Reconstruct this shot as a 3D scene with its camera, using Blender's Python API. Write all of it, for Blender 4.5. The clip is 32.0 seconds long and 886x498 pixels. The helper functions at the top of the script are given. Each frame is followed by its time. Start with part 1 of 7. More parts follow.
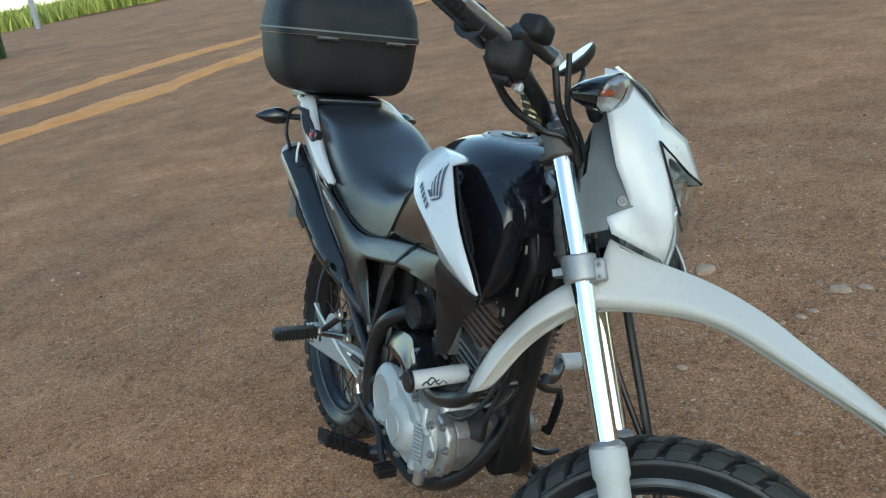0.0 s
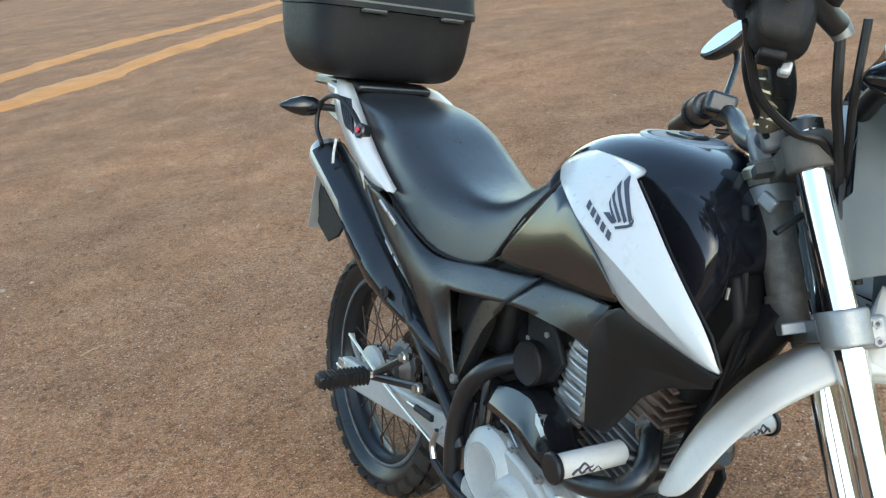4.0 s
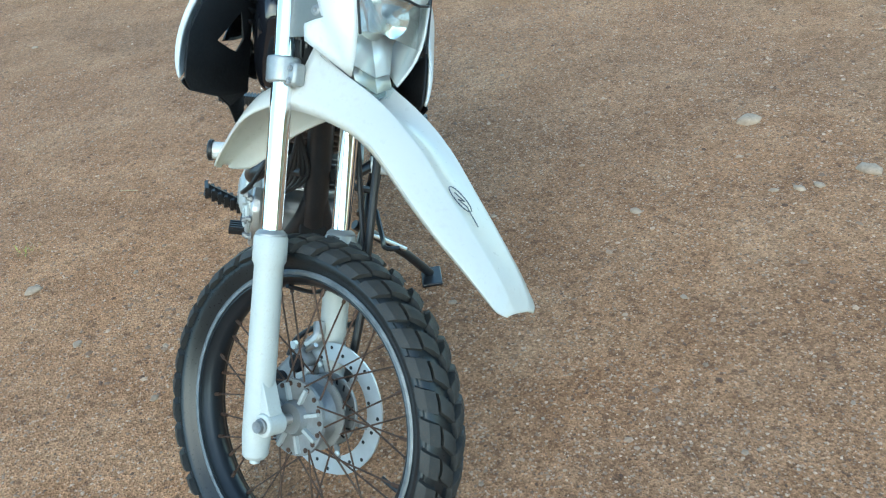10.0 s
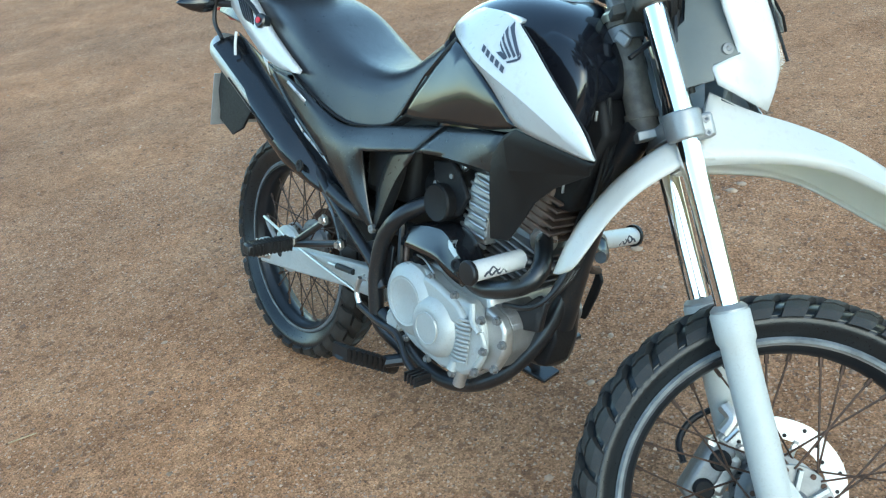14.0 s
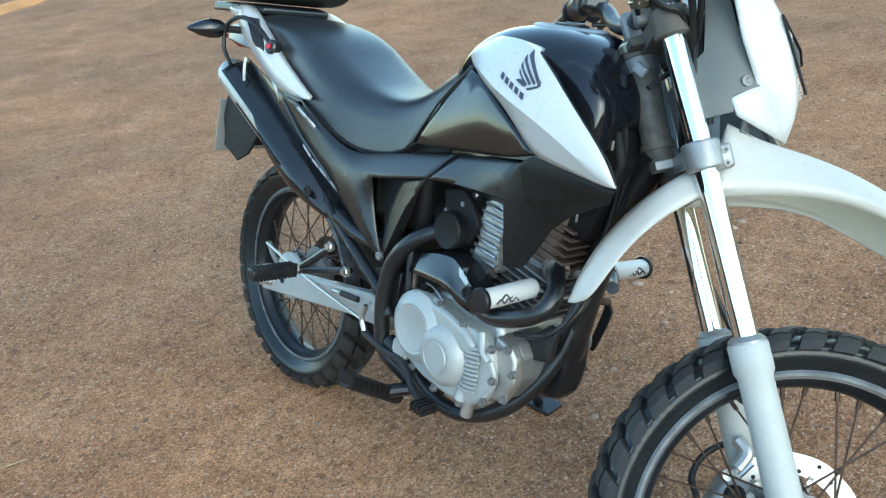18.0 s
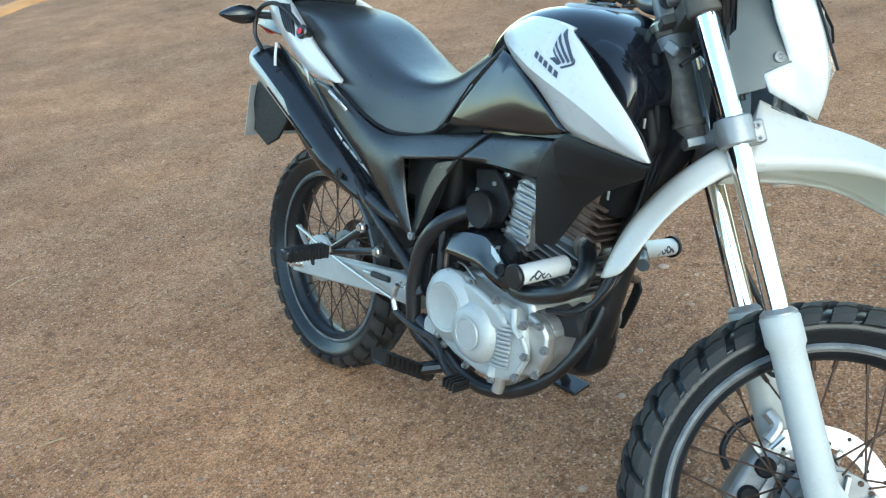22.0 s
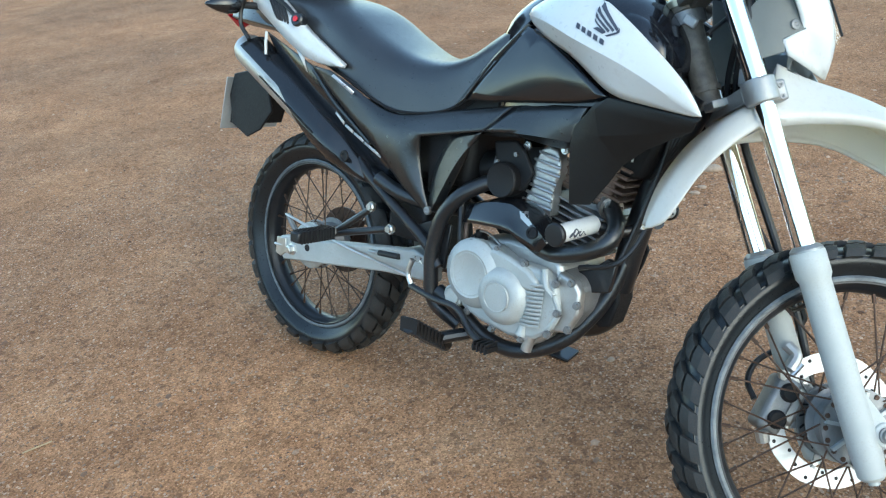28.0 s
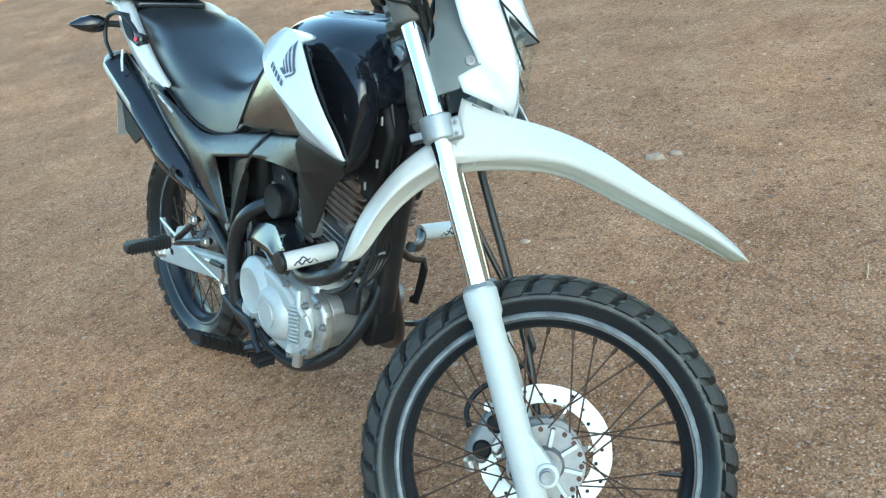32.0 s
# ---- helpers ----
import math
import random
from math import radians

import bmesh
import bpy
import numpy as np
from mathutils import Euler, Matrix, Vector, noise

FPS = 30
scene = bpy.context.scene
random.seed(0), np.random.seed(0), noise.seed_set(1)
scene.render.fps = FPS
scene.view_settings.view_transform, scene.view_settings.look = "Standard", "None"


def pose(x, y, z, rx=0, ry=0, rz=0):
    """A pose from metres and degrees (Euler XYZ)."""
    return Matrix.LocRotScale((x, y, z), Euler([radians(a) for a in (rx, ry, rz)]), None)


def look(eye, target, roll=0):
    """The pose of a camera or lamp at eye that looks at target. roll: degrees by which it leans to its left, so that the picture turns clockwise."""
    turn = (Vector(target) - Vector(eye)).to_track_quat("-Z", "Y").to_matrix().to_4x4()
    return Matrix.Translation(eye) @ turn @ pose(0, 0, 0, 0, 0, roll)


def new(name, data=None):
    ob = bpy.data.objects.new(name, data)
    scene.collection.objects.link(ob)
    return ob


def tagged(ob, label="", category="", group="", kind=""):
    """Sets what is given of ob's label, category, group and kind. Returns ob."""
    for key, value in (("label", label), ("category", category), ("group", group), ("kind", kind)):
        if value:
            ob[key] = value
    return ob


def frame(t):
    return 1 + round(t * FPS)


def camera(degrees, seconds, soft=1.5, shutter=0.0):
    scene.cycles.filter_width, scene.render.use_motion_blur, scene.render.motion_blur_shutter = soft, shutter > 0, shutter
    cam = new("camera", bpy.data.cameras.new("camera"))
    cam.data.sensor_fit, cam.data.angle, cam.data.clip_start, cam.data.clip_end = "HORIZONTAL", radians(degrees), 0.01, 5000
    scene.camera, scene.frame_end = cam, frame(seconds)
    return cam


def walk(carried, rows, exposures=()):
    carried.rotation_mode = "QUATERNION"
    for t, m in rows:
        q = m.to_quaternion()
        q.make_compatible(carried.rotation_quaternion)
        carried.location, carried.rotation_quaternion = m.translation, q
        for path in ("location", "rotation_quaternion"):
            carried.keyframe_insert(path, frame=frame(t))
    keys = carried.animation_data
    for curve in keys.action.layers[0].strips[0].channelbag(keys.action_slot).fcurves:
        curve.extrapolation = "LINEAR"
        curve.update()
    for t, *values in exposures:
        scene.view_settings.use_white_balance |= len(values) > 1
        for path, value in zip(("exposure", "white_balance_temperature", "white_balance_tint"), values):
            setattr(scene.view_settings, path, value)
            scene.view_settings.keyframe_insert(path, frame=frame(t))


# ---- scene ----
cam = camera(56.9, 32.0, soft=1.25)
METRES, EYE, TILT, LEAN, TURN = 6.1912, 1.3421, -21.180, 9.432, 64.346
ROWS = [
    (0.0, 0.0, 0.0, 0.0, 0.0, 0.0, -0.0),
    (0.5, -0.0075, 0.0214, 0.0019, 1.03, -4.31, 1.56),
    (1.0, -0.0339, 0.0524, 0.0055, -3.35, -4.76, 2.11),
    (1.5, -0.0511, 0.0615, 0.0094, -3.98, -1.94, 2.78),
    (2.0, -0.0499, 0.0654, 0.0141, -2.74, -0.42, 3.15),
    (2.5, -0.0457, 0.066, 0.0121, -3.84, -1.2, 3.31),
    (3.0, -0.0457, 0.0661, 0.0114, -4.53, -1.62, 2.04),
    (3.5, -0.0461, 0.0659, 0.0104, -3.76, -1.1, 0.28),
    (5.5, -0.0459, 0.0639, 0.0112, -5.48, -0.31, -1.0),
    (6.0, -0.0403, 0.0576, 0.0085, -9.71, -1.61, 1.07),
    (6.5, -0.0166, 0.0437, 0.0067, -11.96, -4.74, 2.75),
    (7.0, 0.0209, 0.0277, 0.0009, -7.46, -8.04, 0.24),
    (7.5, 0.0602, 0.0395, 0.0085, -2.26, -8.81, -1.71),
    (8.0, 0.0952, 0.0491, 0.0269, 6.7, -9.93, -5.38),
    (8.5, 0.1289, 0.045, 0.0302, 17.69, -12.43, -9.27),
    (9.0, 0.1449, 0.0381, 0.0308, 22.34, -14.05, -11.24),
    (9.5, 0.1519, 0.0302, 0.0231, 22.29, -15.79, -10.57),
    (10.0, 0.1441, 0.0098, 0.0151, 19.37, -15.88, -9.02),
    (10.5, 0.1276, -0.0309, -0.001, 14.78, -12.98, -6.14),
    (11.0, 0.1162, -0.064, -0.0099, 13.34, -10.66, -3.39),
    (11.5, 0.0955, -0.0846, -0.0193, 12.15, -9.13, -2.36),
    (12.0, 0.0515, -0.0702, -0.0256, 7.93, -9.64, -2.01),
    (12.5, 0.0233, -0.0524, -0.0283, 3.93, -9.98, -1.0),
    (13.0, -0.0032, -0.0168, -0.0191, -0.59, -7.58, 0.19),
    (13.5, -0.0332, 0.0111, -0.0164, -8.12, -7.04, 2.14),
    (14.0, -0.0635, 0.031, -0.0094, -13.07, -5.95, 4.31),
    (14.5, -0.0673, 0.0382, -0.0048, -14.37, -2.5, 4.55),
    (16.5, -0.0744, 0.0338, -0.0126, -13.76, -4.31, 1.71),
    (17.0, -0.0742, 0.0342, -0.013, -13.16, -4.8, 1.4),
    (17.5, -0.0727, 0.0329, -0.0124, -13.55, -4.25, 2.14),
    (18.0, -0.0698, 0.0341, -0.0116, -13.83, -3.48, 3.09),
    (18.5, -0.0695, 0.0337, -0.0115, -13.9, -3.16, 3.48),
    (19.0, -0.0691, 0.0324, -0.011, -13.78, -3.13, 3.57),
    (19.5, -0.0688, 0.0317, -0.0112, -13.6, -3.17, 3.62),
    (20.0, -0.0703, 0.0298, -0.0091, -13.35, -3.2, 3.59),
    (20.5, -0.0707, 0.0298, -0.0107, -13.14, -3.29, 3.59),
    (21.0, -0.0704, 0.0302, -0.0114, -12.9, -3.37, 3.64),
    (21.5, -0.072, 0.0315, -0.0133, -12.64, -3.63, 3.55),
    (22.0, -0.0755, 0.0307, -0.0148, -12.65, -4.03, 3.31),
    (22.5, -0.0765, 0.0161, -0.0199, -14.59, -3.75, 3.09),
    (23.0, -0.078, -0.0039, -0.0298, -15.68, -3.86, 4.4),
    (23.5, -0.0828, -0.0098, -0.0321, -13.93, -5.08, 5.2),
    (24.0, -0.1001, 0.0059, -0.0293, -12.33, -5.99, 4.69),
    (24.5, -0.1282, 0.0313, -0.025, -12.91, -5.68, 3.01),
    (25.0, -0.1345, 0.0376, -0.024, -14.94, -2.6, 3.39),
    (25.5, -0.1258, 0.035, -0.0196, -18.74, -0.99, 4.82),
    (26.0, -0.125, 0.0326, -0.0233, -21.6, -2.53, 5.0),
    (26.5, -0.1262, 0.0315, -0.025, -20.93, -3.5, 4.39),
    (28.5, -0.1245, 0.0315, -0.0256, -21.4, -3.58, 5.51),
    (29.0, -0.126, 0.0273, -0.0261, -23.64, -4.09, 5.43),
    (29.5, -0.1208, 0.0176, -0.0276, -28.59, -4.5, 8.23),
    (30.0, -0.0974, -0.0107, -0.0332, -32.35, -4.91, 12.17),
    (30.5, -0.079, -0.0302, -0.0389, -33.14, -5.63, 14.76),
    (31.0, -0.0543, -0.023, -0.0351, -31.01, -6.06, 13.58),
    (31.5, -0.0327, -0.0136, -0.0219, -23.92, -6.07, 9.5),
    (32.0, -0.0113, -0.0089, -0.0149, -12.19, -5.77, 5.64),
]
EXPOSURES = [(0.0, 1.50, 6650, -6), (0.6, 1.85, 6550, -4), (1.0, 2.22, 6650, -7), (1.5, 2.0, 6750, -2), (2.0, 1.83, 7000, 2), (3.5, 2.02, 6950, 0), (5.5, 1.9, 7050, -3), (6.0, 1.80, 7020, -5), (7.0, 2.15, 6430, -8), (8.0, 2.18, 6150, -12), (9.0, 2.18, 6180, -10), (10.0, 2.23, 6080, -12), (12.0, 2.22, 6080, -12), (13.0, 2.28, 6060, -12), (14.5, 2.2, 6350, -9), (17.0, 2.18, 6420, -8), (20.5, 2.14, 6400, -8), (22.0, 2.23, 6400, -8), (23.0, 2.19, 6350, -9), (24.0, 2.28, 6300, -11), (25.0, 2.39, 6450, -9), (26.5, 2.18, 6700, -3), (29.0, 2.24, 6400, -9), (30.0, 2.34, 6230, -14), (30.5, 2.34, 6200, -14), (32.0, 2.33, 6150, -13)]
walk(cam, [(t, pose(2.0876, -0.4575, EYE, TILT, LEAN, TURN) @ pose(METRES * x, METRES * y, METRES * z, 90 + pitch, roll, yaw)) for t, x, y, z, yaw, pitch, roll in ROWS], EXPOSURES)
SKY, SUN, SUN_AZ = 0.12, 0.12, 105.0

# ---- world and light ----
from mathutils.bvhtree import BVHTree

world = bpy.data.worlds.new("sky")
scene.world = world
world.use_nodes = True
wn = world.node_tree.nodes
sky = wn.new("ShaderNodeTexSky")
sky.sky_type = "NISHITA"
sky.sun_disc = False
sky.sun_elevation, sky.sun_rotation = radians(32), radians(SUN_AZ)
sky.air_density, sky.dust_density, sky.ozone_density = 1.0, 0.75, 1.25
wn["Background"].inputs["Strength"].default_value = SKY
world.node_tree.links.new(sky.outputs[0], wn["Background"].inputs["Color"])
sun = new("sun", bpy.data.lights.new("sun", "SUN"))
sun.data.energy, sun.data.angle, sun.data.color = SUN, radians(50), (1.0, 0.90, 0.76)
_az, _el = radians(SUN_AZ), radians(24)
sun.matrix_world = look((12 * math.sin(_az) * math.cos(_el), 12 * math.cos(_az) * math.cos(_el), 12 * math.sin(_el)), (0, 0, 0))


# ---- materials ----
def nodes_of(name):
    m = bpy.data.materials.new(name)
    m.use_nodes = True
    t = m.node_tree
    return m, t, t.nodes["Principled BSDF"]


def noise_node(t, scale, detail=4.0, rough=0.55, src=None):
    n = t.nodes.new("ShaderNodeTexNoise")
    n.inputs["Scale"].default_value = scale
    n.inputs["Detail"].default_value = detail
    n.inputs["Roughness"].default_value = rough
    if src is None:
        src = t.nodes.new("ShaderNodeTexCoord").outputs["Object"]
    t.links.new(src, n.inputs["Vector"])
    return n


def ramp(t, src, stops):
    r = t.nodes.new("ShaderNodeValToRGB")
    e = r.color_ramp.elements
    while len(e) < len(stops):
        e.new(0.5)
    for el, (p, c) in zip(e, stops):
        el.position, el.color = p, (*c, 1) if len(c) == 3 else c
    t.links.new(src, r.inputs[0])
    return r


def mix_col(t, fac, a, b, mode="MIX"):
    n = t.nodes.new("ShaderNodeMix")
    n.data_type, n.blend_type = "RGBA", mode
    for key, v in ((0, fac), (6, a), (7, b)):
        if isinstance(v, (int, float)):
            n.inputs[key].default_value = v
        elif isinstance(v, tuple):
            n.inputs[key].default_value = (*v, 1)
        else:
            t.links.new(v, n.inputs[key])
    return n.outputs[2]


def bump_to(t, p, src, strength, dist):
    b = t.nodes.new("ShaderNodeBump")
    b.inputs["Strength"].default_value, b.inputs["Distance"].default_value = strength, dist
    t.links.new(src, b.inputs["Height"])
    t.links.new(b.outputs[0], p.inputs["Normal"])
    return b


def surface(name, base, rough=0.5, metal=0.0, var=0.15, scale=14.0, bump=0.0, bump_scale=400.0, dirt=0.0, dirt_col=(0.25, 0.14, 0.08), coat=0.0, rvar=0.12, spec=0.5):
    """A plain painted, moulded or metal surface with two scales of wear, dust and a fine grain."""
    m, t, p = nodes_of(name)
    co = t.nodes.new("ShaderNodeTexCoord").outputs["Object"]
    big = noise_node(t, scale, 5, 0.6, co)
    fine = noise_node(t, scale * 14, 3, 0.6, co)
    lo = tuple(c * (1 - var) for c in base)
    hi = tuple(min(1, c * (1 + var)) for c in base)
    col = ramp(t, big.outputs[0], [(0.3, lo), (0.7, hi)]).outputs[0]
    if dirt:
        k = ramp(t, fine.outputs[0], [(0.52, (0, 0, 0)), (0.78, (dirt, dirt, dirt))])
        k2 = ramp(t, big.outputs[0], [(0.4, (0, 0, 0)), (0.62, (1, 1, 1))])
        f = t.nodes.new("ShaderNodeMath")
        f.operation = "MULTIPLY"
        t.links.new(k.outputs[0], f.inputs[0])
        t.links.new(k2.outputs[0], f.inputs[1])
        col = mix_col(t, f.outputs[0], col, dirt_col)
    t.links.new(col, p.inputs["Base Color"])
    rr = ramp(t, fine.outputs[0], [(0.3, (rough * (1 - rvar),) * 3), (0.75, (min(1, rough * (1 + rvar * 2)),) * 3)])
    t.links.new(rr.outputs[0], p.inputs["Roughness"])
    p.inputs["Metallic"].default_value = metal
    p.inputs["Specular IOR Level"].default_value = spec
    p.inputs["Coat Weight"].default_value = coat
    p.inputs["Coat Roughness"].default_value = 0.08
    if bump:
        g = noise_node(t, bump_scale, 2, 0.5, co)
        bump_to(t, p, g.outputs[0], bump, 0.001)
    return m


M_WHITE = surface("white_plastic", (0.605, 0.61, 0.60), 0.30, 0, 0.02, 6, dirt=0.18, coat=0.35)
def thin_white():
    m = surface("thin_white_plastic", (0.70, 0.70, 0.685), 0.30, 0, 0.02, 6, dirt=0.18, coat=0.35)
    t = m.node_tree
    tr = t.nodes.new("ShaderNodeBsdfTranslucent")
    tr.inputs["Color"].default_value = (0.88, 0.77, 0.50, 1)
    mix = t.nodes.new("ShaderNodeMixShader")
    mix.inputs[0].default_value = 0.34
    t.links.new(t.nodes["Principled BSDF"].outputs[0], mix.inputs[1])
    t.links.new(tr.outputs[0], mix.inputs[2])
    t.links.new(mix.outputs[0], t.nodes["Material Output"].inputs["Surface"])
    return m


M_FENDER = thin_white()
M_YOKE = surface("grey_cast_yoke", (0.34, 0.345, 0.34), 0.45, 0.6, 0.12, 25, 0.3, 500, dirt=0.3)
M_TOPYOKE = surface("dusty_dark_yoke", (0.085, 0.078, 0.068), 0.6, 0.0, 0.2, 25, 0.4, 500, dirt=0.4)
M_BLACK = surface("black_gloss_plastic", (0.007, 0.008, 0.010), 0.22, 0, 0.2, 8, dirt=0.10, coat=0.5, spec=0.5)
M_SATIN = surface("black_satin_plastic", (0.009, 0.010, 0.011), 0.30, 0, 0.2, 8, 0.2, 900, dirt=0.05, spec=0.85)
M_WEAVE = surface("black_weave_plastic", (0.006, 0.0065, 0.007), 0.48, 0, 0.2, 60, 0.4, 900, dirt=0.03, spec=0.35)
M_MATT = surface("black_moulded_plastic", (0.009, 0.009, 0.010), 0.55, 0, 0.2, 12, 0.3, 700, dirt=0.1, spec=0.3)
M_TANK = surface("black_tank_paint", (0.008, 0.009, 0.013), 0.12, 0, 0.15, 5, dirt=0.04, coat=0.35)
M_SEAT = surface("black_vinyl", (0.018, 0.020, 0.024), 0.31, 0, 0.2, 10, 0.2, 1100, dirt=0.04, spec=0.85)
M_RUBBER = surface("tyre_rubber", (0.010, 0.0125, 0.0145), 0.30, 0, 0.25, 18, 0.15, 500, dirt=0.03, spec=0.45)
M_TREAD = surface("dusty_tread_rubber", (0.028, 0.028, 0.027), 0.55, 0, 0.3, 22, 0.4, 400, dirt=0.20, spec=0.3)
M_CHROME = surface("chrome", (0.86, 0.87, 0.88), 0.07, 1.0, 0.03, 20, rvar=0.3)
M_ALU = surface("cast_aluminium", (0.52, 0.51, 0.49), 0.42, 0.85, 0.12, 25, 0.3, 500, dirt=0.3)
M_ALU_D = surface("dull_grey_metal", (0.26, 0.26, 0.26), 0.5, 0.7, 0.18, 25, 0.3, 500, dirt=0.3)
M_SILVER = surface("silver_paint", (0.43, 0.45, 0.44), 0.46, 0.3, 0.08, 22, 0.15, 600, dirt=0.4)
M_SLIDER = surface("pale_fork_paint", (0.45, 0.46, 0.435), 0.48, 0.0, 0.06, 22, 0.15, 600, dirt=0.35)
M_STEEL = surface("bare_steel", (0.66, 0.65, 0.63), 0.32, 1.0, 0.1, 40)
M_RIM = surface("black_rim", (0.010, 0.012, 0.015), 0.34, 0, 0.15, 15, dirt=0.04, coat=0.1, spec=0.35)
M_RIMEDGE = surface("worn_rim_edge", (0.15, 0.165, 0.175), 0.5, 0.5, 0.35, 30, dirt=0.4)
M_SPOKE = surface("rusty_spoke_steel", (0.085, 0.05, 0.035), 0.55, 0.6, 0.35, 60, dirt=0.3)
M_RUST = surface("rusty_head_metal", (0.15, 0.105, 0.085), 0.6, 0.4, 0.3, 40, 0.5, 300, dirt=0.5)
M_FRAME = surface("black_frame_paint", (0.009, 0.010, 0.012), 0.34, 0.0, 0.2, 20, dirt=0.2, coat=0.2)
M_CABLE = surface("black_cable_sheath", (0.010, 0.010, 0.011), 0.4, 0, 0.2, 30)
M_GREY = surface("grey_plastic", (0.125, 0.135, 0.130), 0.5, 0, 0.08, 15, 0.2, 800, dirt=0.12)
M_SCREEN = surface("dark_visor", (0.02, 0.025, 0.03), 0.12, 0, 0.1, 8, coat=0.5)
M_DISC = surface("bright_disc_steel", (0.56, 0.57, 0.58), 0.42, 0.9, 0.05, 40)
M_BROWN = surface("dusty_loom_wrap", (0.055, 0.045, 0.030), 0.6, 0, 0.2, 30, dirt=0.4)
M_HEAD = surface("dusty_head_tube", (0.13, 0.115, 0.095), 0.5, 0.0, 0.35, 60, 0.5, 300, dirt=0.4)
M_BOWL = surface("lamp_bowl", (0.86, 0.88, 0.90), 0.14, 0.85, 0.02, 20)
M_RED = surface("red_button", (0.5, 0.02, 0.03), 0.35, 0, 0.1, 20)
M_AMBER = surface("amber_bulb", (0.75, 0.12, 0.03), 0.25, 0, 0.1, 20)
M_DECAL = surface("dark_decal", (0.05, 0.055, 0.075), 0.35, 0, 0.1, 20)
M_LABEL = surface("silver_label", (0.55, 0.57, 0.6), 0.3, 0.3, 0.08, 30)
M_PLATE = surface("plate_metal", (0.42, 0.43, 0.43), 0.4, 0.4, 0.1, 20, dirt=0.3)
M_BRASS = surface("worn_key_ring_metal", (0.55, 0.48, 0.34), 0.35, 0.9, 0.15, 40)
# White satin in place of a mirror: the sky's reflection is in the colour.
M_SKY_WHITE = surface("sky_white_reflector", (0.84, 0.86, 0.88), 0.22, 0.30, 0.02, 20)
M_REFLECT = surface("lamp_reflector", (0.9, 0.9, 0.9), 0.06, 1.0, 0.02, 20)


def glass(name, tint=(0.96, 0.98, 0.98), rough=0.03, shine=0.07):
    """Thin clear plastic: mostly see-through, with a light gloss."""
    m, t, p = nodes_of(name)
    t.nodes.remove(p)
    clear = t.nodes.new("ShaderNodeBsdfTransparent")
    clear.inputs["Color"].default_value = (*tint, 1)
    gloss = t.nodes.new("ShaderNodeBsdfGlossy")
    gloss.inputs["Roughness"].default_value = rough
    n = noise_node(t, 60, 3)
    r = ramp(t, n.outputs[0], [(0.3, (rough,) * 3), (0.8, (rough * 3,) * 3)])
    t.links.new(r.outputs[0], gloss.inputs["Roughness"])
    mix = t.nodes.new("ShaderNodeMixShader")
    mix.inputs[0].default_value = shine
    t.links.new(clear.outputs[0], mix.inputs[1])
    t.links.new(gloss.outputs[0], mix.inputs[2])
    t.links.new(mix.outputs[0], t.nodes["Material Output"].inputs["Surface"])
    return m


M_GLASS = glass("clear_lens")
M_LENS = glass("clear_signal_lens", (0.90, 0.91, 0.92), 0.05, 0.20)


def ground_material():
    m, t, p = nodes_of("reddish_gravelly_dirt")
    co = t.nodes.new("ShaderNodeTexCoord").outputs["Object"]
    huge = noise_node(t, 0.55, 6, 0.6, co)
    big = noise_node(t, 2.6, 9, 0.68, co)
    mid = noise_node(t, 21, 7, 0.75, co)
    grain = noise_node(t, 210, 5, 0.8, co)
    vor = t.nodes.new("ShaderNodeTexVoronoi")
    vor.inputs["Scale"].default_value = 190
    t.links.new(co, vor.inputs["Vector"])
    vor2 = t.nodes.new("ShaderNodeTexVoronoi")
    vor2.inputs["Scale"].default_value = 62
    t.links.new(co, vor2.inputs["Vector"])
    c = ramp(t, big.outputs[0], [(0.30, (0.258, 0.126, 0.062)), (0.50, (0.346, 0.178, 0.092)), (0.70, (0.428, 0.238, 0.131))]).outputs[0]
    c2 = ramp(t, huge.outputs[0], [(0.35, (0.80, 0.81, 0.83)), (0.65, (1.18, 1.14, 1.08))]).outputs[0]
    c = mix_col(t, 1.0, c, c2, "MULTIPLY")
    g = ramp(t, grain.outputs[0], [(0.30, (0.40, 0.38, 0.36)), (0.5, (1, 1, 1)), (0.70, (1.8, 1.82, 1.85))]).outputs[0]
    c = mix_col(t, 0.8, c, g, "MULTIPLY")
    md = ramp(t, mid.outputs[0], [(0.32, (0.80, 0.79, 0.78)), (0.5, (0.99, 0.99, 0.99)), (0.68, (1.14, 1.14, 1.14))]).outputs[0]
    c = mix_col(t, 0.9, c, md, "MULTIPLY")
    bits = ramp(t, vor.outputs["Color"], [(0.12, (0.40, 0.37, 0.35)), (0.45, (1, 1, 1)), (0.88, (1.65, 1.62, 1.58))]).outputs[0]
    c = mix_col(t, 0.62, c, bits, "MULTIPLY")
    sp = ramp(t, vor.outputs["Color"], [(0.82, (0, 0, 0)), (0.90, (0.6, 0.6, 0.6))])
    c = mix_col(t, sp.outputs[0], c, (0.52, 0.38, 0.28))
    dk = ramp(t, vor2.outputs["Color"], [(0.12, (0.5, 0.5, 0.5)), (0.22, (0, 0, 0))])
    c = mix_col(t, dk.outputs[0], c, (0.105, 0.055, 0.033))
    t.links.new(c, p.inputs["Base Color"])
    p.inputs["Roughness"].default_value = 0.95
    p.inputs["Specular IOR Level"].default_value = 0.2
    h = mix_col(t, 0.5, mid.outputs[0], grain.outputs[0])
    h2 = mix_col(t, 0.5, h, vor.outputs["Distance"])
    bump_to(t, p, h2, 0.8, 0.010)
    return m


M_GROUND = ground_material()


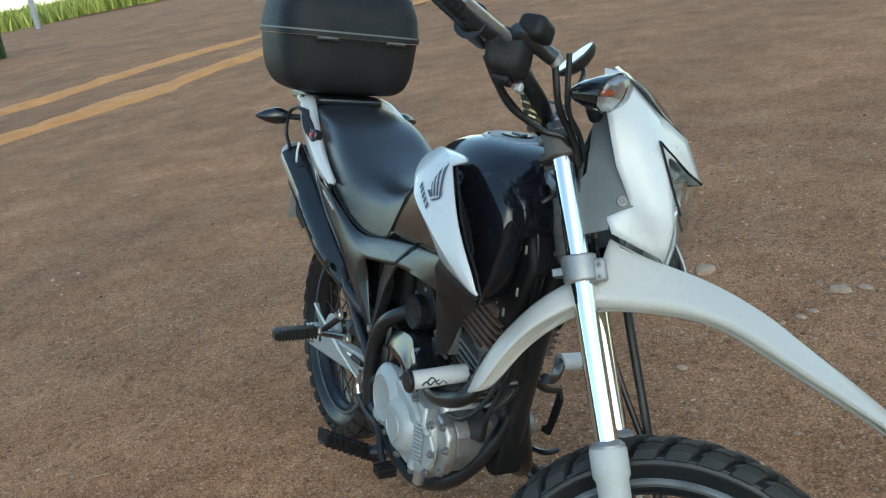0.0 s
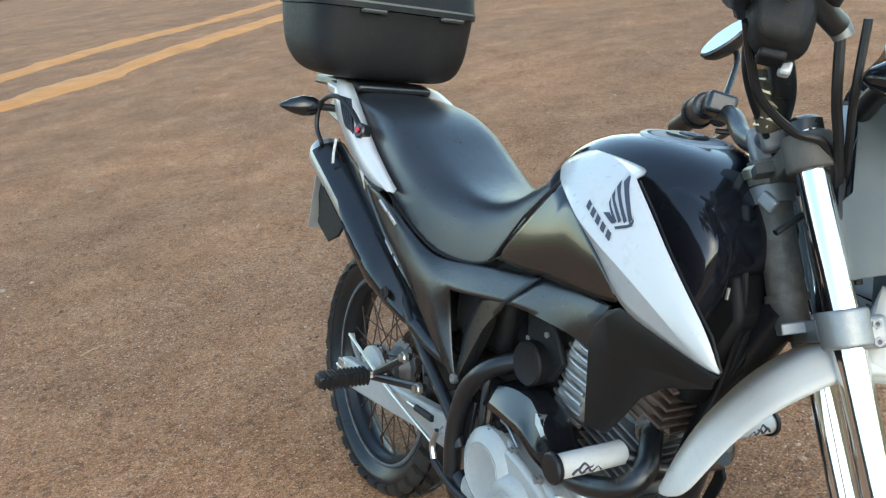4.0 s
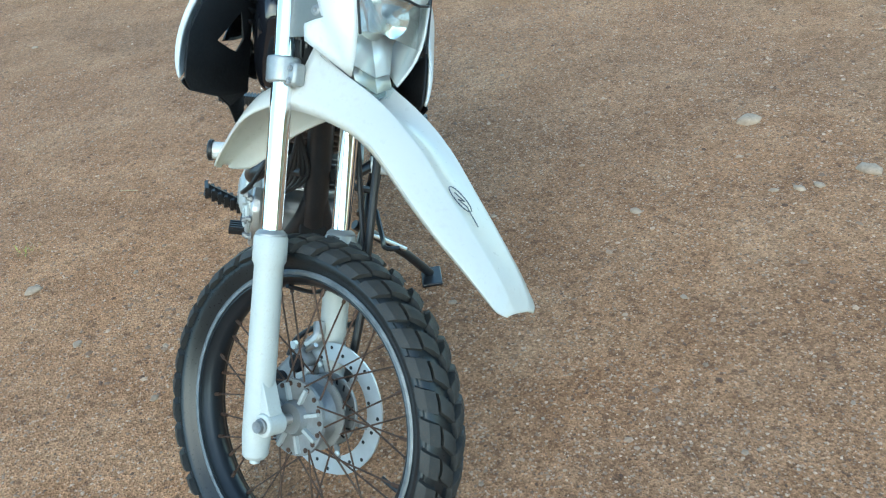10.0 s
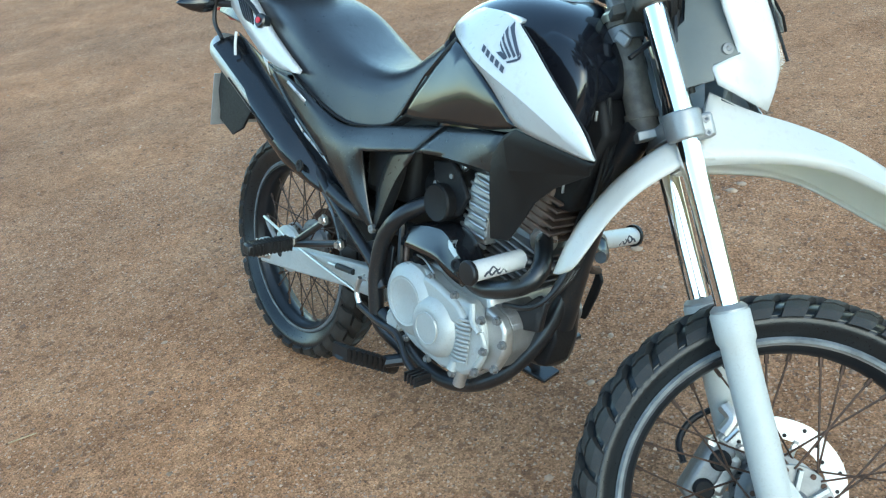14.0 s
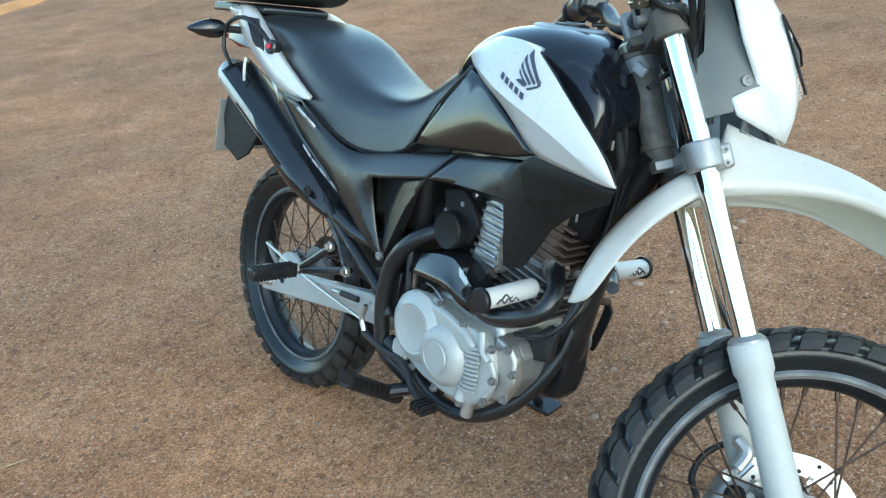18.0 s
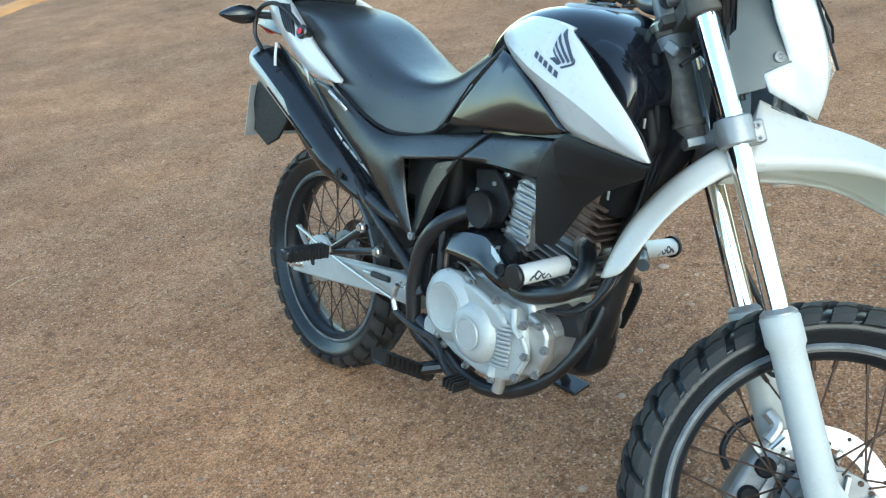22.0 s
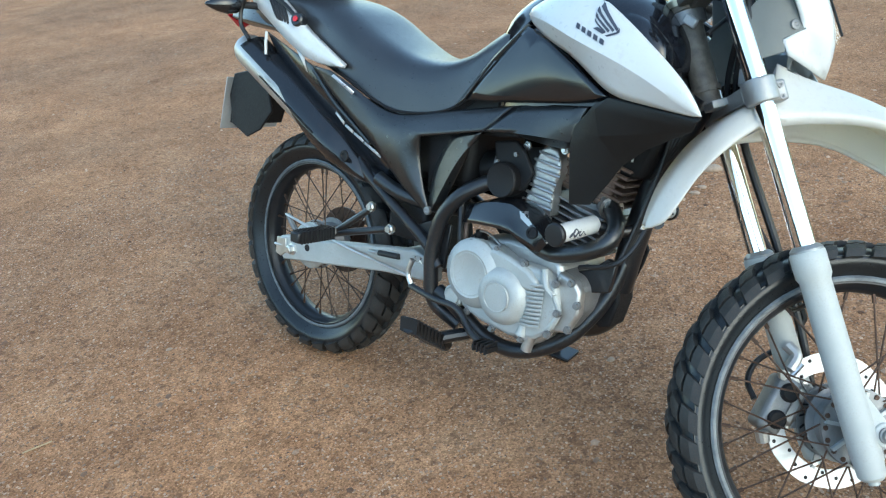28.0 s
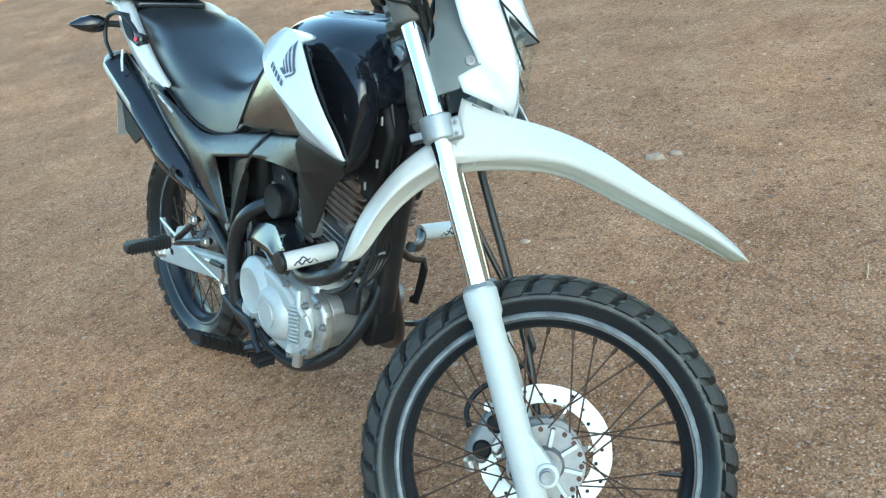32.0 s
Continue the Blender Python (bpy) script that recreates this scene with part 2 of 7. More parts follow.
def stone_material(name, a, b, rough=0.9):
    m, t, p = nodes_of(name)
    geo = t.nodes.new("ShaderNodeNewGeometry")
    n = noise_node(t, 90, 4, 0.6)
    c = ramp(t, geo.outputs["Random Per Island"], [(0.0, a), (0.6, tuple((x + y) / 2 for x, y in zip(a, b))), (1.0, b)]).outputs[0]
    g = ramp(t, n.outputs[0], [(0.3, (0.75, 0.73, 0.7)), (0.7, (1.15, 1.15, 1.15))]).outputs[0]
    t.links.new(mix_col(t, 1.0, c, g, "MULTIPLY"), p.inputs["Base Color"])
    p.inputs["Roughness"].default_value = rough
    bump_to(t, p, n.outputs[0], 0.5, 0.003)
    return m


M_GRAVEL = stone_material("mixed_gravel", (0.12, 0.060, 0.035), (0.62, 0.42, 0.29))
M_STONE = stone_material("pale_stone", (0.27, 0.18, 0.122), (0.41, 0.30, 0.215))
M_STRAW = stone_material("dry_straw", (0.40, 0.28, 0.16), (0.58, 0.45, 0.28))
M_ORANGE_STRIP = surface("orange_strip", (0.62, 0.27, 0.08), 0.95, 0, 0.15, 3, 0.6, 120, dirt=0.3)
# Sunlight on the far verge is put into the bright end of this colour.
M_GRASS = stone_material("verge_grass", (0.14, 0.20, 0.03), (0.50, 0.52, 0.12), 0.7)
M_BUSH = stone_material("dark_bush_leaves", (0.03, 0.07, 0.03), (0.10, 0.17, 0.07), 0.6)
M_WALL = surface("unseen_dark_wall", (0.045, 0.045, 0.042), 0.9, 0, 0.35, 0.8, 0.5, 40, dirt=0.3)
M_POST = surface("weathered_post", (0.30, 0.31, 0.33), 0.8, 0, 0.2, 20)


# ---- building helpers ----
def link_mesh(name, bm, material, sharp=35):
    me = bpy.data.meshes.new(name)
    bmesh.ops.recalc_face_normals(bm, faces=bm.faces)
    for f in bm.faces:
        f.smooth = True
    bm.to_mesh(me)
    bm.free()
    me.set_sharp_from_angle(angle=radians(sharp))
    me.materials.append(material)
    return new(name, me)


def part(name, bm, material, parent, label="", at=None, bevel=0.0, solid=0.0, sharp=35, segs=2, sub=0):
    """One mesh object under a thing or under a part."""
    ob = link_mesh(name, bm, material, sharp)
    ob.parent = parent
    if at is not None:
        ob.matrix_basis = at
    if sub:
        s = ob.modifiers.new("round", "SUBSURF")
        s.levels = s.render_levels = sub
        s.boundary_smooth = "PRESERVE_CORNERS"
    if solid:
        s = ob.modifiers.new("thickness", "SOLIDIFY")
        s.thickness, s.offset = solid, -1
    if bevel:
        b = ob.modifiers.new("edge", "BEVEL")
        b.width, b.segments, b.limit_method, b.angle_limit = bevel, segs, "ANGLE", radians(28)
        b.harden_normals = False
    if label:
        ob["label"] = label
    return ob


def smooth_path(pts, n=6):
    """Points along a curve that runs through pts."""
    p = [Vector(q) for q in pts]
    p = [2 * p[0] - p[1]] + p + [2 * p[-1] - p[-2]]
    out = []
    for i in range(1, len(p) - 2):
        a, b, c, d = p[i - 1:i + 3]
        for k in range(n):
            s = k / n
            out.append(0.5 * (2 * b + (c - a) * s + (2 * a - 5 * b + 4 * c - d) * s * s + (3 * b - a - 3 * c + d) * s ** 3))
    out.append(p[-2])
    return out


def add_tube(bm, pts, r, segs=10, curve=True, n=6, caps=True):
    """A tube along pts; r is one radius or one for each end point."""
    path = smooth_path(pts, n) if curve and len(pts) > 2 else [Vector(q) for q in pts]
    m = len(path)
    rr = [r] * m if isinstance(r, (int, float)) else [r[0] + (r[1] - r[0]) * i / (m - 1) for i in range(m)]
    tang = (path[1] - path[0]).normalized()
    side = tang.orthogonal().normalized()
    rings = []
    for i, q in enumerate(path):
        t2 = (path[min(i + 1, m - 1)] - path[max(i - 1, 0)]).normalized()
        side = (side - t2 * side.dot(t2)).normalized()
        up = t2.cross(side)
        rings.append([bm.verts.new(q + (side * math.cos(a) + up * math.sin(a)) * rr[i]) for a in (2 * math.pi * k / segs for k in range(segs))])
    for a, b in zip(rings, rings[1:]):
        for k in range(segs):
            bm.faces.new((a[k], a[(k + 1) % segs], b[(k + 1) % segs], b[k]))
    if caps:
        bm.faces.new(rings[0][::-1])
        bm.faces.new(rings[-1])
    return bm


def tube(pts, r, segs=10, curve=True, n=6):
    return add_tube(bmesh.new(), pts, r, segs, curve, n)


def add_lathe(bm, origin, axis, profile, segs=32, closed=False):
    """Turns profile, pairs of (distance along axis, radius), about axis."""
    o, ax = Vector(origin), Vector(axis).normalized()
    u = ax.orthogonal().normalized()
    v = ax.cross(u)
    rings = []
    for d, r in profile:
        if r < 1e-6:
            rings.append([bm.verts.new(o + ax * d)])
        else:
            rings.append([bm.verts.new(o + ax * d + (u * math.cos(a) + v * math.sin(a)) * r) for a in (2 * math.pi * k / segs for k in range(segs))])
    pairs = list(zip(rings, rings[1:])) + ([(rings[-1], rings[0])] if closed else [])
    for a, b in pairs:
        for k in range(segs):
            k2 = (k + 1) % segs
            if len(a) == 1 and len(b) == 1:
                continue
            if len(a) == 1:
                bm.faces.new((a[0], b[k2], b[k]))
            elif len(b) == 1:
                bm.faces.new((a[k], a[k2], b[0]))
            else:
                bm.faces.new((a[k], a[k2], b[k2], b[k]))
    return bm


def lathe(origin, axis, profile, segs=32, closed=False):
    return add_lathe(bmesh.new(), origin, axis, profile, segs, closed)


def add_box(bm, centre, size, turn=None):
    m = Matrix.Translation(centre) @ (turn.to_4x4() if turn is not None else Matrix.Identity(4)) @ Matrix.Diagonal((*size, 1))
    bmesh.ops.create_cube(bm, size=1.0, matrix=m)
    return bm


def box(centre, size, turn=None):
    return add_box(bmesh.new(), centre, size, turn)


def add_slab(bm, outline, y0, y1):
    """An outline in x and z, as thick as y0 to y1."""
    a = [bm.verts.new((x, y0, z)) for x, z in outline]
    b = [bm.verts.new((x, y1, z)) for x, z in outline]
    n = len(a)
    bm.faces.new(a)
    bm.faces.new(b[::-1])
    for i in range(n):
        bm.faces.new((a[i], b[i], b[(i + 1) % n], a[(i + 1) % n]))
    return bm


def slab(outline, y0, y1):
    return add_slab(bmesh.new(), outline, y0, y1)


def loft(rings, caps=True, closed=True):
    bm = bmesh.new()
    vs = [[bm.verts.new(p) for p in r] for r in rings]
    n = len(vs[0])
    for a, b in zip(vs, vs[1:]):
        for k in range(n if closed else n - 1):
            bm.faces.new((a[k], a[(k + 1) % n], b[(k + 1) % n], b[k]))
    if caps:
        bm.faces.new(vs[0][::-1])
        bm.faces.new(vs[-1])
    return bm


def facets(points, faces, mirror=False, crease=(), pin=""):
    """Faces over named points; mirror puts them on the other side of the middle plane."""
    bm = bmesh.new()
    lay_v = bm.verts.layers.float.new("crease_vert")
    s = -1 if mirror else 1
    v = {k: bm.verts.new((p[0], s * p[1], p[2])) for k, p in points.items()}
    for f in faces:
        bm.faces.new([v[k] for k in (f.split() if isinstance(f, str) else f)])
    bmesh.ops.triangulate(bm, faces=[f for f in bm.faces if len(f.verts) > 4])
    if crease:
        lay = bm.edges.layers.float.new("crease_edge")
        for line, k in crease:
            ks = line.split()
            for a, b in zip(ks, ks[1:]):
                e = bm.edges.get((v[a], v[b]))
                if e:
                    e[lay] = k
    for k in pin.split():
        v[k][lay_v] = 1.0
    return bm


def lerp(a, b, s):
    return a + (b - a) * s


def stations(rows, n):
    """Rows of numbers smoothly filled in to n rows."""
    out = []
    m = len(rows) - 1
    for i in range(n):
        f = i / (n - 1) * m
        j = min(int(f), m - 1)
        s = f - j
        g = [rows[max(j - 1, 0)], rows[j], rows[j + 1], rows[min(j + 2, m)]]
        out.append([0.5 * (2 * b + (c - a) * s + (2 * a - 5 * b + 4 * c - d) * s * s + (3 * b - a - 3 * c + d) * s ** 3) for a, b, c, d in zip(*g)])
    return out


# ---- the motorcycle: x ahead, y to its left, z up, origin under the rear wheel ----
bike = tagged(new("motorcycle"), "black and white trail motorcycle leaning on its side stand on dirt", "motorcycle")
bike.matrix_basis = Matrix.Translation((0, -0.018, 0)) @ pose(0, 0, 0, -16.2, 0, 0.6)
_rake = radians(25.6)
_pivot = Vector((1.353 - 0.059 * math.cos(_rake), 0, 0.3225 - 0.059 * math.sin(_rake)))
STEER = Matrix.Translation(_pivot) @ Matrix.Rotation(radians(47.2), 4, Vector((-math.sin(_rake), 0, math.cos(_rake)))) @ Matrix.Translation(-_pivot)
REAR = (-0.045, 0.0, 0.315)
FRONT = (1.323, 0.0, 0.308)


def wheel(prefix, centre, radius, width, lip, hub_r, at, spokes, blocks, phase):
    """A spoked wheel: tyre with its tread blocks, rim with polished lips, hub, spokes and nipples."""
    cx, cy, cz = centre
    o = Vector(centre)
    ax = Vector((0, 1, 0))
    hw = width / 2
    bm = bmesh.new()
    depth = radius - lip
    prof = []
    for k in range(15):
        a = radians(lerp(-128, 128, k / 14))
        prof.append((hw * 1.0 * math.sin(a) if abs(a) < 1.6 else hw * math.sin(a), lip + depth * 0.46 + depth * 0.43 * math.cos(a)))
    prof = [(-hw * 0.55, lip - 0.004)] + prof + [(hw * 0.55, lip - 0.004)]
    add_lathe(bm, o, ax, prof, 72)
    tyre = part(prefix + "_tyre", bm, M_RUBBER, bike, "black tyre with dusty off-road tread blocks", at)
    # tread blocks follow the crown; each kind is built once and set round the wheel
    rad = depth * 0.43
    mid = lip + depth * 0.46

    def on_tyre(ang, lat, lift):
        a = radians(lat)
        r = mid + (rad + lift) * math.cos(a)
        return Vector((r * math.cos(ang), (hw + lift) * math.sin(a), r * math.sin(ang)))

    def block(a0, a1, l0, l1, skew, lift=0.0118):
        bm = bmesh.new()
        g = [[None] * 3 for _ in range(3)]
        low = [[None] * 3 for _ in range(3)]
        for i in range(3):
            for j in range(3):
                la = lerp(l0, l1, j / 2)
                an = lerp(a0, a1, i / 2) + skew * (j / 2)
                ins = (1.0, 0.90, 0.70)[(i != 1) + (j != 1)]
                g[i][j] = bm.verts.new(on_tyre(an, la, lift * ins))
                low[i][j] = bm.verts.new(on_tyre(lerp((a0 + a1) / 2, lerp(a0, a1, i / 2), 1.12) + skew * (j / 2), lerp((l0 + l1) / 2, la, 1.08), -0.002))
        for i in range(2):
            for j in range(2):
                bm.faces.new((g[i][j], g[i + 1][j], g[i + 1][j + 1], g[i][j + 1]))
        rim_ = [(0, 0), (0, 1), (0, 2), (1, 2), (2, 2), (2, 1), (2, 0), (1, 0)]
        for (i, j), (k, m) in zip(rim_, rim_[1:] + rim_[:1]):
            bm.faces.new((g[i][j], g[k][m], low[k][m], low[i][j]))
        return part("tread_block", bm, M_TREAD, tyre)

    step = 2 * math.pi / blocks
    kinds = []
    for s in (-1, 1):
        off = 0.5 * step if s > 0 else 0.0
        kinds.append((block(off, off + step * 0.54, s * 3, s * 30, step * 0.40, 0.0130), 1))
        kinds.append((block(off + step * 0.34, off + step * 1.02, s * 36, s * 80, step * 0.30, 0.0122), 1))
    for first, every in kinds:
        for k in range(0, blocks, every):
            ob = first if k == 0 else new("tread_block", first.data)
            ob.parent = tyre
            ob.matrix_basis = Matrix.Translation(o) @ Matrix.Rotation(-(k * step + phase), 4, "Y")
    # raised sidewall ribs and lettering as plain bars
    bm = bmesh.new()
    for s in (-1, 1):
        add_lathe(bm, o + ax * s * hw * 0.93, ax, [(0.0, lip + depth * 0.62), (s * 0.0022, lip + depth * 0.60), (s * 0.0022, lip + depth * 0.57), (0.0, lip + depth * 0.55)], 72)
        for c0 in (0.55, 2.6, 4.7):
            for q in range(7):
                ang = c0 + q * 0.052
                r = lip + depth * 0.46
                d = Vector((math.cos(ang), 0, math.sin(ang)))
                tn = Vector((-math.sin(ang), 0, math.cos(ang)))
                add_box(bm, o + d * r + ax * s * (hw * 0.9945), (0.005 + 0.002 * (q % 2), 0.0008, 0.007), Matrix((tn, ax, d)).transposed())
    tagged(part("sidewall_moulding", bm, M_RUBBER, tyre), kind="stuff")
    # rim
    rw = hw * 0.62
    prof = [(-rw, lip), (-rw - 0.001, lip - 0.012), (-rw * 0.80, lip - 0.014), (-rw * 0.60, lip - 0.021), (-rw * 0.28, lip - 0.027), (rw * 0.28, lip - 0.027), (rw * 0.60, lip - 0.021), (rw * 0.80, lip - 0.014), (rw + 0.001, lip - 0.012), (rw, lip), (rw * 0.6, lip - 0.008), (0, lip - 0.014), (-rw * 0.6, lip - 0.008)]
    rim = part(prefix + "_rim", lathe(o, ax, prof, 72, True), M_RIM, bike, "black spoked rim with worn silver edge", at)
    for s in (-1, 1):
        part("rim_edge", lathe(o, ax, [(s * (rw - 0.004), lip + 0.0005), (s * (rw + 0.002), lip + 0.001), (s * (rw + 0.0042), lip - 0.003), (s * (rw + 0.0032), lip - 0.008), (s * (rw - 0.001), lip - 0.007)], 72, True), M_RIMEDGE, rim, "worn grey rim edge")
    # hub
    hl = hw * 0.62
    prof = [(-hl - 0.012, 0.0), (-hl - 0.012, hub_r * 0.40), (-hl, hub_r * 0.48), (-hl, hub_r), (-hl + 0.006, hub_r * 1.02), (-hl + 0.009, hub_r * 0.82), (0, hub_r * 0.6), (hl - 0.009, hub_r * 0.82), (hl - 0.006, hub_r * 1.02), (hl, hub_r), (hl, hub_r * 0.48), (hl + 0.012, hub_r * 0.40), (hl + 0.012, 0.0)]
    hub = part("hub", lathe(o, ax, prof, 40), M_ALU_D, rim, "pale grey cast hub")
    for k in range(8):
        a = k * math.pi / 4
        for s in (-1, 1):
            d = Vector((math.cos(a), 0, math.sin(a)))
            tn = Vector((-math.sin(a), 0, math.cos(a)))
            part("hub_rib", box(o + d * hub_r * 0.70 + ax * s * (hl + 0.003), (0.006, 0.010, hub_r * 0.46), Matrix((tn, ax, d)).transposed()), M_SILVER, hub)
    r0, r1 = hub_r * 0.93, lip - 0.025
    for k in range(spokes):
        s = -1 if k % 2 else 1
        turn = 1 if (k // 2) % 2 else -1
        a = 2 * math.pi * k / spokes
        b = a + turn * radians(34 + 6 * s)
        p0 = o + Vector((r0 * math.cos(b), s * (hl - 0.002 + (0.004 if turn > 0 else -0.002)), r0 * math.sin(b)))
        p1 = o + Vector((r1 * math.cos(a), s * rw * 0.22, r1 * math.sin(a)))
        bm = tube([p0, p1], 0.0017, 6, False)
        d = (p1 - p0).normalized()
        add_tube(bm, [p1 - d * 0.016, p1 + d * 0.004], 0.0035, 6, False)
        part("spoke", bm, M_SPOKE, rim)
    # holes of the hub flange that take the spoke heads
    bm = bmesh.new()
    for k in range(spokes // 2):
        a = 4 * math.pi * (k + 0.5) / spokes
        for s in (-1, 1):
            q = o + Vector((hub_r * 0.90 * math.cos(a), s * (hl + 0.0005), hub_r * 0.90 * math.sin(a)))
            add_lathe(bm, q, (0, s, 0), [(0, 0.0), (0.0015, 0.0045), (0.0, 0.0045)], 8)
    tagged(part("spoke_head", bm, M_SPOKE, hub), kind="stuff")
    a = 0.12
    d = Vector((math.cos(a), 0, math.sin(a)))
    part("valve", tube([o + d * (lip - 0.027), o + d * (lip - 0.066)], 0.0042, 8, False), M_CABLE, rim, "black tyre valve")
    return tyre, rim


wheel("front", FRONT, 0.3125, 0.092, 0.255, 0.066, STEER, 36, 38, 0.0)
wheel("rear", REAR, 0.3025, 0.104, 0.230, 0.066, None, 36, 30, 0.1)


def at_front(name, bm, material, label="", **kw):
    return part(name, bm, material, bike, label, STEER, **kw)


def on_bike(name, bm, material, label="", **kw):
    return part(name, bm, material, bike, label, None, **kw)


# front brake disc: slotted ring on arms, and its caliper
fx, fy, fz = FRONT
bm = bmesh.new()
N = 60
rings = []
for r, y in ((0.120, 0.062), (0.120, 0.066), (0.087, 0.066), (0.087, 0.062)):
    rings.append([bm.verts.new((fx + (r + 0.0006 * math.cos(10 * a) * (r > 0.1)) * math.cos(a), y, fz + (r + 0.0006 * math.cos(10 * a) * (r > 0.1)) * math.sin(a))) for a in (2 * math.pi * k / N for k in range(N))])
for i in range(4):
    for k in range(N):
        bm.faces.new((rings[i][k], rings[i][(k + 1) % N], rings[(i + 1) % 4][(k + 1) % N], rings[(i + 1) % 4][k]))
disc = at_front("brake_disc", bm, M_DISC, "bright drilled steel brake disc")
bm = bmesh.new()
for k in range(24):
    a = 2 * math.pi * k / 24
    r = (0.093, 0.102, 0.111)[k % 3]
    for y, s in ((0.0618, -1), (0.0662, 1)):
        add_lathe(bm, (fx + r * math.cos(a), y, fz + r * math.sin(a)), (0, s, 0), [(0, 0.0), (0.0004, 0.0034), (0, 0.0036)], 8)
tagged(part("drill_hole", bm, M_MATT, disc), kind="stuff")
flange = part("disc_carrier", lathe((fx, 0.0575, fz), (0, 1, 0), [(0, 0.036), (0, 0.0645), (0.0015, 0.066), (0.005, 0.066), (0.005, 0.036)], 48, True), M_ALU_D, disc, "grey metal disc carrier with slots")
for k in range(6):
    a = 2 * math.pi * k / 6 + 0.3
    part("carrier_ear", slab([(fx + r * math.cos(a + d), fz + r * math.sin(a + d)) for r, d in ((0.063, -0.10), (0.091, -0.04), (0.091, 0.04), (0.063, 0.10))], 0.0590, 0.0618), M_ALU_D, disc)
    part("ear_rivet", lathe((fx + 0.081 * math.cos(a), 0.0592, fz + 0.081 * math.sin(a)), (0, -1, 0), [(0, 0.0055), (0.003, 0.005), (0.004, 0.0)], 12), M_STEEL, disc)
bm = bmesh.new()
for k in range(18):
    a = 2 * math.pi * k / 18
    d = Vector((math.cos(a), 0, math.sin(a)))
    tn = Vector((-math.sin(a), 0, math.cos(a)))
    add_box(bm, Vector((fx, 0.0568, fz)) + d * 0.056, (0.0040, 0.0012, 0.011), Matrix((tn, Vector((0, 1, 0)), (d + tn * 0.5).normalized())).transposed())
tagged(part("carrier_slot", bm, M_MATT, disc), kind="stuff")
turn_c = Matrix.Rotation(radians(18), 3, "Y")
cal = at_front("brake_caliper", box((1.218, 0.066, 0.318), (0.046, 0.050, 0.104), turn_c), M_ALU_D, "grey metal brake caliper", bevel=0.010, segs=3)
part("caliper_bridge", box((1.240, 0.060, 0.320), (0.034, 0.036, 0.070), turn_c), M_ALU, cal, bevel=0.008)
part("caliper_lug", tube([(1.226, 0.050, 0.382), (1.236, 0.052, 0.408), (1.220, 0.060, 0.425)], 0.011, 10), M_ALU, cal)
part("caliper_lug", tube([(1.196, 0.052, 0.268), (1.205, 0.056, 0.250)], 0.012, 10, False), M_ALU, cal)
part("bleed_nipple", tube([(1.232, 0.048, 0.372), (1.246, 0.044, 0.396)], 0.0045, 8, False), M_STEEL, cal)
for dz in (0.024, -0.026):
    part("caliper_piston", lathe((1.222 + dz * 0.3, 0.042, 0.318 + dz), (0, -1, 0), [(0, 0.017), (0.005, 0.017), (0.009, 0.013), (0.009, 0)], 20), M_MATT, cal, "black piston cap")
part("caliper_bolt", lathe((1.21, 0.038, 0.37), (0, -1, 0), [(0, 0.009), (0.008, 0.009), (0.008, 0)], 6), M_STEEL, cal)

# fork: line of each leg, x from z
LEG = lambda z: 0.950 + (0.985 - z) * 0.50
LEG_Y = {-1: -0.0835, 1: 0.0895}
for s, word in ((-1, "right"), (1, "left")):
    y = LEG_Y[s]
    up = Vector((-0.50, 0, 1)).normalized()
    P = lambda z: Vector((LEG(z), y, z))
    tube_up = at_front("fork_tube", tube([P(0.54), P(1.020)], 0.0178, 24, False), M_CHROME, "chromed fork tube")
    part("fork_cap", lathe(P(1.014), up, [(0, 0.0), (0, 0.021), (0.012, 0.021), (0.016, 0.016), (0.018, 0.012), (0.018, 0)], 24), M_SATIN, tube_up, "black fork cap")
    L = (P(0.574) - P(0.235)).length
    leg = at_front("fork_slider", lathe(P(0.235), up, [(0, 0.0), (0.0, 0.017), (0.006, 0.022), (0.04, 0.0245), (L * 0.45, 0.0250), (L * 0.80, 0.0245), (L - 0.050, 0.0245), (L - 0.042, 0.0285), (L - 0.004, 0.0285), (L, 0.026), (L, 0.0)], 28), M_SLIDER, "pale grey painted fork slider")
    part("dust_seal", lathe(P(0.572), up, [(0, 0.0), (0, 0.0265), (0.005, 0.0265), (0.010, 0.0215), (0.012, 0.018)], 24), M_YOKE, leg, "grey dust seal")
    boss = bmesh.new()
    add_lathe(boss, (fx, y - 0.020, fz), (0, 1, 0), [(0, 0.0), (0, 0.018), (0.002, 0.020), (0.038, 0.020), (0.040, 0.018), (0.040, 0)], 24)
    add_slab(boss, [(LEG(0.36) + 0.010, 0.375), (fx + 0.002, fz + 0.021), (fx, fz - 0.02), (LEG(0.27) + 0.012, 0.262), (LEG(0.27), 0.26), (LEG(0.37), 0.37)], y - 0.015, y + 0.015)
    part("axle_boss", boss, M_SLIDER, leg, bevel=0.003)
    part("axle_nut", lathe((fx, y + s * 0.020, fz), (0, s, 0), [(0, 0.013), (0.004, 0.013), (0.005, 0.010), (0.012, 0.010), (0.012, 0.006), (0.009, 0.0)], 6 if s > 0 else 20), M_ALU_D, leg)
    part("drain_bolt", lathe(P(0.238), -up, [(0, 0.009), (0.012, 0.009), (0.012, 0)], 12), M_SILVER, leg)
at_front("axle", tube([(fx, -0.085, fz), (fx, 0.085, fz)], 0.009, 14, False), M_STEEL, "steel front axle")

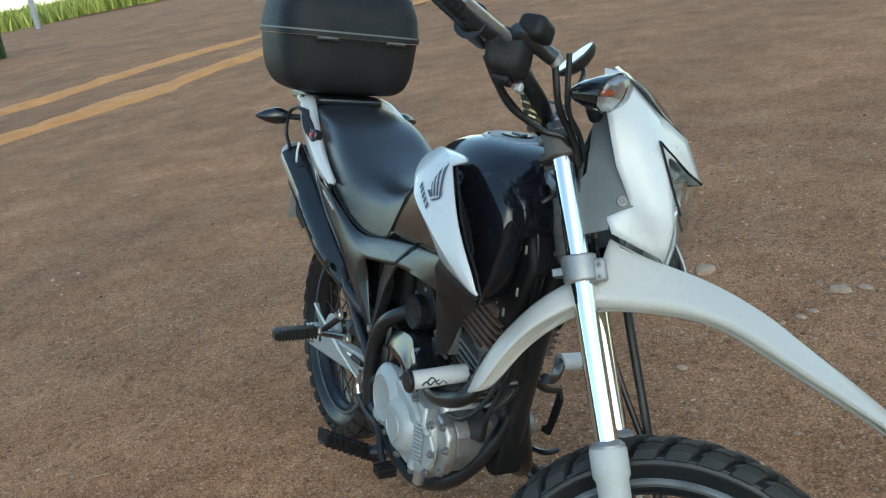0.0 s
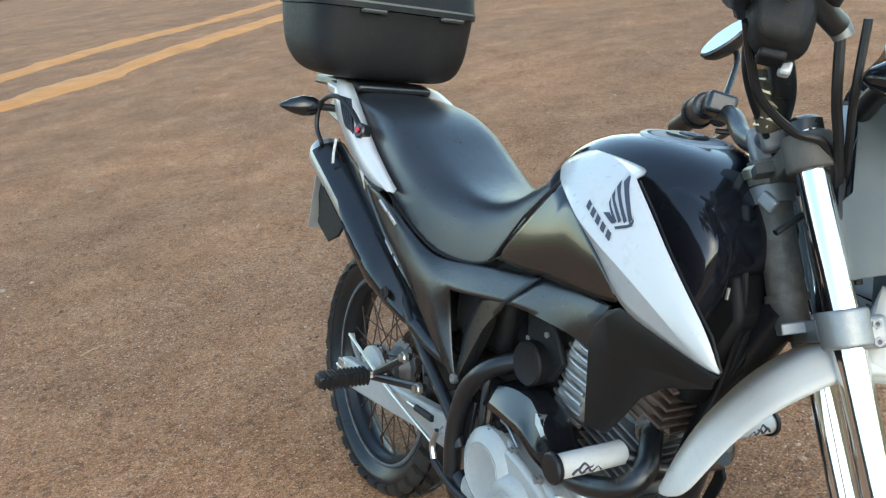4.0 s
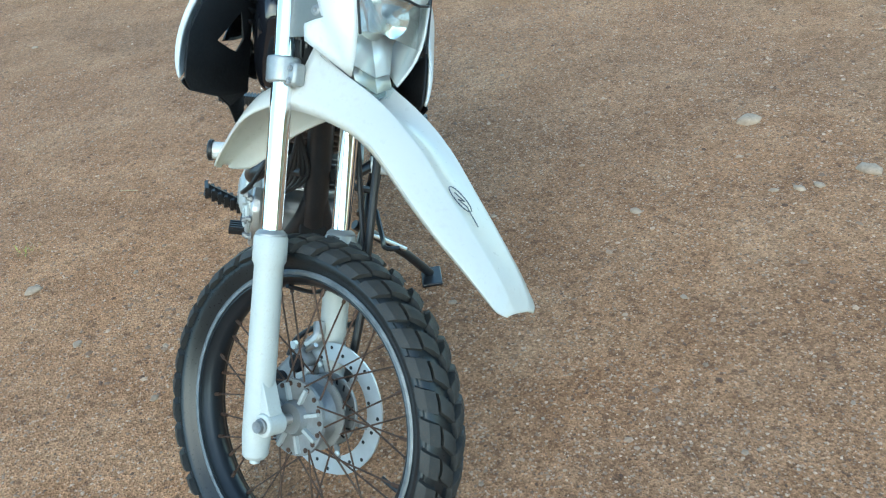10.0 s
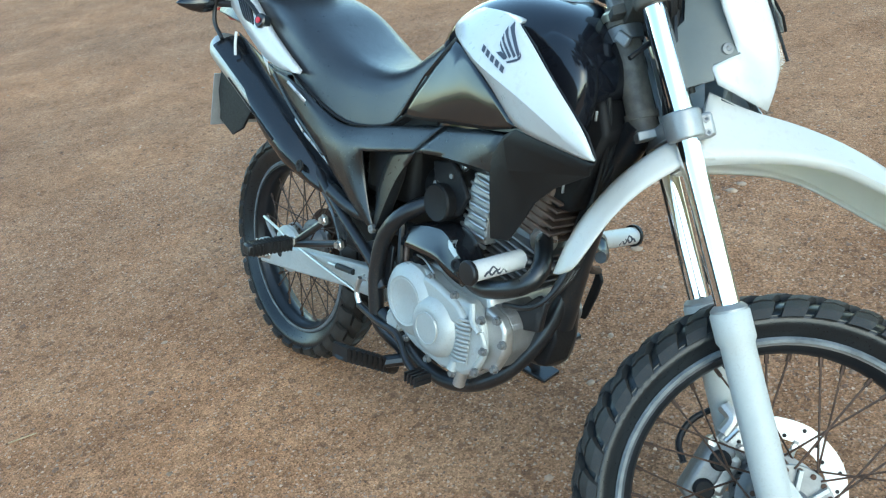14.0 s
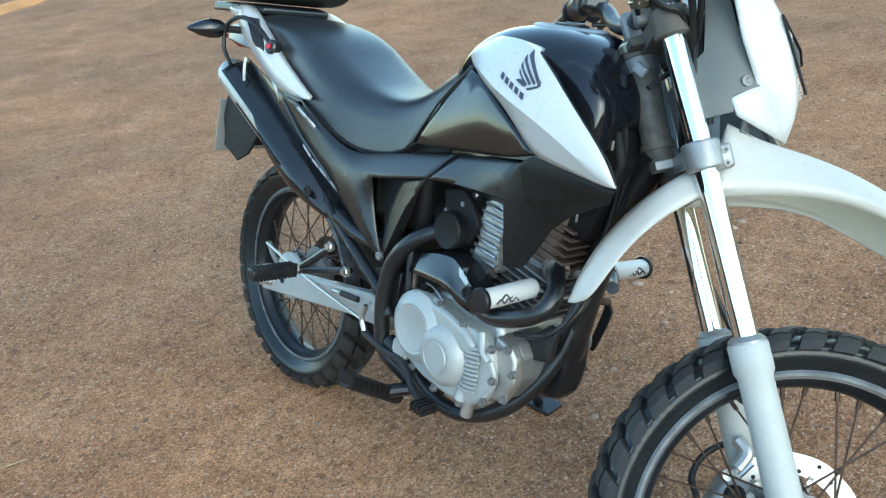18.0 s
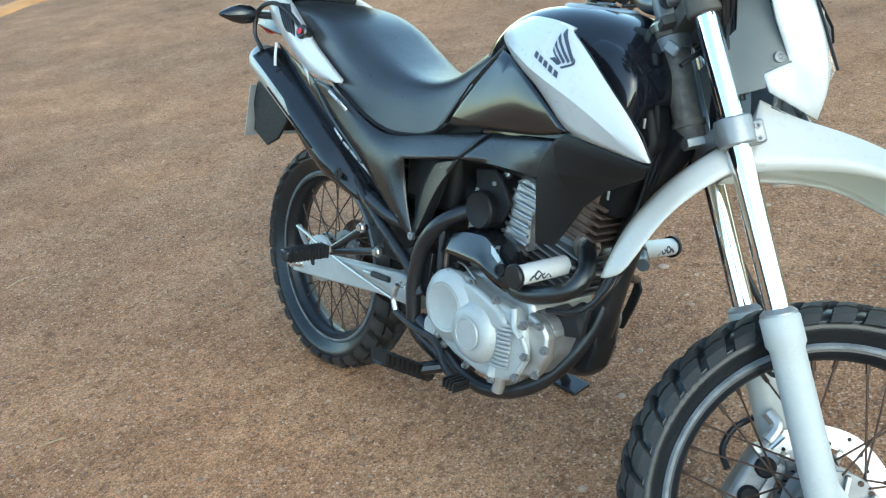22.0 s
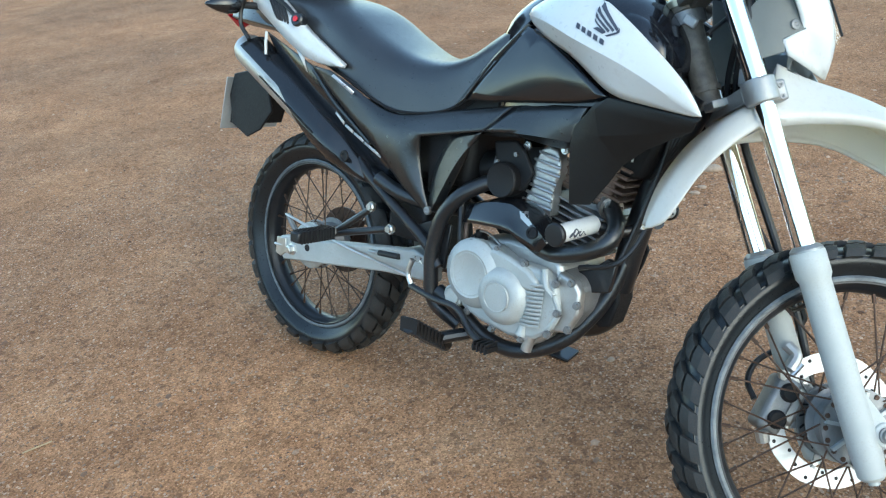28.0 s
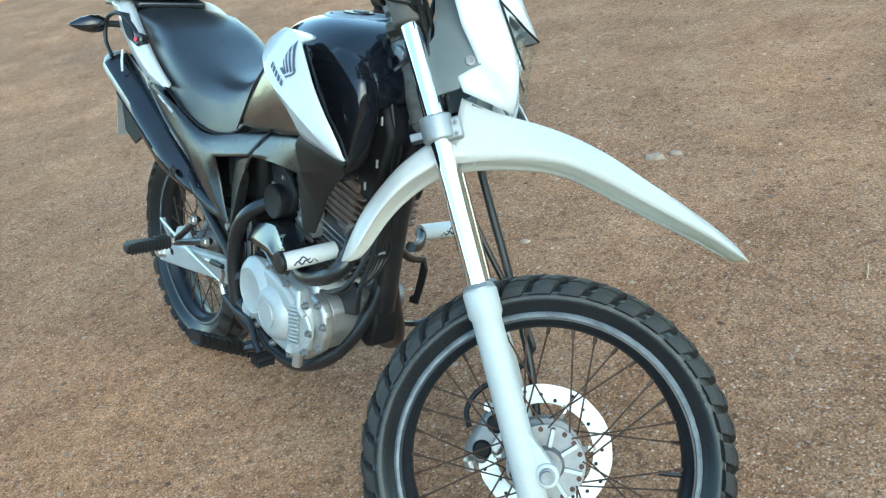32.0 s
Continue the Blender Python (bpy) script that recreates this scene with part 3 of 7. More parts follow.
# yokes
for z, back, name in ((0.8165, 0.075, "lower_yoke"), (0.994, 0.060, "upper_yoke")):
    x = LEG(z)
    bm = bmesh.new()
    nrm = Vector((-0.50, 0, 1)).normalized()
    for s in (-1, 1):
        add_lathe(bm, Vector((x, LEG_Y[s], z)) - nrm * 0.022, nrm, [(0, 0.0178), (0, 0.0255), (0.003, 0.0275), (0.039, 0.0275), (0.042, 0.0255), (0.042, 0.0178)], 24)
    t = Matrix.Rotation(radians(-26), 3, "Y")
    add_box(bm, (x - 0.008, 0, z - 0.004), (0.036, 0.150, 0.026), t)
    add_box(bm, (x - back * 0.5, 0, z - 0.012), (0.030, 0.040, 0.014), t)
    yoke = at_front(name, bm, M_YOKE if z < 0.9 else M_TOPYOKE, "grey cast lower fork yoke" if z < 0.9 else "dusty dark upper fork yoke", bevel=0.004)
    for s in (-1, 1):
        bm = box((x + (0.026 if z < 0.9 else 0.020), LEG_Y[s], z + 0.004), (0.030 if z < 0.9 else 0.020, 0.026, 0.036), t)
        lug = part("clamp_lug", bm, M_YOKE if z < 0.9 else M_TOPYOKE, yoke, bevel=0.005)
        for d in (0.009, -0.009):
            part("clamp_bolt", lathe((x + (0.030 if z < 0.9 else 0.024) - d * 0.4, LEG_Y[s] + 0.012 * s, z + 0.004 + d), (0, s, 0), [(0, 0.0055), (0.003, 0.0055), (0.003, 0.003), (0.001, 0)], 6), M_ALU_D, yoke)

# head tube and frame
on_bike("head_tube", tube([(0.898, 0, 0.995), (0.985, 0, 0.80)], 0.0235, 22, False), M_HEAD, "dusty dark grey steering head tube")
hd = Vector((0.087, 0, -0.195)).normalized()
on_bike("head_collar", lathe(Vector((0.912, 0, 0.964)), hd, [(0, 0.023), (0, 0.029), (0.022, 0.029), (0.022, 0.023)], 24, True), M_ALU_D, "grey worn collar on the head tube")
for d in (0.0, 0.15):
    on_bike("bearing_cup", lathe(Vector((0.905, 0, 0.980)) + hd * (d + 0.005), hd, [(0, 0.023), (0, 0.0275), (0.010, 0.0275), (0.010, 0.023)], 24, True), M_HEAD)
on_bike("loom_clip", box((0.936, -0.029, 0.950), (0.026, 0.010, 0.018), Matrix.Rotation(radians(25), 3, "Y")), M_PLATE, "pale worn loom clip", bevel=0.003)
on_bike("ignition_ring", lathe((0.900, 0, 0.985), (-0.4, 0, 0.9), [(-0.012, 0.030), (0.0, 0.030), (0.004, 0.027), (0.004, 0.0)], 24), M_BRASS, "worn brassy bearing ring")
on_bike("down_tube", tube([(0.972, 0, 0.82), (0.925, 0, 0.715), (0.896, 0, 0.63), (0.872, 0, 0.52), (0.862, 0, 0.46), (0.856, 0, 0.43)], 0.026, 16), M_FRAME, "black frame down tube")
on_bike("top_tube", tube([(0.90, 0, 0.93), (0.72, 0, 0.88), (0.52, 0, 0.80), (0.42, 0, 0.72)], 0.024, 14), M_FRAME)
for s in (-1, 1):
    on_bike("cradle_tube", tube([(0.635, 0.060 * s, 0.628), (0.590, 0.105 * s, 0.608), (0.540, 0.138 * s, 0.572), (0.500, 0.146 * s, 0.520), (0.480, 0.146 * s, 0.455), (0.478, 0.145 * s, 0.39), (0.490, 0.140 * s, 0.325), (0.55, 0.12 * s, 0.285)], 0.0165, 14), M_FRAME, "black bent frame tube")
    on_bike("subframe_tube", tube([(0.03, 0.10 * s, 0.77), (0.20, 0.125 * s, 0.60), (0.326, 0.135 * s, 0.520), (0.445, 0.14 * s, 0.455), (0.495, 0.14 * s, 0.405)], 0.0125, 12), M_FRAME, "black rear frame tube")
    on_bike("seat_rail", tube([(0.46, 0.11 * s, 0.70), (0.20, 0.11 * s, 0.76), (-0.10, 0.10 * s, 0.86), (-0.30, 0.06 * s, 0.90)], 0.012, 10), M_FRAME)
    on_bike("frame_gusset", slab([(0.405, 0.475), (0.47, 0.505), (0.515, 0.50), (0.505, 0.40), (0.47, 0.415)], 0.130 * s - 0.004, 0.130 * s + 0.004), M_FRAME, bevel=0.002)
    # passenger foot peg on its hanger
    arm = on_bike("peg_hanger", tube([(0.295, 0.150 * s, 0.500), (0.185, 0.168 * s, 0.418)], 0.0085, 10, False), M_FRAME, "black passenger peg hanger")
    part("hanger_arm", tube([(0.36, 0.150 * s, 0.462), (0.185, 0.168 * s, 0.414)], 0.0085, 10, False), M_FRAME, arm)
    for q in ((0.295, 0.160 * s, 0.500), (0.36, 0.160 * s, 0.462), (0.185, 0.178 * s, 0.420)):
        part("hanger_bolt", lathe(q, (0, s, 0), [(-0.004, 0.012), (0.004, 0.012), (0.004, 0.008), (0.011, 0.008), (0.011, 0)], 6), M_STEEL, arm)
    peg = on_bike("passenger_peg", box((0.188, 0.238 * s, 0.420), (0.030, 0.112, 0.025)), M_CABLE, "black ribbed rubber passenger foot peg", bevel=0.004)
    for k in range(12):
        part("peg_rib", box((0.188, (0.188 + 0.0085 * k) * s, 0.420), (0.033, 0.0045, 0.029)), M_CABLE, peg)
    # rider foot peg
    if s > 0:
        continue
    rp = on_bike("rider_peg", tube([(0.514, 0.117 * s, 0.226), (0.536, 0.230 * s, 0.290), (0.544, 0.271 * s, 0.313)], 0.0165, 10), M_CABLE, "black ribbed rider foot peg")
    for k in range(9):
        q = Vector((0.520, 0.150 * s, 0.245)).lerp(Vector((0.544, 0.271 * s, 0.313)), k / 8)
        part("peg_rib", box(q, (0.041, 0.0085, 0.030), Matrix.Rotation(radians(-11 * s), 3, "Z")), M_CABLE, rp)
    part("peg_bracket", tube([(0.62, 0.09 * s, 0.282), (0.58, 0.105 * s, 0.272), (0.523, 0.163 * s, 0.252)], 0.014, 10), M_FRAME, rp)

# swing arm
arm_line = [(-0.100, 0.338), (-0.104, 0.300), (-0.085, 0.276), (0.07, 0.300), (0.30, 0.338), (0.46, 0.352), (0.46, 0.400), (0.39, 0.414), (0.07, 0.362), (-0.06, 0.346)]
for s in (-1, 1):
    sa = on_bike("swing_arm", slab(arm_line, 0.098 * s - 0.014, 0.098 * s + 0.014), M_SILVER, "pale grey painted swing arm", bevel=0.005)
    part("chain_adjuster", slab([(-0.108, 0.334), (-0.112, 0.290), (-0.090, 0.284), (-0.07, 0.300), (-0.072, 0.336)], 0.113 * s - 0.003, 0.113 * s + 0.003), M_STEEL, sa, bevel=0.001)
    part("axle_nut", lathe((REAR[0], 0.112 * s, 0.313), (0, s, 0), [(0, 0.017), (0.004, 0.017), (0.005, 0.012), (0.016, 0.012), (0.017, 0.008), (0.020, 0.008), (0.020, 0)], 6), M_STEEL, sa)
    part("adjuster_bolt", tube([(-0.118, 0.113 * s, 0.312), (-0.085, 0.113 * s, 0.314)], 0.004, 8, False), M_STEEL, sa)
    part("arm_hole", lathe((0.015, 0.1125 * s, 0.330), (0, s, 0), [(0, 0), (0.0012, 0.009), (0, 0.0095)], 16), M_MATT, sa)
on_bike("swing_bridge", box((0.36, 0, 0.375), (0.06, 0.19, 0.055)), M_SILVER, bevel=0.008)
on_bike("brake_arm", tube([(-0.02, -0.082, 0.315), (-0.075, -0.088, 0.365), (-0.098, -0.090, 0.395)], 0.0065, 10), M_ALU_D, "grey rear brake arm")
on_bike("brake_plate", lathe((REAR[0], -0.046, REAR[2]), (0, -1, 0), [(0, 0.062), (0.010, 0.062), (0.018, 0.050), (0.026, 0.030), (0.034, 0.022), (0.034, 0)], 36), M_SILVER, "pale grey drum brake plate")
on_bike("brake_rod", tube([(-0.098, -0.096, 0.395), (0.15, -0.118, 0.372), (0.40, -0.135, 0.360)], 0.0035, 8), M_STEEL, "thin steel rear brake rod")
tagged(on_bike("chain", bmesh.new(), M_SPOKE, "dark drive chain"), kind="stuff")
bm = bmesh.new()
for z0, z1 in ((0.375, 0.415), (0.255, 0.355)):
    for k in range(38):
        s0 = k / 38
        add_box(bm, (lerp(-0.045, 0.50, s0), 0.07, lerp(z0, z1, s0)), (0.012, 0.016 if k % 2 else 0.012, 0.012 if k % 2 else 0.009))
bm.to_mesh(bpy.data.objects["chain"].data)
bm.free()
on_bike("sprocket", lathe((REAR[0], 0.066, REAR[2]), (0, 1, 0), [(0, 0.03), (0, 0.092), (0.006, 0.092), (0.006, 0.03)], 44, True), M_SPOKE, "dark rear sprocket")
on_bike("shock_absorber", tube([(0.34, 0, 0.40), (0.29, 0, 0.66)], 0.022, 16, False), M_ALU_D, "grey rear shock absorber")
bm = bmesh.new()
coil = [(0.335 - 0.045 * k / 72 + 0.040 * math.cos(k * 0.6), 0.040 * math.sin(k * 0.6), 0.43 + 0.20 * k / 72) for k in range(73)]
add_tube(bm, coil, 0.006, 8, False)
on_bike("shock_spring", bm, M_FRAME, "black coil spring")
on_bike("rear_mudguard", loft([[(x + dx, y, z + dz) for y, dx, dz in ((-0.075, 0, -0.03), (-0.06, 0, 0.0), (0, 0, 0.008), (0.06, 0, 0.0), (0.075, 0, -0.03), (0.06, 0, -0.006), (0, 0, 0.002), (-0.06, 0, -0.006))] for x, z in ((0.33, 0.47), (0.30, 0.57), (0.20, 0.66), (0.05, 0.71), (-0.12, 0.74), (-0.28, 0.76), (-0.38, 0.74))]), M_MATT, "black plastic rear mudguard")
on_bike("hugger", slab([(0.20, 0.55), (0.33, 0.60), (0.42, 0.50), (0.44, 0.40), (0.36, 0.45), (0.27, 0.53)], -0.05, 0.05), M_MATT, bevel=0.006)

# ---- bodywork ----
def seat_ring(x, top, low, ht, hb):
    """One cross-section of the seat, rounded over at its shoulders."""
    r = []
    for k in range(17):
        a = math.pi * k / 16
        c, s = math.cos(a), math.sin(a)
        y = lerp(hb, ht, abs(s) ** 0.8) * (abs(c) ** 0.45) * (1 if c > 0 else -1)
        z = low + (top - low) * abs(s) ** 0.36
        r.append((x, y, z))
    return r + [(x, -hb * 0.9, low - 0.006), (x, hb * 0.9, low - 0.006)]


rows = [(-0.33, 0.945, 0.905, 0.055, 0.055), (-0.26, 0.962, 0.890, 0.092, 0.088), (-0.14, 0.968, 0.875, 0.116, 0.108), (0.0, 0.960, 0.852, 0.126, 0.126), (0.10, 0.934, 0.802, 0.130, 0.138), (0.20, 0.884, 0.757, 0.128, 0.140), (0.30, 0.846, 0.718, 0.116, 0.128), (0.40, 0.838, 0.720, 0.108, 0.124), (0.48, 0.860, 0.740, 0.100, 0.122), (0.55, 0.905, 0.786, 0.092, 0.122), (0.61, 0.945, 0.870, 0.070, 0.116), (0.655, 0.960, 0.930, 0.045, 0.09)]
seat = on_bike("seat", loft([seat_ring(*q) for q in stations(rows, 45)]), M_SEAT, "black vinyl seat with a raised rear part", sharp=60)
for s in (-1, 1):
    part("seat_piping", tube([(q[0], s * (q[4] + 0.002), q[2] + 0.004) for q in stations(rows[2:-1], 24)], 0.0035, 6, False), M_MATT, seat)


def tank_ring(x, top, low, hw):
    r = []
    for k in range(21):
        a = math.pi * k / 20
        c, s = math.cos(a), math.sin(a)
        r.append((x, hw * (abs(c) ** 0.62) * (1 if c > 0 else -1), low + (top - low) * abs(s) ** 0.55))
    return r


rows = [(0.53, 0.885, 0.76, 0.06), (0.58, 0.955, 0.76, 0.105), (0.66, 0.995, 0.76, 0.135), (0.76, 1.006, 0.76, 0.148), (0.85, 0.992, 0.79, 0.143), (0.90, 0.962, 0.83, 0.125), (0.935, 0.918, 0.855, 0.09), (0.945, 0.885, 0.865, 0.05)]
tank = on_bike("fuel_tank", loft([tank_ring(*q) for q in stations(rows, 33)]), M_TANK, "glossy black fuel tank", sharp=60)
for s in (-1, 1):
    cheek = [(0.78, 0.90, 0.722, 0.034), (0.82, 0.95, 0.708, 0.042), (0.86, 0.958, 0.708, 0.042), (0.895, 0.945, 0.730, 0.039), (0.920, 0.925, 0.772, 0.033), (0.938, 0.905, 0.825, 0.022), (0.944, 0.885, 0.850, 0.010)]
    part("tank_cheek", loft([[(x, s * (0.097 + w * math.copysign(abs(math.cos(a)) ** 0.7, math.cos(a))), lerp(lo, hi, 0.5 + 0.5 * math.copysign(abs(math.sin(a)) ** 0.8, math.sin(a)))) for a in (2 * math.pi * k / 24 for k in range(24))] for x, hi, lo, w in stations(cheek, 21)]), M_TANK, tank, sharp=70)
capn = Vector((0.05, 0, 1)).normalized()
part("cap_ring", lathe((0.760, 0, 0.996), capn, [(0, 0.068), (0.006, 0.066), (0.009, 0.060), (0.008, 0.057), (0.0, 0.056)], 40), M_ALU, tank, "polished filler ring")
part("filler_cap", lathe((0.760, 0, 0.996), capn, [(0, 0.054), (0.008, 0.052), (0.010, 0.044), (0.009, 0.0)], 36), M_ALU_D, tank, "grey metal filler cap")
part("cap_recess", lathe((0.760, 0, 1.0062), capn, [(0, 0.030), (0.003, 0.030), (0.003, 0.022), (0.001, 0.0)], 28), M_SATIN, tank)
part("key_flap", box((0.767, 0, 1.010), (0.035, 0.016, 0.005)), M_ALU_D, tank, bevel=0.002)

WING = {"back": (0.648, -0.124, 0.941), "b2": (0.686, -0.142, 0.964), "top": (0.745, -0.152, 0.981), "t3": (0.806, -0.168, 0.981), "nt": (0.864, -0.188, 0.966), "m1": (0.918, -0.209, 0.938), "m2": (0.969, -0.228, 0.907), "e": (1.023, -0.241, 0.871), "e2": (1.058, -0.239, 0.838), "tip": (1.079, -0.236, 0.803), "spk": (0.824, -0.11, 0.967), "n0": (0.688, -0.161, 0.955), "n1": (0.7435, -0.183, 0.96), "n2": (0.803, -0.205, 0.951), "n3": (0.8625, -0.2225, 0.934), "n4": (0.922, -0.2365, 0.91), "n5": (0.9765, -0.2475, 0.883), "n6": (1.027, -0.252, 0.8525), "n7": (1.0615, -0.247, 0.8275), "c0": (0.69, -0.168, 0.938), "c1": (0.742, -0.202, 0.931), "c2": (0.8, -0.23, 0.913), "c3": (0.861, -0.245, 0.894), "c4": (0.926, -0.252, 0.874), "c5": (0.984, -0.255, 0.851), "c6": (1.031, -0.251, 0.826), "c7": (1.065, -0.243, 0.809), "r3": (0.69, -0.148, 0.918), "r2": (0.739, -0.165, 0.894), "r1": (0.8, -0.188, 0.877), "r0": (0.862, -0.204, 0.84), "cor": (0.912, -0.223, 0.815), "w1": (0.97, -0.228, 0.81), "w2": (1.025, -0.234, 0.805), "w3": (1.06, -0.235, 0.801)}
WING_F = ["back b2 n0", "back n0 c0", "back c0 r3", "top spk t3", "t3 spk nt", "e2 tip n7", "n7 tip c7", "c7 tip w3"]
for _row in ("b2 top t3 nt m1 m2 e e2", "n0 n1 n2 n3 n4 n5 n6 n7", "c0 c1 c2 c3 c4 c5 c6 c7", "r3 r2 r1 r0 cor w1 w2 w3"):
    _cols = _row.split()
    if _cols[0] != "b2":
        WING_F += [f"{a} {b} {c} {d}" for a, b, c, d in zip(_prev, _prev[1:], _cols[1:], _cols)]
    _prev = _cols
WING_C = [("c2 c3 c4 c5 c6 c7 tip", 0.9), ("c0 c1 c2", 0.4), ("b2 top t3 nt m1 m2 e e2", 0.9), ("top spk nt", 1.0), ("cor w1 w2 w3", 0.9), ("r3 r2 r1 r0 cor", 0.9)]
SHROUD = {"a": (0.901, -0.214, 0.813), "b": (1.076, -0.233, 0.799), "q1": (1.068, -0.234, 0.792), "q0": (0.873, -0.207, 0.792), "c": (1.062, -0.224, 0.778), "d": (0.970, -0.188, 0.734), "d2": (0.922, -0.175, 0.698), "e": (0.894, -0.168, 0.660), "f": (0.860, -0.162, 0.617), "g": (0.815, -0.160, 0.608), "h": (0.805, -0.165, 0.713), "i": (0.813, -0.170, 0.752), "j": (0.865, -0.198, 0.797), "m": (0.885, -0.203, 0.745)}
SHROUD_F = ["a b q1 q0", "a q0 j", "q0 q1 c m", "m c d", "m d d2", "j q0 m i", "i m h", "m d2 e h", "h e f g"]
INNER = {"nt": (0.862, -0.175, 0.962), "m1": (0.916, -0.196, 0.934), "m2": (0.967, -0.215, 0.903), "e": (1.021, -0.228, 0.867), "e2": (1.056, -0.227, 0.835), "tip": (1.075, -0.225, 0.802), "j0": (0.800, -0.140, 0.935), "j1": (0.818, -0.142, 0.885), "j2": (0.848, -0.145, 0.832), "j3": (0.885, -0.142, 0.785), "j4": (0.915, -0.140, 0.730), "hA": (0.961, -0.190, 0.836), "hB": (0.893, -0.158, 0.871), "hC": (0.910, -0.152, 0.826), "hD": (0.918, -0.164, 0.803), "c": (1.058, -0.220, 0.778), "d": (0.966, -0.184, 0.734), "d2": (0.918, -0.171, 0.698)}
INNER_F = ["nt m1 j1 j0", "m1 m2 hA hB j1", "m2 e hA", "hA e j3 hD", "j1 hB hC j2", "j2 hC hD j3", "e e2 j3", "e2 tip c j3", "c d j4 j3", "d d2 j4"]
SIDE = {"u0": (0.1349, -0.166, 0.7904), "u1": (0.188, -0.156, 0.7703), "u2": (0.2509, -0.141, 0.733), "u3": (0.3158, -0.131, 0.7096), "u4": (0.391, -0.129, 0.7207), "u5": (0.4954, -0.13, 0.7416), "u6": (0.572, -0.133, 0.7561), "u7": (0.649, -0.137, 0.7692), "v0": (0.1282, -0.17, 0.7832), "v1": (0.1852, -0.163, 0.7597), "v2": (0.2562, -0.152, 0.7223), "v3": (0.3324, -0.143, 0.7008), "v4": (0.4056, -0.143, 0.7096), "v5": (0.4993, -0.145, 0.7271), "v6": (0.5737, -0.147, 0.7406), "v7": (0.6341, -0.149, 0.7521), "l7": (0.5989, -0.163, 0.7142), "l6": (0.544, -0.163, 0.7039), "l5": (0.4911, -0.163, 0.6937), "l4": (0.4267, -0.16, 0.6805), "k3": (0.358, -0.163, 0.682), "k2": (0.384, -0.162, 0.608), "k1": (0.449, -0.152, 0.536), "e0": (0.066, -0.164, 0.797), "e1": (0.147, -0.162, 0.733), "e2": (0.255, -0.157, 0.661), "e3": (0.35, -0.152, 0.583), "e4": (0.403, -0.148, 0.542), "e5": (0.452, -0.146, 0.518), "r1": (0.416, -0.144, 0.638), "r2": (0.433, -0.143, 0.573), "r3": (0.458, -0.144, 0.52)}
SIDE_F = ["u0 v0 e0", "v0 v1 e1 e0", "v1 v2 e2 e1", "v2 v3 k3 e2", "e2 k3 k2 e3", "e3 k2 k1 e4", "e4 k1 r3 e5", "v3 v4 l4 k3", "l4 r1 k2 k3", "r1 r2 k1 k2", "r2 r3 k1", "v4 v5 l5 l4", "v5 v6 l6 l5", "v6 v7 l7 l6"] + [f"u{k} u{k + 1} v{k + 1} v{k}" for k in range(7)]
SIDE_C = [("k3 k2 k1", 0.55), ("e0 e1 e2 e3 e4 e5", 0.9), ("l7 l6 l5 l4 r1 r2 r3", 0.9), ("u0 u1 u2 u3 u4 u5 u6 u7", 0.9), ("u7 v7 l7", 1.0), ("v1 v2 v3", 0.3)]
FORE = {"u7": (0.6517, -0.137, 0.7696), "f1": (0.7271, -0.142, 0.7812), "f2": (0.8329, -0.164, 0.7897), "v7": (0.6368, -0.149, 0.7524), "w1": (0.7321, -0.155, 0.7652), "w2": (0.8264, -0.17, 0.7719), "h": (0.8183, -0.172, 0.7547), "g3": (0.8058, -0.164, 0.7219), "g2": (0.7379, -0.164, 0.723), "g1": (0.6651, -0.164, 0.7207), "l7": (0.6026, -0.164, 0.7148), "b2": (0.79, -0.13, 0.7), "b1": (0.7, -0.125, 0.705)}
FORE_F = ["u7 f1 w1 v7", "f1 f2 w2 w1", "v7 w1 g1 l7", "w1 g2 g1", "w1 w2 h g3 g2", "g1 g2 g3 b2 b1"]
ARCH = {"t0": (0.500, -0.140, 0.689), "t1": (0.587, -0.150, 0.711), "o1": (0.563, -0.150, 0.681), "o2": (0.530, -0.149, 0.645), "o3": (0.499, -0.147, 0.592), "o4": (0.463, -0.145, 0.523), "i3": (0.446, -0.136, 0.534), "i2": (0.447, -0.132, 0.593), "i1": (0.460, -0.132, 0.638), "x1": (0.540, -0.128, 0.660), "x2": (0.512, -0.128, 0.600), "x3": (0.478, -0.128, 0.530)}
ARCH_F = ["t0 t1 o1", "t0 o1 o2 i1", "i1 o2 o3 i2", "i2 o3 o4 i3", "o1 o2 x1", "o2 o3 x2 x1", "o3 o4 x3 x2"]
TAIL_SIDE = [(-0.124, 0.863), (0.054, 0.796), (0.135, 0.732), (0.247, 0.660), (0.344, 0.582), (0.442, 0.524), (0.288, 0.536), (0.087, 0.625), (-0.095, 0.769)]
PANEL = {"p0": (0.528, -0.140, 0.768), "p1": (0.603, -0.146, 0.847), "p2": (0.667, -0.136, 0.918), "p3": (0.695, -0.146, 0.912), "p4": (0.755, -0.163, 0.889), "p5": (0.826, -0.178, 0.846), "p6": (0.887, -0.190, 0.811), "p7": (0.809, -0.166, 0.792), "p8": (0.710, -0.153, 0.783), "p9": (0.598, -0.146, 0.771), "z1": (0.625, -0.152, 0.815), "z2": (0.715, -0.165, 0.845), "z3": (0.800, -0.178, 0.825)}
PANEL_F = ["p0 p1 z1 p9", "p1 p2 p3 z1", "z1 p3 z2", "p3 p4 z2", "z1 z2 p8 p9", "z2 z3 p7 p8", "p4 p5 z3 z2", "p5 p6 p7 z3"]


def side_y(x, z):
    """How far the tail panels stand out from the middle plane."""
    return 0.172 - 0.07 * max(0.0, min(0.4, x - 0.05))


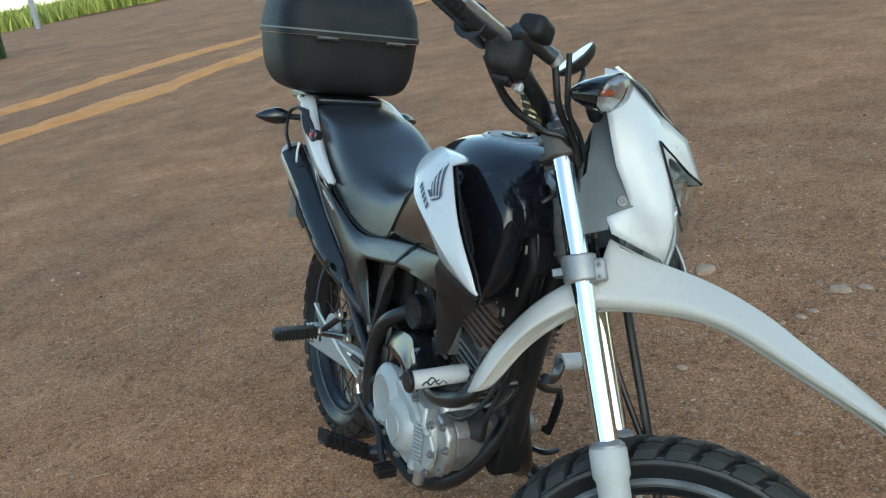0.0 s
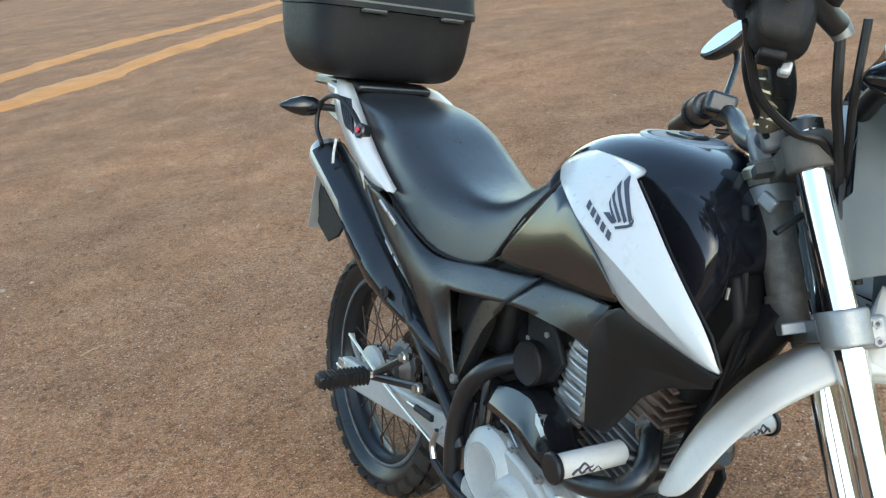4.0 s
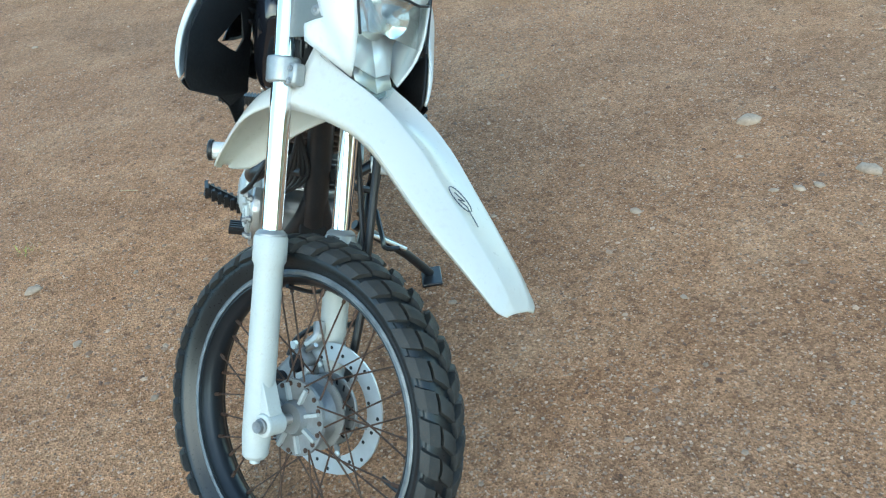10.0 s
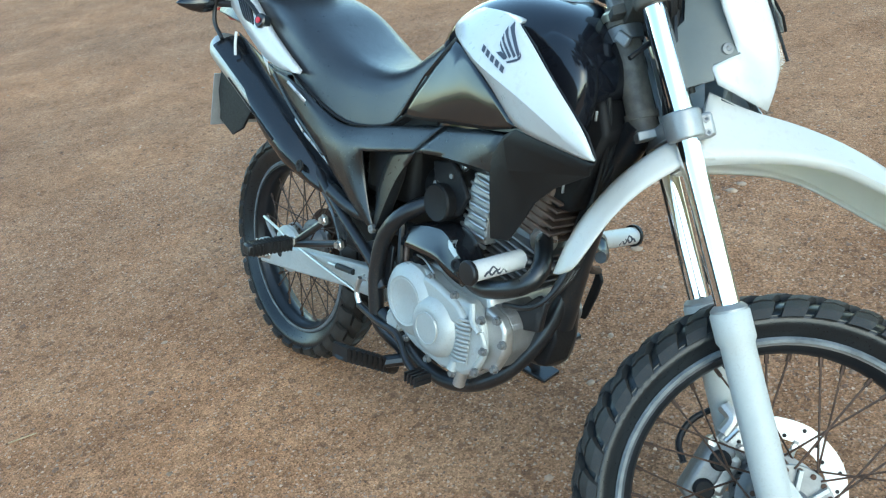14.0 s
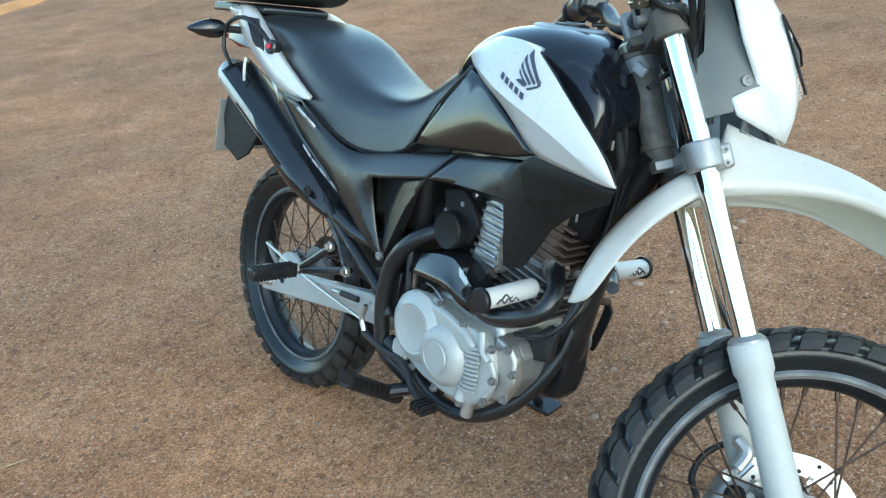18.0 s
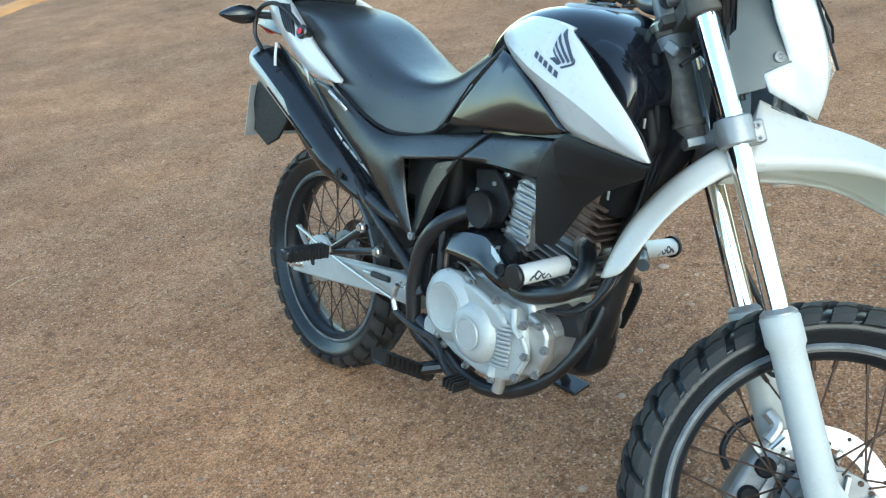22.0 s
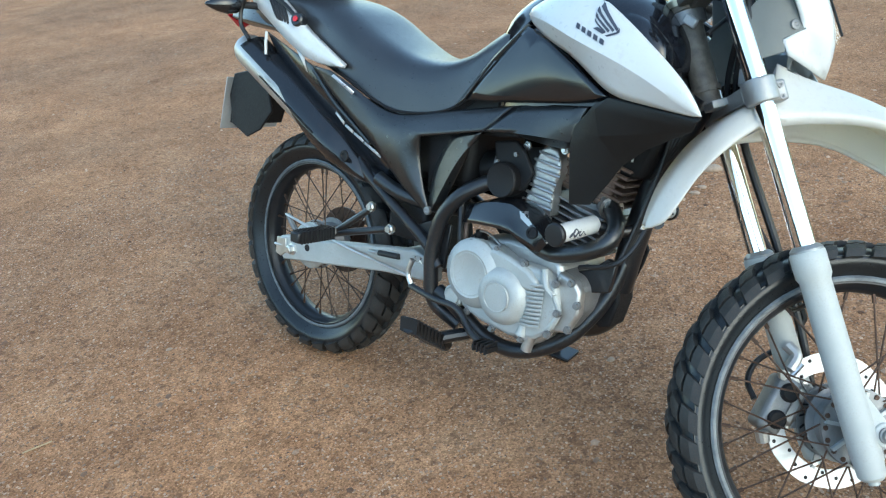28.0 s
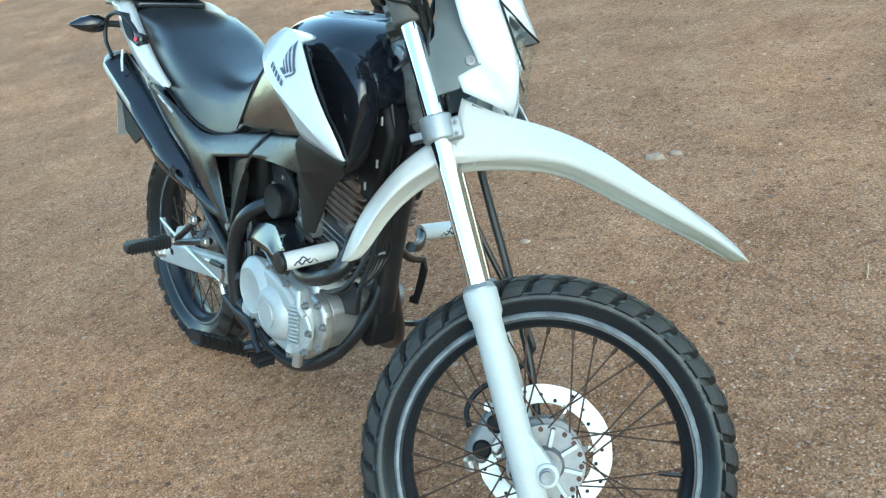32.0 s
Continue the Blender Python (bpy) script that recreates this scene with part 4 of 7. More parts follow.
def cover(outline, lift=0.0, cuts=2):
    """A gently bulging plate with the given outline in x and z, on the right side."""
    bm = bmesh.new()
    bm.faces.new([bm.verts.new((x, 0, z)) for x, z in outline])
    bmesh.ops.triangulate(bm, faces=bm.faces[:])
    bmesh.ops.subdivide_edges(bm, edges=bm.edges[:], cuts=cuts, use_grid_fill=True)
    for v in bm.verts:
        v.co.y = -(side_y(v.co.x, v.co.z) + lift)
    return bm


def flip(bm, mirror):
    if mirror:
        for v in bm.verts:
            v.co.y = -v.co.y
    return bm


def far_in(x, a, b):
    """The left shroud stands closer in towards its tip."""
    return lerp(a, b, max(0.0, min(1.0, (x - 0.80) / 0.16)))


for mirror in (False, True):
    s = 1 if mirror else -1
    wing = on_bike("tank_shroud", facets({k: (x, y * (far_in(x, 0.82, 0.74) if mirror else 1.0), z) for k, (x, y, z) in WING.items()}, WING_F, mirror, WING_C), M_WHITE, "white pointed tank shroud with a dark wing-shaped mark", solid=0.004, sharp=40, sub=2)
    low_pts, in_pts = dict(SHROUD), dict(INNER)
    if mirror:
        low_pts.update(d2=(0.935, -0.188, 0.742), e=(0.915, -0.182, 0.735), f=(0.890, -0.178, 0.728), g=(0.822, -0.170, 0.722), d=(0.985, -0.195, 0.748), h=(0.816, -0.170, 0.738))
        in_pts.update(d=(0.985, -0.180, 0.752), d2=(0.925, -0.165, 0.742), j4=(0.930, -0.135, 0.750))
        low_pts = {k: (x, y * far_in(x, 0.93, 0.77), z) for k, (x, y, z) in low_pts.items()}
        in_pts = {k: (x, y * far_in(x, 0.88, 0.74), z) for k, (x, y, z) in in_pts.items()}
    low = on_bike("lower_shroud", facets(low_pts, SHROUD_F, mirror), M_WEAVE, "black satin lower shroud with a fine weave", solid=0.004, bevel=0.002, sharp=20)
    inner = on_bike("inner_shroud", facets(in_pts, INNER_F, mirror), M_MATT, "black inner face of the shroud", solid=0.004, bevel=0.002)
    for k in range(5):
        part("cooling_slot", tube([(0.852 + 0.014 * k, s * (0.166 + 0.006 * k) * (0.88 if mirror else 1), 0.950 - 0.014 * k), (0.835 + 0.014 * k, s * (0.158 + 0.006 * k) * (0.88 if mirror else 1), 0.932 - 0.016 * k), (0.818 + 0.012 * k, s * 0.142 * (0.88 if mirror else 1), 0.914 - 0.017 * k)], 0.005, 6), M_BLACK, inner)
    part("shroud_screw", lathe((0.838, s * (0.140 if mirror else 0.158), 0.940), (0.8, s * -0.3, 0.1), [(0, 0.009), (0.004, 0.008), (0.005, 0.004), (0.003, 0)], 14), M_MATT, inner)
    panel = on_bike("tank_side_panel", facets(PANEL, PANEL_F, mirror, [("p0 p1 p2 p3 p4 p5 p6 p7 p8 p9 p0", 1.0)], "p0 p2 p6"), M_BLACK, "glossy black panel below the tank", solid=0.004, sharp=50, sub=2)
    part("panel_edge", facets({"a": (0.500, -0.140, 0.752), "b": (0.530, -0.148, 0.769), "c": (0.603, -0.144, 0.849), "d": (0.669, -0.130, 0.921), "e": (0.660, -0.116, 0.938), "f": (0.585, -0.132, 0.858), "g": (0.598, -0.149, 0.853), "h": (0.662, -0.137, 0.925)}, ["a b g f", "g c d h", "f g h e"], mirror), M_SATIN, panel, solid=0.004, bevel=0.0015)
    side = on_bike("side_cover", facets(SIDE, SIDE_F, mirror, SIDE_C, "u0 e0 e5 r3 u7 l7 l4"), M_SATIN, "black satin side cover with a pointed lower end", solid=0.004, sharp=50, sub=2)
    fore = part("cover_front", facets(FORE, FORE_F, mirror, [("u7 f1 f2 w2 h g3 g2 g1 l7 v7 u7", 1.0)], "u7 f2 h g3 l7"), M_SATIN, side, "satin front piece of the side cover with a fine weave", solid=0.004, sharp=50, sub=2)
    tuck = cover(TAIL_SIDE, -0.022)
    for v in tuck.verts:
        v.co.y += 0.45 * max(0.0, 0.863 - 0.6 * (v.co.x + 0.124) - v.co.z)
    inner_tail = on_bike("tail_side_panel", flip(tuck, mirror), M_BLACK, "glossy black inner tail panel with pale stripes", solid=0.003, bevel=0.002, sharp=50)
    part("cover_brace", facets(ARCH, ARCH_F, mirror, [("t1 o1 o2 o3 o4", 0.8), ("t0 i1 i2 i3", 0.8)], "t0 t1 o4 i3"), M_SATIN, side, solid=0.004, sharp=60, sub=2)
    # Black sheet that puts the darkness inside the cover's opening into colour.
    part("recess_dark", facets({"a": (0.420, -0.118, 0.685), "b": (0.510, -0.118, 0.700), "c": (0.480, -0.118, 0.600), "d": (0.465, -0.118, 0.525), "e": (0.425, -0.118, 0.560)}, ["a b c d e"], mirror), M_MATT, side)
    part("cover_seam", tube([(0.6015, s * 0.1645, 0.7146), (0.6200, s * 0.1565, 0.7326), (0.6374, s * 0.1498, 0.7525), (0.6511, s * 0.1380, 0.7695)], 0.0013, 6), M_MATT, side)
    part("cover_screw", lathe((0.455, s * 0.146, 0.522), (0, s, 0), [(-0.004, 0.0095), (0.004, 0.009), (0.005, 0.005), (0.002, 0)], 14), M_ALU_D, side)
    part("model_label", facets({"a": (0.152, -0.1745, 0.779), "b": (0.159, -0.1742, 0.784), "c": (0.226, -0.1690, 0.751), "d": (0.219, -0.1686, 0.744)}, ["a b c d"], mirror), M_LABEL, side, "small silver label with dark lettering", solid=0.001)
    for (xa, ya, za), (xb, yb, zb) in (((0.1394, -0.1456, 0.6943), (0.1660, -0.1408, 0.6712)), ((0.1690, -0.1400, 0.6680), (0.1955, -0.1392, 0.6553)), ((0.1990, -0.1392, 0.6538), (0.2330, -0.1397, 0.6395)), ((0.2360, -0.1392, 0.6372), (0.2928, -0.1395, 0.6132))):
        part("stripe_decal", facets({"a": (xa - 0.0012, ya, za - 0.0028), "b": (xa + 0.0012, ya, za + 0.0028), "c": (xb + 0.0016, yb, zb + 0.0032), "d": (xb - 0.0016, yb, zb - 0.0032)}, ["a b c d"], mirror), M_WHITE, inner_tail, solid=0.001)
    part("panel_rim", tube([(x, s * (side_y(x, 0) - 0.012), z) for x, z in ((0.07, 0.787), (0.140, 0.722), (0.200, 0.682), (0.262, 0.640))], 0.006, 8), M_SATIN, inner_tail)
    # rear white panel that runs round into the grab rail
    tail = on_bike("tail_panel", bmesh.new(), M_WHITE, "white tail side panel")
    rows_t = [(-0.245, 0.985, 0.940, 0.118), (-0.190, 0.975, 0.915, 0.138), (-0.12, 0.948, 0.882, 0.148), (-0.05, 0.914, 0.846, 0.155), (0.03, 0.870, 0.812, 0.160), (0.10, 0.838, 0.799, 0.163), (0.172, 0.803, 0.798, 0.165)]
    bm = loft([[(x, s * (w - lerp(0.046, 0.018, min(1, max(0, (x + 0.24) / 0.36)))), a + 0.004), (x, s * (w - 0.006), a + 0.002), (x, s * (w + 0.002), lerp(a, b, 0.4)), (x, s * w, b + 0.004), (x, s * (w - 0.012), b)] for x, a, b, w in stations(rows_t, 18)])
    bmesh.ops.recalc_face_normals(bm, faces=bm.faces)
    for f in bm.faces:
        f.smooth = True
    bm.to_mesh(tail.data)
    bm.free()
    part("tail_spike", facets({"a": (-0.012, -0.150, 0.834), "b": (0.016, -0.150, 0.826), "c": (0.038, -0.150, 0.779)}, ["a b c"], mirror), M_WHITE, tail, solid=0.004)
    # rear turn signal on its stalk
    sig = on_bike("rear_turn_signal", lathe((-0.225, s * 0.165, 0.922), (-0.28, s * 0.95, -0.05), [(-0.004, 0.0), (-0.003, 0.013), (0.012, 0.022), (0.035, 0.024), (0.06, 0.018), (0.085, 0.006), (0.092, 0.0)], 20), M_BLACK, "black pointed rear turn signal")
    part("signal_stalk", tube([(-0.17, s * 0.10, 0.92), (-0.20, s * 0.14, 0.922), (-0.228, s * 0.170, 0.922)], 0.009, 10), M_CABLE, sig)

# the word on the small label
font = bpy.data.curves.new("label_word", "FONT")
font.body, font.size, font.align_x, font.align_y = "FLEX", 0.0135, "CENTER", "CENTER"
for s in (-1, 1):
    tmp = bpy.data.objects.new("label_word", font)
    me_ = bpy.data.meshes.new_from_object(tmp)
    bpy.data.objects.remove(tmp)
    me_.materials.append(M_DECAL)
    word = new("label_word", me_)
    word.parent = bike
    right = Vector((0.070 * -s, 0, -0.034 * -s)).normalized()
    out = Vector((0, s, 0.0))
    up_ = out.cross(right).normalized()
    m_ = Matrix((right, up_, out)).transposed().to_4x4()
    m_.translation = Vector((0.189, s * 0.1728, 0.7645))
    word.matrix_basis = m_

# emblem and lettering bars, laid on the shroud
def drape(ob, polys, s, lift):
    """Flat shapes, given in x and z, laid on the outer side of ob."""
    tree = BVHTree.FromObject(ob, bpy.context.evaluated_depsgraph_get())
    bm = bmesh.new()
    for poly in polys:
        bm.faces.new([bm.verts.new((x, 0, z)) for x, z in poly])
    bmesh.ops.triangulate(bm, faces=bm.faces[:])
    bmesh.ops.subdivide_edges(bm, edges=bm.edges[:], cuts=3, use_grid_fill=True)
    for v in bm.verts:
        hit = tree.ray_cast(Vector((v.co.x, s * 1.0, v.co.z)), Vector((0, -s, 0)))
        v.co.y = (hit[0].y if hit[0] else s * 0.19) + s * lift
    return bm


MARK = [[Vector(q) for q in poly] for poly in (
    ((0.8535, 0.9689), (0.8716, 0.9524), (0.8910, 0.9375), (0.9091, 0.9237), (0.9087, 0.9192), (0.8830, 0.9380), (0.8554, 0.9583)),
    ((0.8501, 0.9595), (0.8650, 0.9466), (0.8845, 0.9335), (0.9036, 0.9213), (0.9022, 0.9178), (0.8790, 0.9330), (0.8524, 0.9511)),
    ((0.8527, 0.9491), (0.8658, 0.9381), (0.8963, 0.9198), (0.8949, 0.9163), (0.8564, 0.9410)),
    ((0.8566, 0.9390), (0.8687, 0.9300), (0.8907, 0.9174), (0.8876, 0.9148), (0.8613, 0.9326)),
    ((0.8624, 0.9221), (0.8720, 0.9241), (0.8902, 0.9153), (0.8854, 0.9137)),
    ((0.8920, 0.9118), (0.9084, 0.9178), (0.9101, 0.9226), (0.9062, 0.9276), (0.9130, 0.9220), (0.9145, 0.9172), (0.9095, 0.9142), (0.8959, 0.9094)))]
NAME_BAR = []
for k in range(5):
    xa, za = 0.8290 + 0.01450 * k, 0.9215 - 0.00560 * k
    NAME_BAR.append([Vector((xa, za)), Vector((xa + 0.0098, za - 0.0038)), Vector((xa + 0.0072, za + 0.0049)), Vector((xa - 0.0026, za + 0.0087))])
for wing in [o for o in bike.children if o.name.startswith("tank_shroud")]:
    s = 1 if sum(v.co.y for v in wing.data.vertices) > 0 else -1
    if s > 0:
        continue
    for poly in MARK:
        part("emblem_bar", drape(wing, [poly], s, 0.0016), M_DECAL, wing)
    for poly in NAME_BAR:
        part("name_bar", drape(wing, [poly], s, 0.0016), M_DECAL, wing)

# tail: grab rail, tail light, plate holder
bm = loft([[(x, y, z + 0.012), (x - 0.012 * math.copysign(1, x + 0.3), y * 1.06, z + 0.004), (x, y * 1.04, z - 0.014), (x + 0.004, y * 0.90, z - 0.010)] for x, y, z in ((-0.20, -0.125, 0.965), (-0.27, -0.118, 0.970), (-0.33, -0.085, 0.968), (-0.355, -0.03, 0.966), (-0.355, 0.03, 0.966), (-0.33, 0.085, 0.968), (-0.27, 0.118, 0.970), (-0.20, 0.125, 0.965))])
on_bike("grab_rail", bm, M_WHITE, "white grab rail round the tail", bevel=0.004)
bm = loft([[(x, -w, z0), (x, -w * 0.8, z1), (x, 0, z1 + 0.004), (x, w * 0.8, z1), (x, w, z0), (x, 0, z0 - 0.02)] for x, w, z0, z1 in ((-0.05, 0.11, 0.86, 0.90), (-0.25, 0.10, 0.88, 0.93), (-0.40, 0.07, 0.89, 0.93), (-0.46, 0.03, 0.90, 0.92))])
tail = on_bike("tail_unit", bm, M_SATIN, "black tail unit", bevel=0.004)
part("tail_lens", loft([[(x, -w, z0), (x, 0, z1), (x, w, z0), (x, 0, z0 - 0.03)] for x, w, z0, z1 in ((-0.44, 0.06, 0.895, 0.922), (-0.475, 0.035, 0.895, 0.912))]), M_RED, tail, "red tail lens")
holder = on_bike("plate_holder", slab([(-0.27, 0.76), (-0.365, 0.74), (-0.385, 0.68), (-0.37, 0.60), (-0.30, 0.572), (-0.24, 0.60), (-0.19, 0.655), (-0.21, 0.72)], -0.085, -0.078), M_MATT, "black plate holder", bevel=0.003)
part("holder_web", slab([(-0.30, 0.75), (-0.37, 0.73), (-0.39, 0.60), (-0.36, 0.60)], -0.08, 0.08), M_MATT, holder, bevel=0.003)
plate = on_bike("number_plate", box((-0.396, 0.0, 0.655), (0.003, 0.195, 0.150), Matrix.Rotation(radians(12), 3, "Y")), M_PLATE, "pale grey number plate with plain bars", bevel=0.001)
for k in range(3):
    part("plate_bar", box((-0.3985, -0.06 + 0.06 * k, 0.655), (0.003, 0.035, 0.055), Matrix.Rotation(radians(12), 3, "Y")), M_DECAL, plate)

# ---- front fender, in the steered frame ----
def fender_ring(x, top, edge, hw, crown, rf):
    """Half a cross-section mirrored: turned-in lip, sloping side, ridge at rf of the half width, lower middle."""
    half = [(0.93, 0.0), (0.98, 0.14), (1.0, 0.22), (0.975, 0.30), (lerp(0.975, rf, 0.5), 0.66), (rf + 0.012, 0.965), (rf - 0.03, 1.0), (rf * 0.82, lerp(1.0, crown, 0.25)), (rf * 0.5, lerp(1.0, crown, 0.85))]
    prof = [(-y, f) for y, f in half] + [(0.0, crown)] + [(y, f) for y, f in half[::-1]]
    return [(x, hw * y, lerp(edge, top, f)) for y, f in prof]


rows = [(1.062, 0.875, 0.762, 0.076, 0.50, 0.90), (1.12, 0.864, 0.780, 0.081, 0.55, 0.74), (1.20, 0.859, 0.795, 0.086, 0.62, 0.60), (1.26, 0.849, 0.795, 0.090, 0.74, 0.56), (1.32, 0.832, 0.781, 0.092, 0.86, 0.52), (1.38, 0.807, 0.763, 0.091, 0.93, 0.50), (1.44, 0.783, 0.746, 0.086, 0.97, 0.48), (1.50, 0.757, 0.729, 0.075, 0.98, 0.48), (1.54, 0.737, 0.715, 0.064, 0.98, 0.48), (1.562, 0.722, 0.708, 0.057, 0.98, 0.48), (1.574, 0.712, 0.706, 0.040, 0.98, 0.48)]
rows_front = rows
fender = at_front("front_fender", loft([fender_ring(*q) for q in stations(rows, 33)], False, False), M_FENDER, "white high front fender", solid=0.0035, sharp=50)
def tail_ring(x, top, edge, hw):
    return [(x, hw * y, lerp(edge, top, f)) for y, f in ((-0.98, 0.0), (-1.0, 0.12), (-0.97, 0.30), (-0.90, 0.62), (-0.80, 0.88), (-0.66, 0.98), (-0.3, 1.0), (0, 1.0), (0.3, 1.0), (0.66, 0.98), (0.80, 0.88), (0.90, 0.62), (0.97, 0.30), (1.0, 0.12), (0.98, 0.0))]


rows = [(0.908, 0.574, 0.567, 0.010), (0.917, 0.618, 0.570, 0.028), (0.934, 0.668, 0.588, 0.050), (0.964, 0.724, 0.658, 0.069), (0.989, 0.759, 0.699, 0.081), (1.02, 0.792, 0.734, 0.084), (1.06, 0.826, 0.768, 0.080), (1.10, 0.834, 0.782, 0.076)]
part("fender_tail", loft([tail_ring(*q) for q in stations(rows, 25)], False, False), M_FENDER, fender, solid=0.0035, sharp=50)
part("fender_face", facets({"a": (1.064, -0.074, 0.766), "b": (1.064, -0.066, 0.870), "c": (1.064, -0.030, 0.815), "d": (1.064, 0.030, 0.815), "e": (1.064, 0.066, 0.870), "f": (1.064, 0.074, 0.766)}, ["a b c d e f"]), M_WHITE, fender, solid=0.003)
# hand-drawn mark: a thin leaf outline with a stalk
F_TOP = [(q[0], lerp(q[2], q[1], lerp(1.0, q[4], 0.85))) for q in rows_front]


def fender_top(x):
    for (x0, z0), (x1, z1) in zip(F_TOP, F_TOP[1:]):
        if x0 <= x <= x1:
            return lerp(z0, z1, (x - x0) / (x1 - x0))
    return F_TOP[-1][1]


leaf = [(1.404 + 0.021 * math.cos(a) - 0.008 * math.sin(a), -0.018 + 0.012 * math.sin(a) + 0.010 * math.cos(a)) for a in (2 * math.pi * k / 20 for k in range(21))]
bm = bmesh.new()
add_tube(bm, [(x, y, fender_top(x) + 0.0035) for x, y in leaf], 0.0009, 5, False)
add_tube(bm, [(x, y, fender_top(x) + 0.0035) for x, y in ((1.392, -0.022), (1.408, -0.010), (1.404, -0.024), (1.418, -0.012), (1.424, -0.014), (1.452, -0.016))], 0.0009, 5, False)
part("pen_mark", bm, M_DECAL, fender, "thin dark pen mark")

# ---- headlight fairing, in the steered frame ----
F = {"a": (1.122, 0, 1.070), "b": (1.164, 0, 1.006), "b1": (1.143, -0.050, 1.008), "c": (1.093, -0.100, 1.034), "d": (1.174, 0, 0.846), "d1": (1.167, -0.034, 0.849), "e": (1.150, -0.060, 0.866), "m": (1.154, -0.086, 0.935), "f": (1.050, -0.098, 0.902), "f2": (1.066, -0.098, 0.880), "g": (1.082, -0.101, 0.927), "h": (1.044, -0.122, 0.978), "i": (1.004, -0.134, 1.055), "j": (0.984, -0.124, 1.118), "j2": (1.010, -0.098, 1.125), "n": (1.072, -0.060, 1.085), "o": (1.075, -0.120, 1.000), "p": (1.118, -0.106, 0.925), "q": (1.050, -0.124, 1.050)}
for mirror in (False, True):
    ob = at_front("headlight_fairing", facets(F, ["f f2 e p g", "p e m", "g p o h", "p m c o", "h o q i", "o c q", "i q j2 j", "q c n j2", "c b1 n", "b1 b a n"], mirror, [("c b1 b", 0.7), ("c m e", 0.7), ("f g", 1.0), ("n a", 0.8)], "f f2 e g j j2 b a h"), M_WHITE, "white headlight fairing half", solid=0.004, sharp=45, sub=2)
    s = 1 if mirror else -1
    br = part("fairing_stay", facets({"a": (0.978, -0.086, 1.075), "b": (1.000, -0.092, 0.960), "c": (0.985, -0.080, 0.935), "d": (1.026, -0.088, 0.868), "e": (1.060, -0.094, 0.885), "f": (1.052, -0.096, 0.905), "g": (1.086, -0.099, 0.928), "h": (1.048, -0.102, 0.980), "i": (1.006, -0.102, 1.060)}, ["a b h i", "b g h", "b f g", "b c d e f"], mirror), M_GREY, ob, "grey plastic fairing stay", solid=0.003, bevel=0.002)
    part("stay_screw", lathe((1.066, s * 0.099, 0.931), (0.2, s, 0), [(0, 0.009), (0.004, 0.008), (0.005, 0.004), (0.002, 0)], 16), M_ALU_D, ob)
    # front turn signal
    d = Vector((0.95, s * 0.30, 0.05)).normalized()
    o = Vector((1.022, s * 0.212, 1.058))

    def wide(bm, s=s, o=o):
        for v in bm.verts:
            v.co.y = o.y + (v.co.y - o.y) * 1.15
            v.co.z = o.z + (v.co.z - o.z) * 0.95
            v.co.x += 0.40 * (v.co.z - o.z)
        return bm

    sig = at_front("front_turn_signal", wide(lathe(o, d, [(-0.062, 0.0), (-0.060, 0.009), (-0.048, 0.018), (-0.026, 0.026), (-0.004, 0.031), (0.0, 0.0315), (0.0, 0.030), (-0.012, 0.026), (-0.020, 0.0)], 24)), M_BLACK, "black front turn signal with clear lens", sharp=30)
    part("signal_stalk", tube([(0.985, s * 0.090, 1.050), (0.985, s * 0.140, 1.054), (0.990, s * 0.195, 1.058)], 0.012, 12), M_CABLE, sig)
    lens = part("signal_lens", wide(lathe(o + d * 0.0005, d, [(0, 0.0305), (0.006, 0.0295), (0.013, 0.024), (0.019, 0.014), (0.022, 0.0)], 11)), M_LENS, sig, "clear signal lens", solid=0.0016, sharp=8)
    lens.visible_shadow = False
    part("signal_bulb", lathe(o - d * 0.018, d, [(0, 0.004), (0.012, 0.0055), (0.018, 0.004), (0.021, 0)], 14), M_AMBER, sig, "amber bulb")
    part("signal_reflector", wide(lathe(o - d * 0.019, d, [(0.0, 0.004), (0.004, 0.015), (0.012, 0.025), (0.018, 0.0295)], 9)), M_ALU, sig, sharp=8)
vis = {"a2": (1.118, 0, 1.072), "mid": (1.066, 0, 1.128), "k": (1.004, 0, 1.152)}
for y_, q in ((-1, "l"), (1, "r")):
    vis.update({"n" + q: (1.070, y_ * 0.062, 1.085), "o" + q: (1.048, y_ * 0.088, 1.112), "j" + q: (0.992, y_ * 0.112, 1.122), "k" + q: (0.992, y_ * 0.075, 1.144)})
at_front("visor", facets(vis, ["a2 nl mid", "nl ol mid", "ol jl kl mid", "kl k mid", "k kr mid", "kr jr or mid", "or nr mid", "nr a2 mid"], False, [("a2 nl ol jl kl k kr jr or nr a2", 0.8)], "a2"), M_SCREEN, "dark smoked visor above the headlight", solid=0.003, sharp=80, sub=2)
lampF = {k: F[k] for k in ("b", "b1", "c", "d", "d1", "e", "m")}
full = dict(lampF)
for k in ("b1", "c", "d1", "e", "m"):
    x, y, z = F[k]
    full[k + "r"] = (x, -y, z)
hl = at_front("headlight", facets({k: (x - 0.062 if k[0] != "c" else x - 0.03, y * 0.92, z) for k, (x, y, z) in full.items()}, ["b b1 c m e d1 d", "b d d1r er mr cr b1r"]), M_SILVER, "headlight with a faceted reflector behind clear glass", solid=0.003)
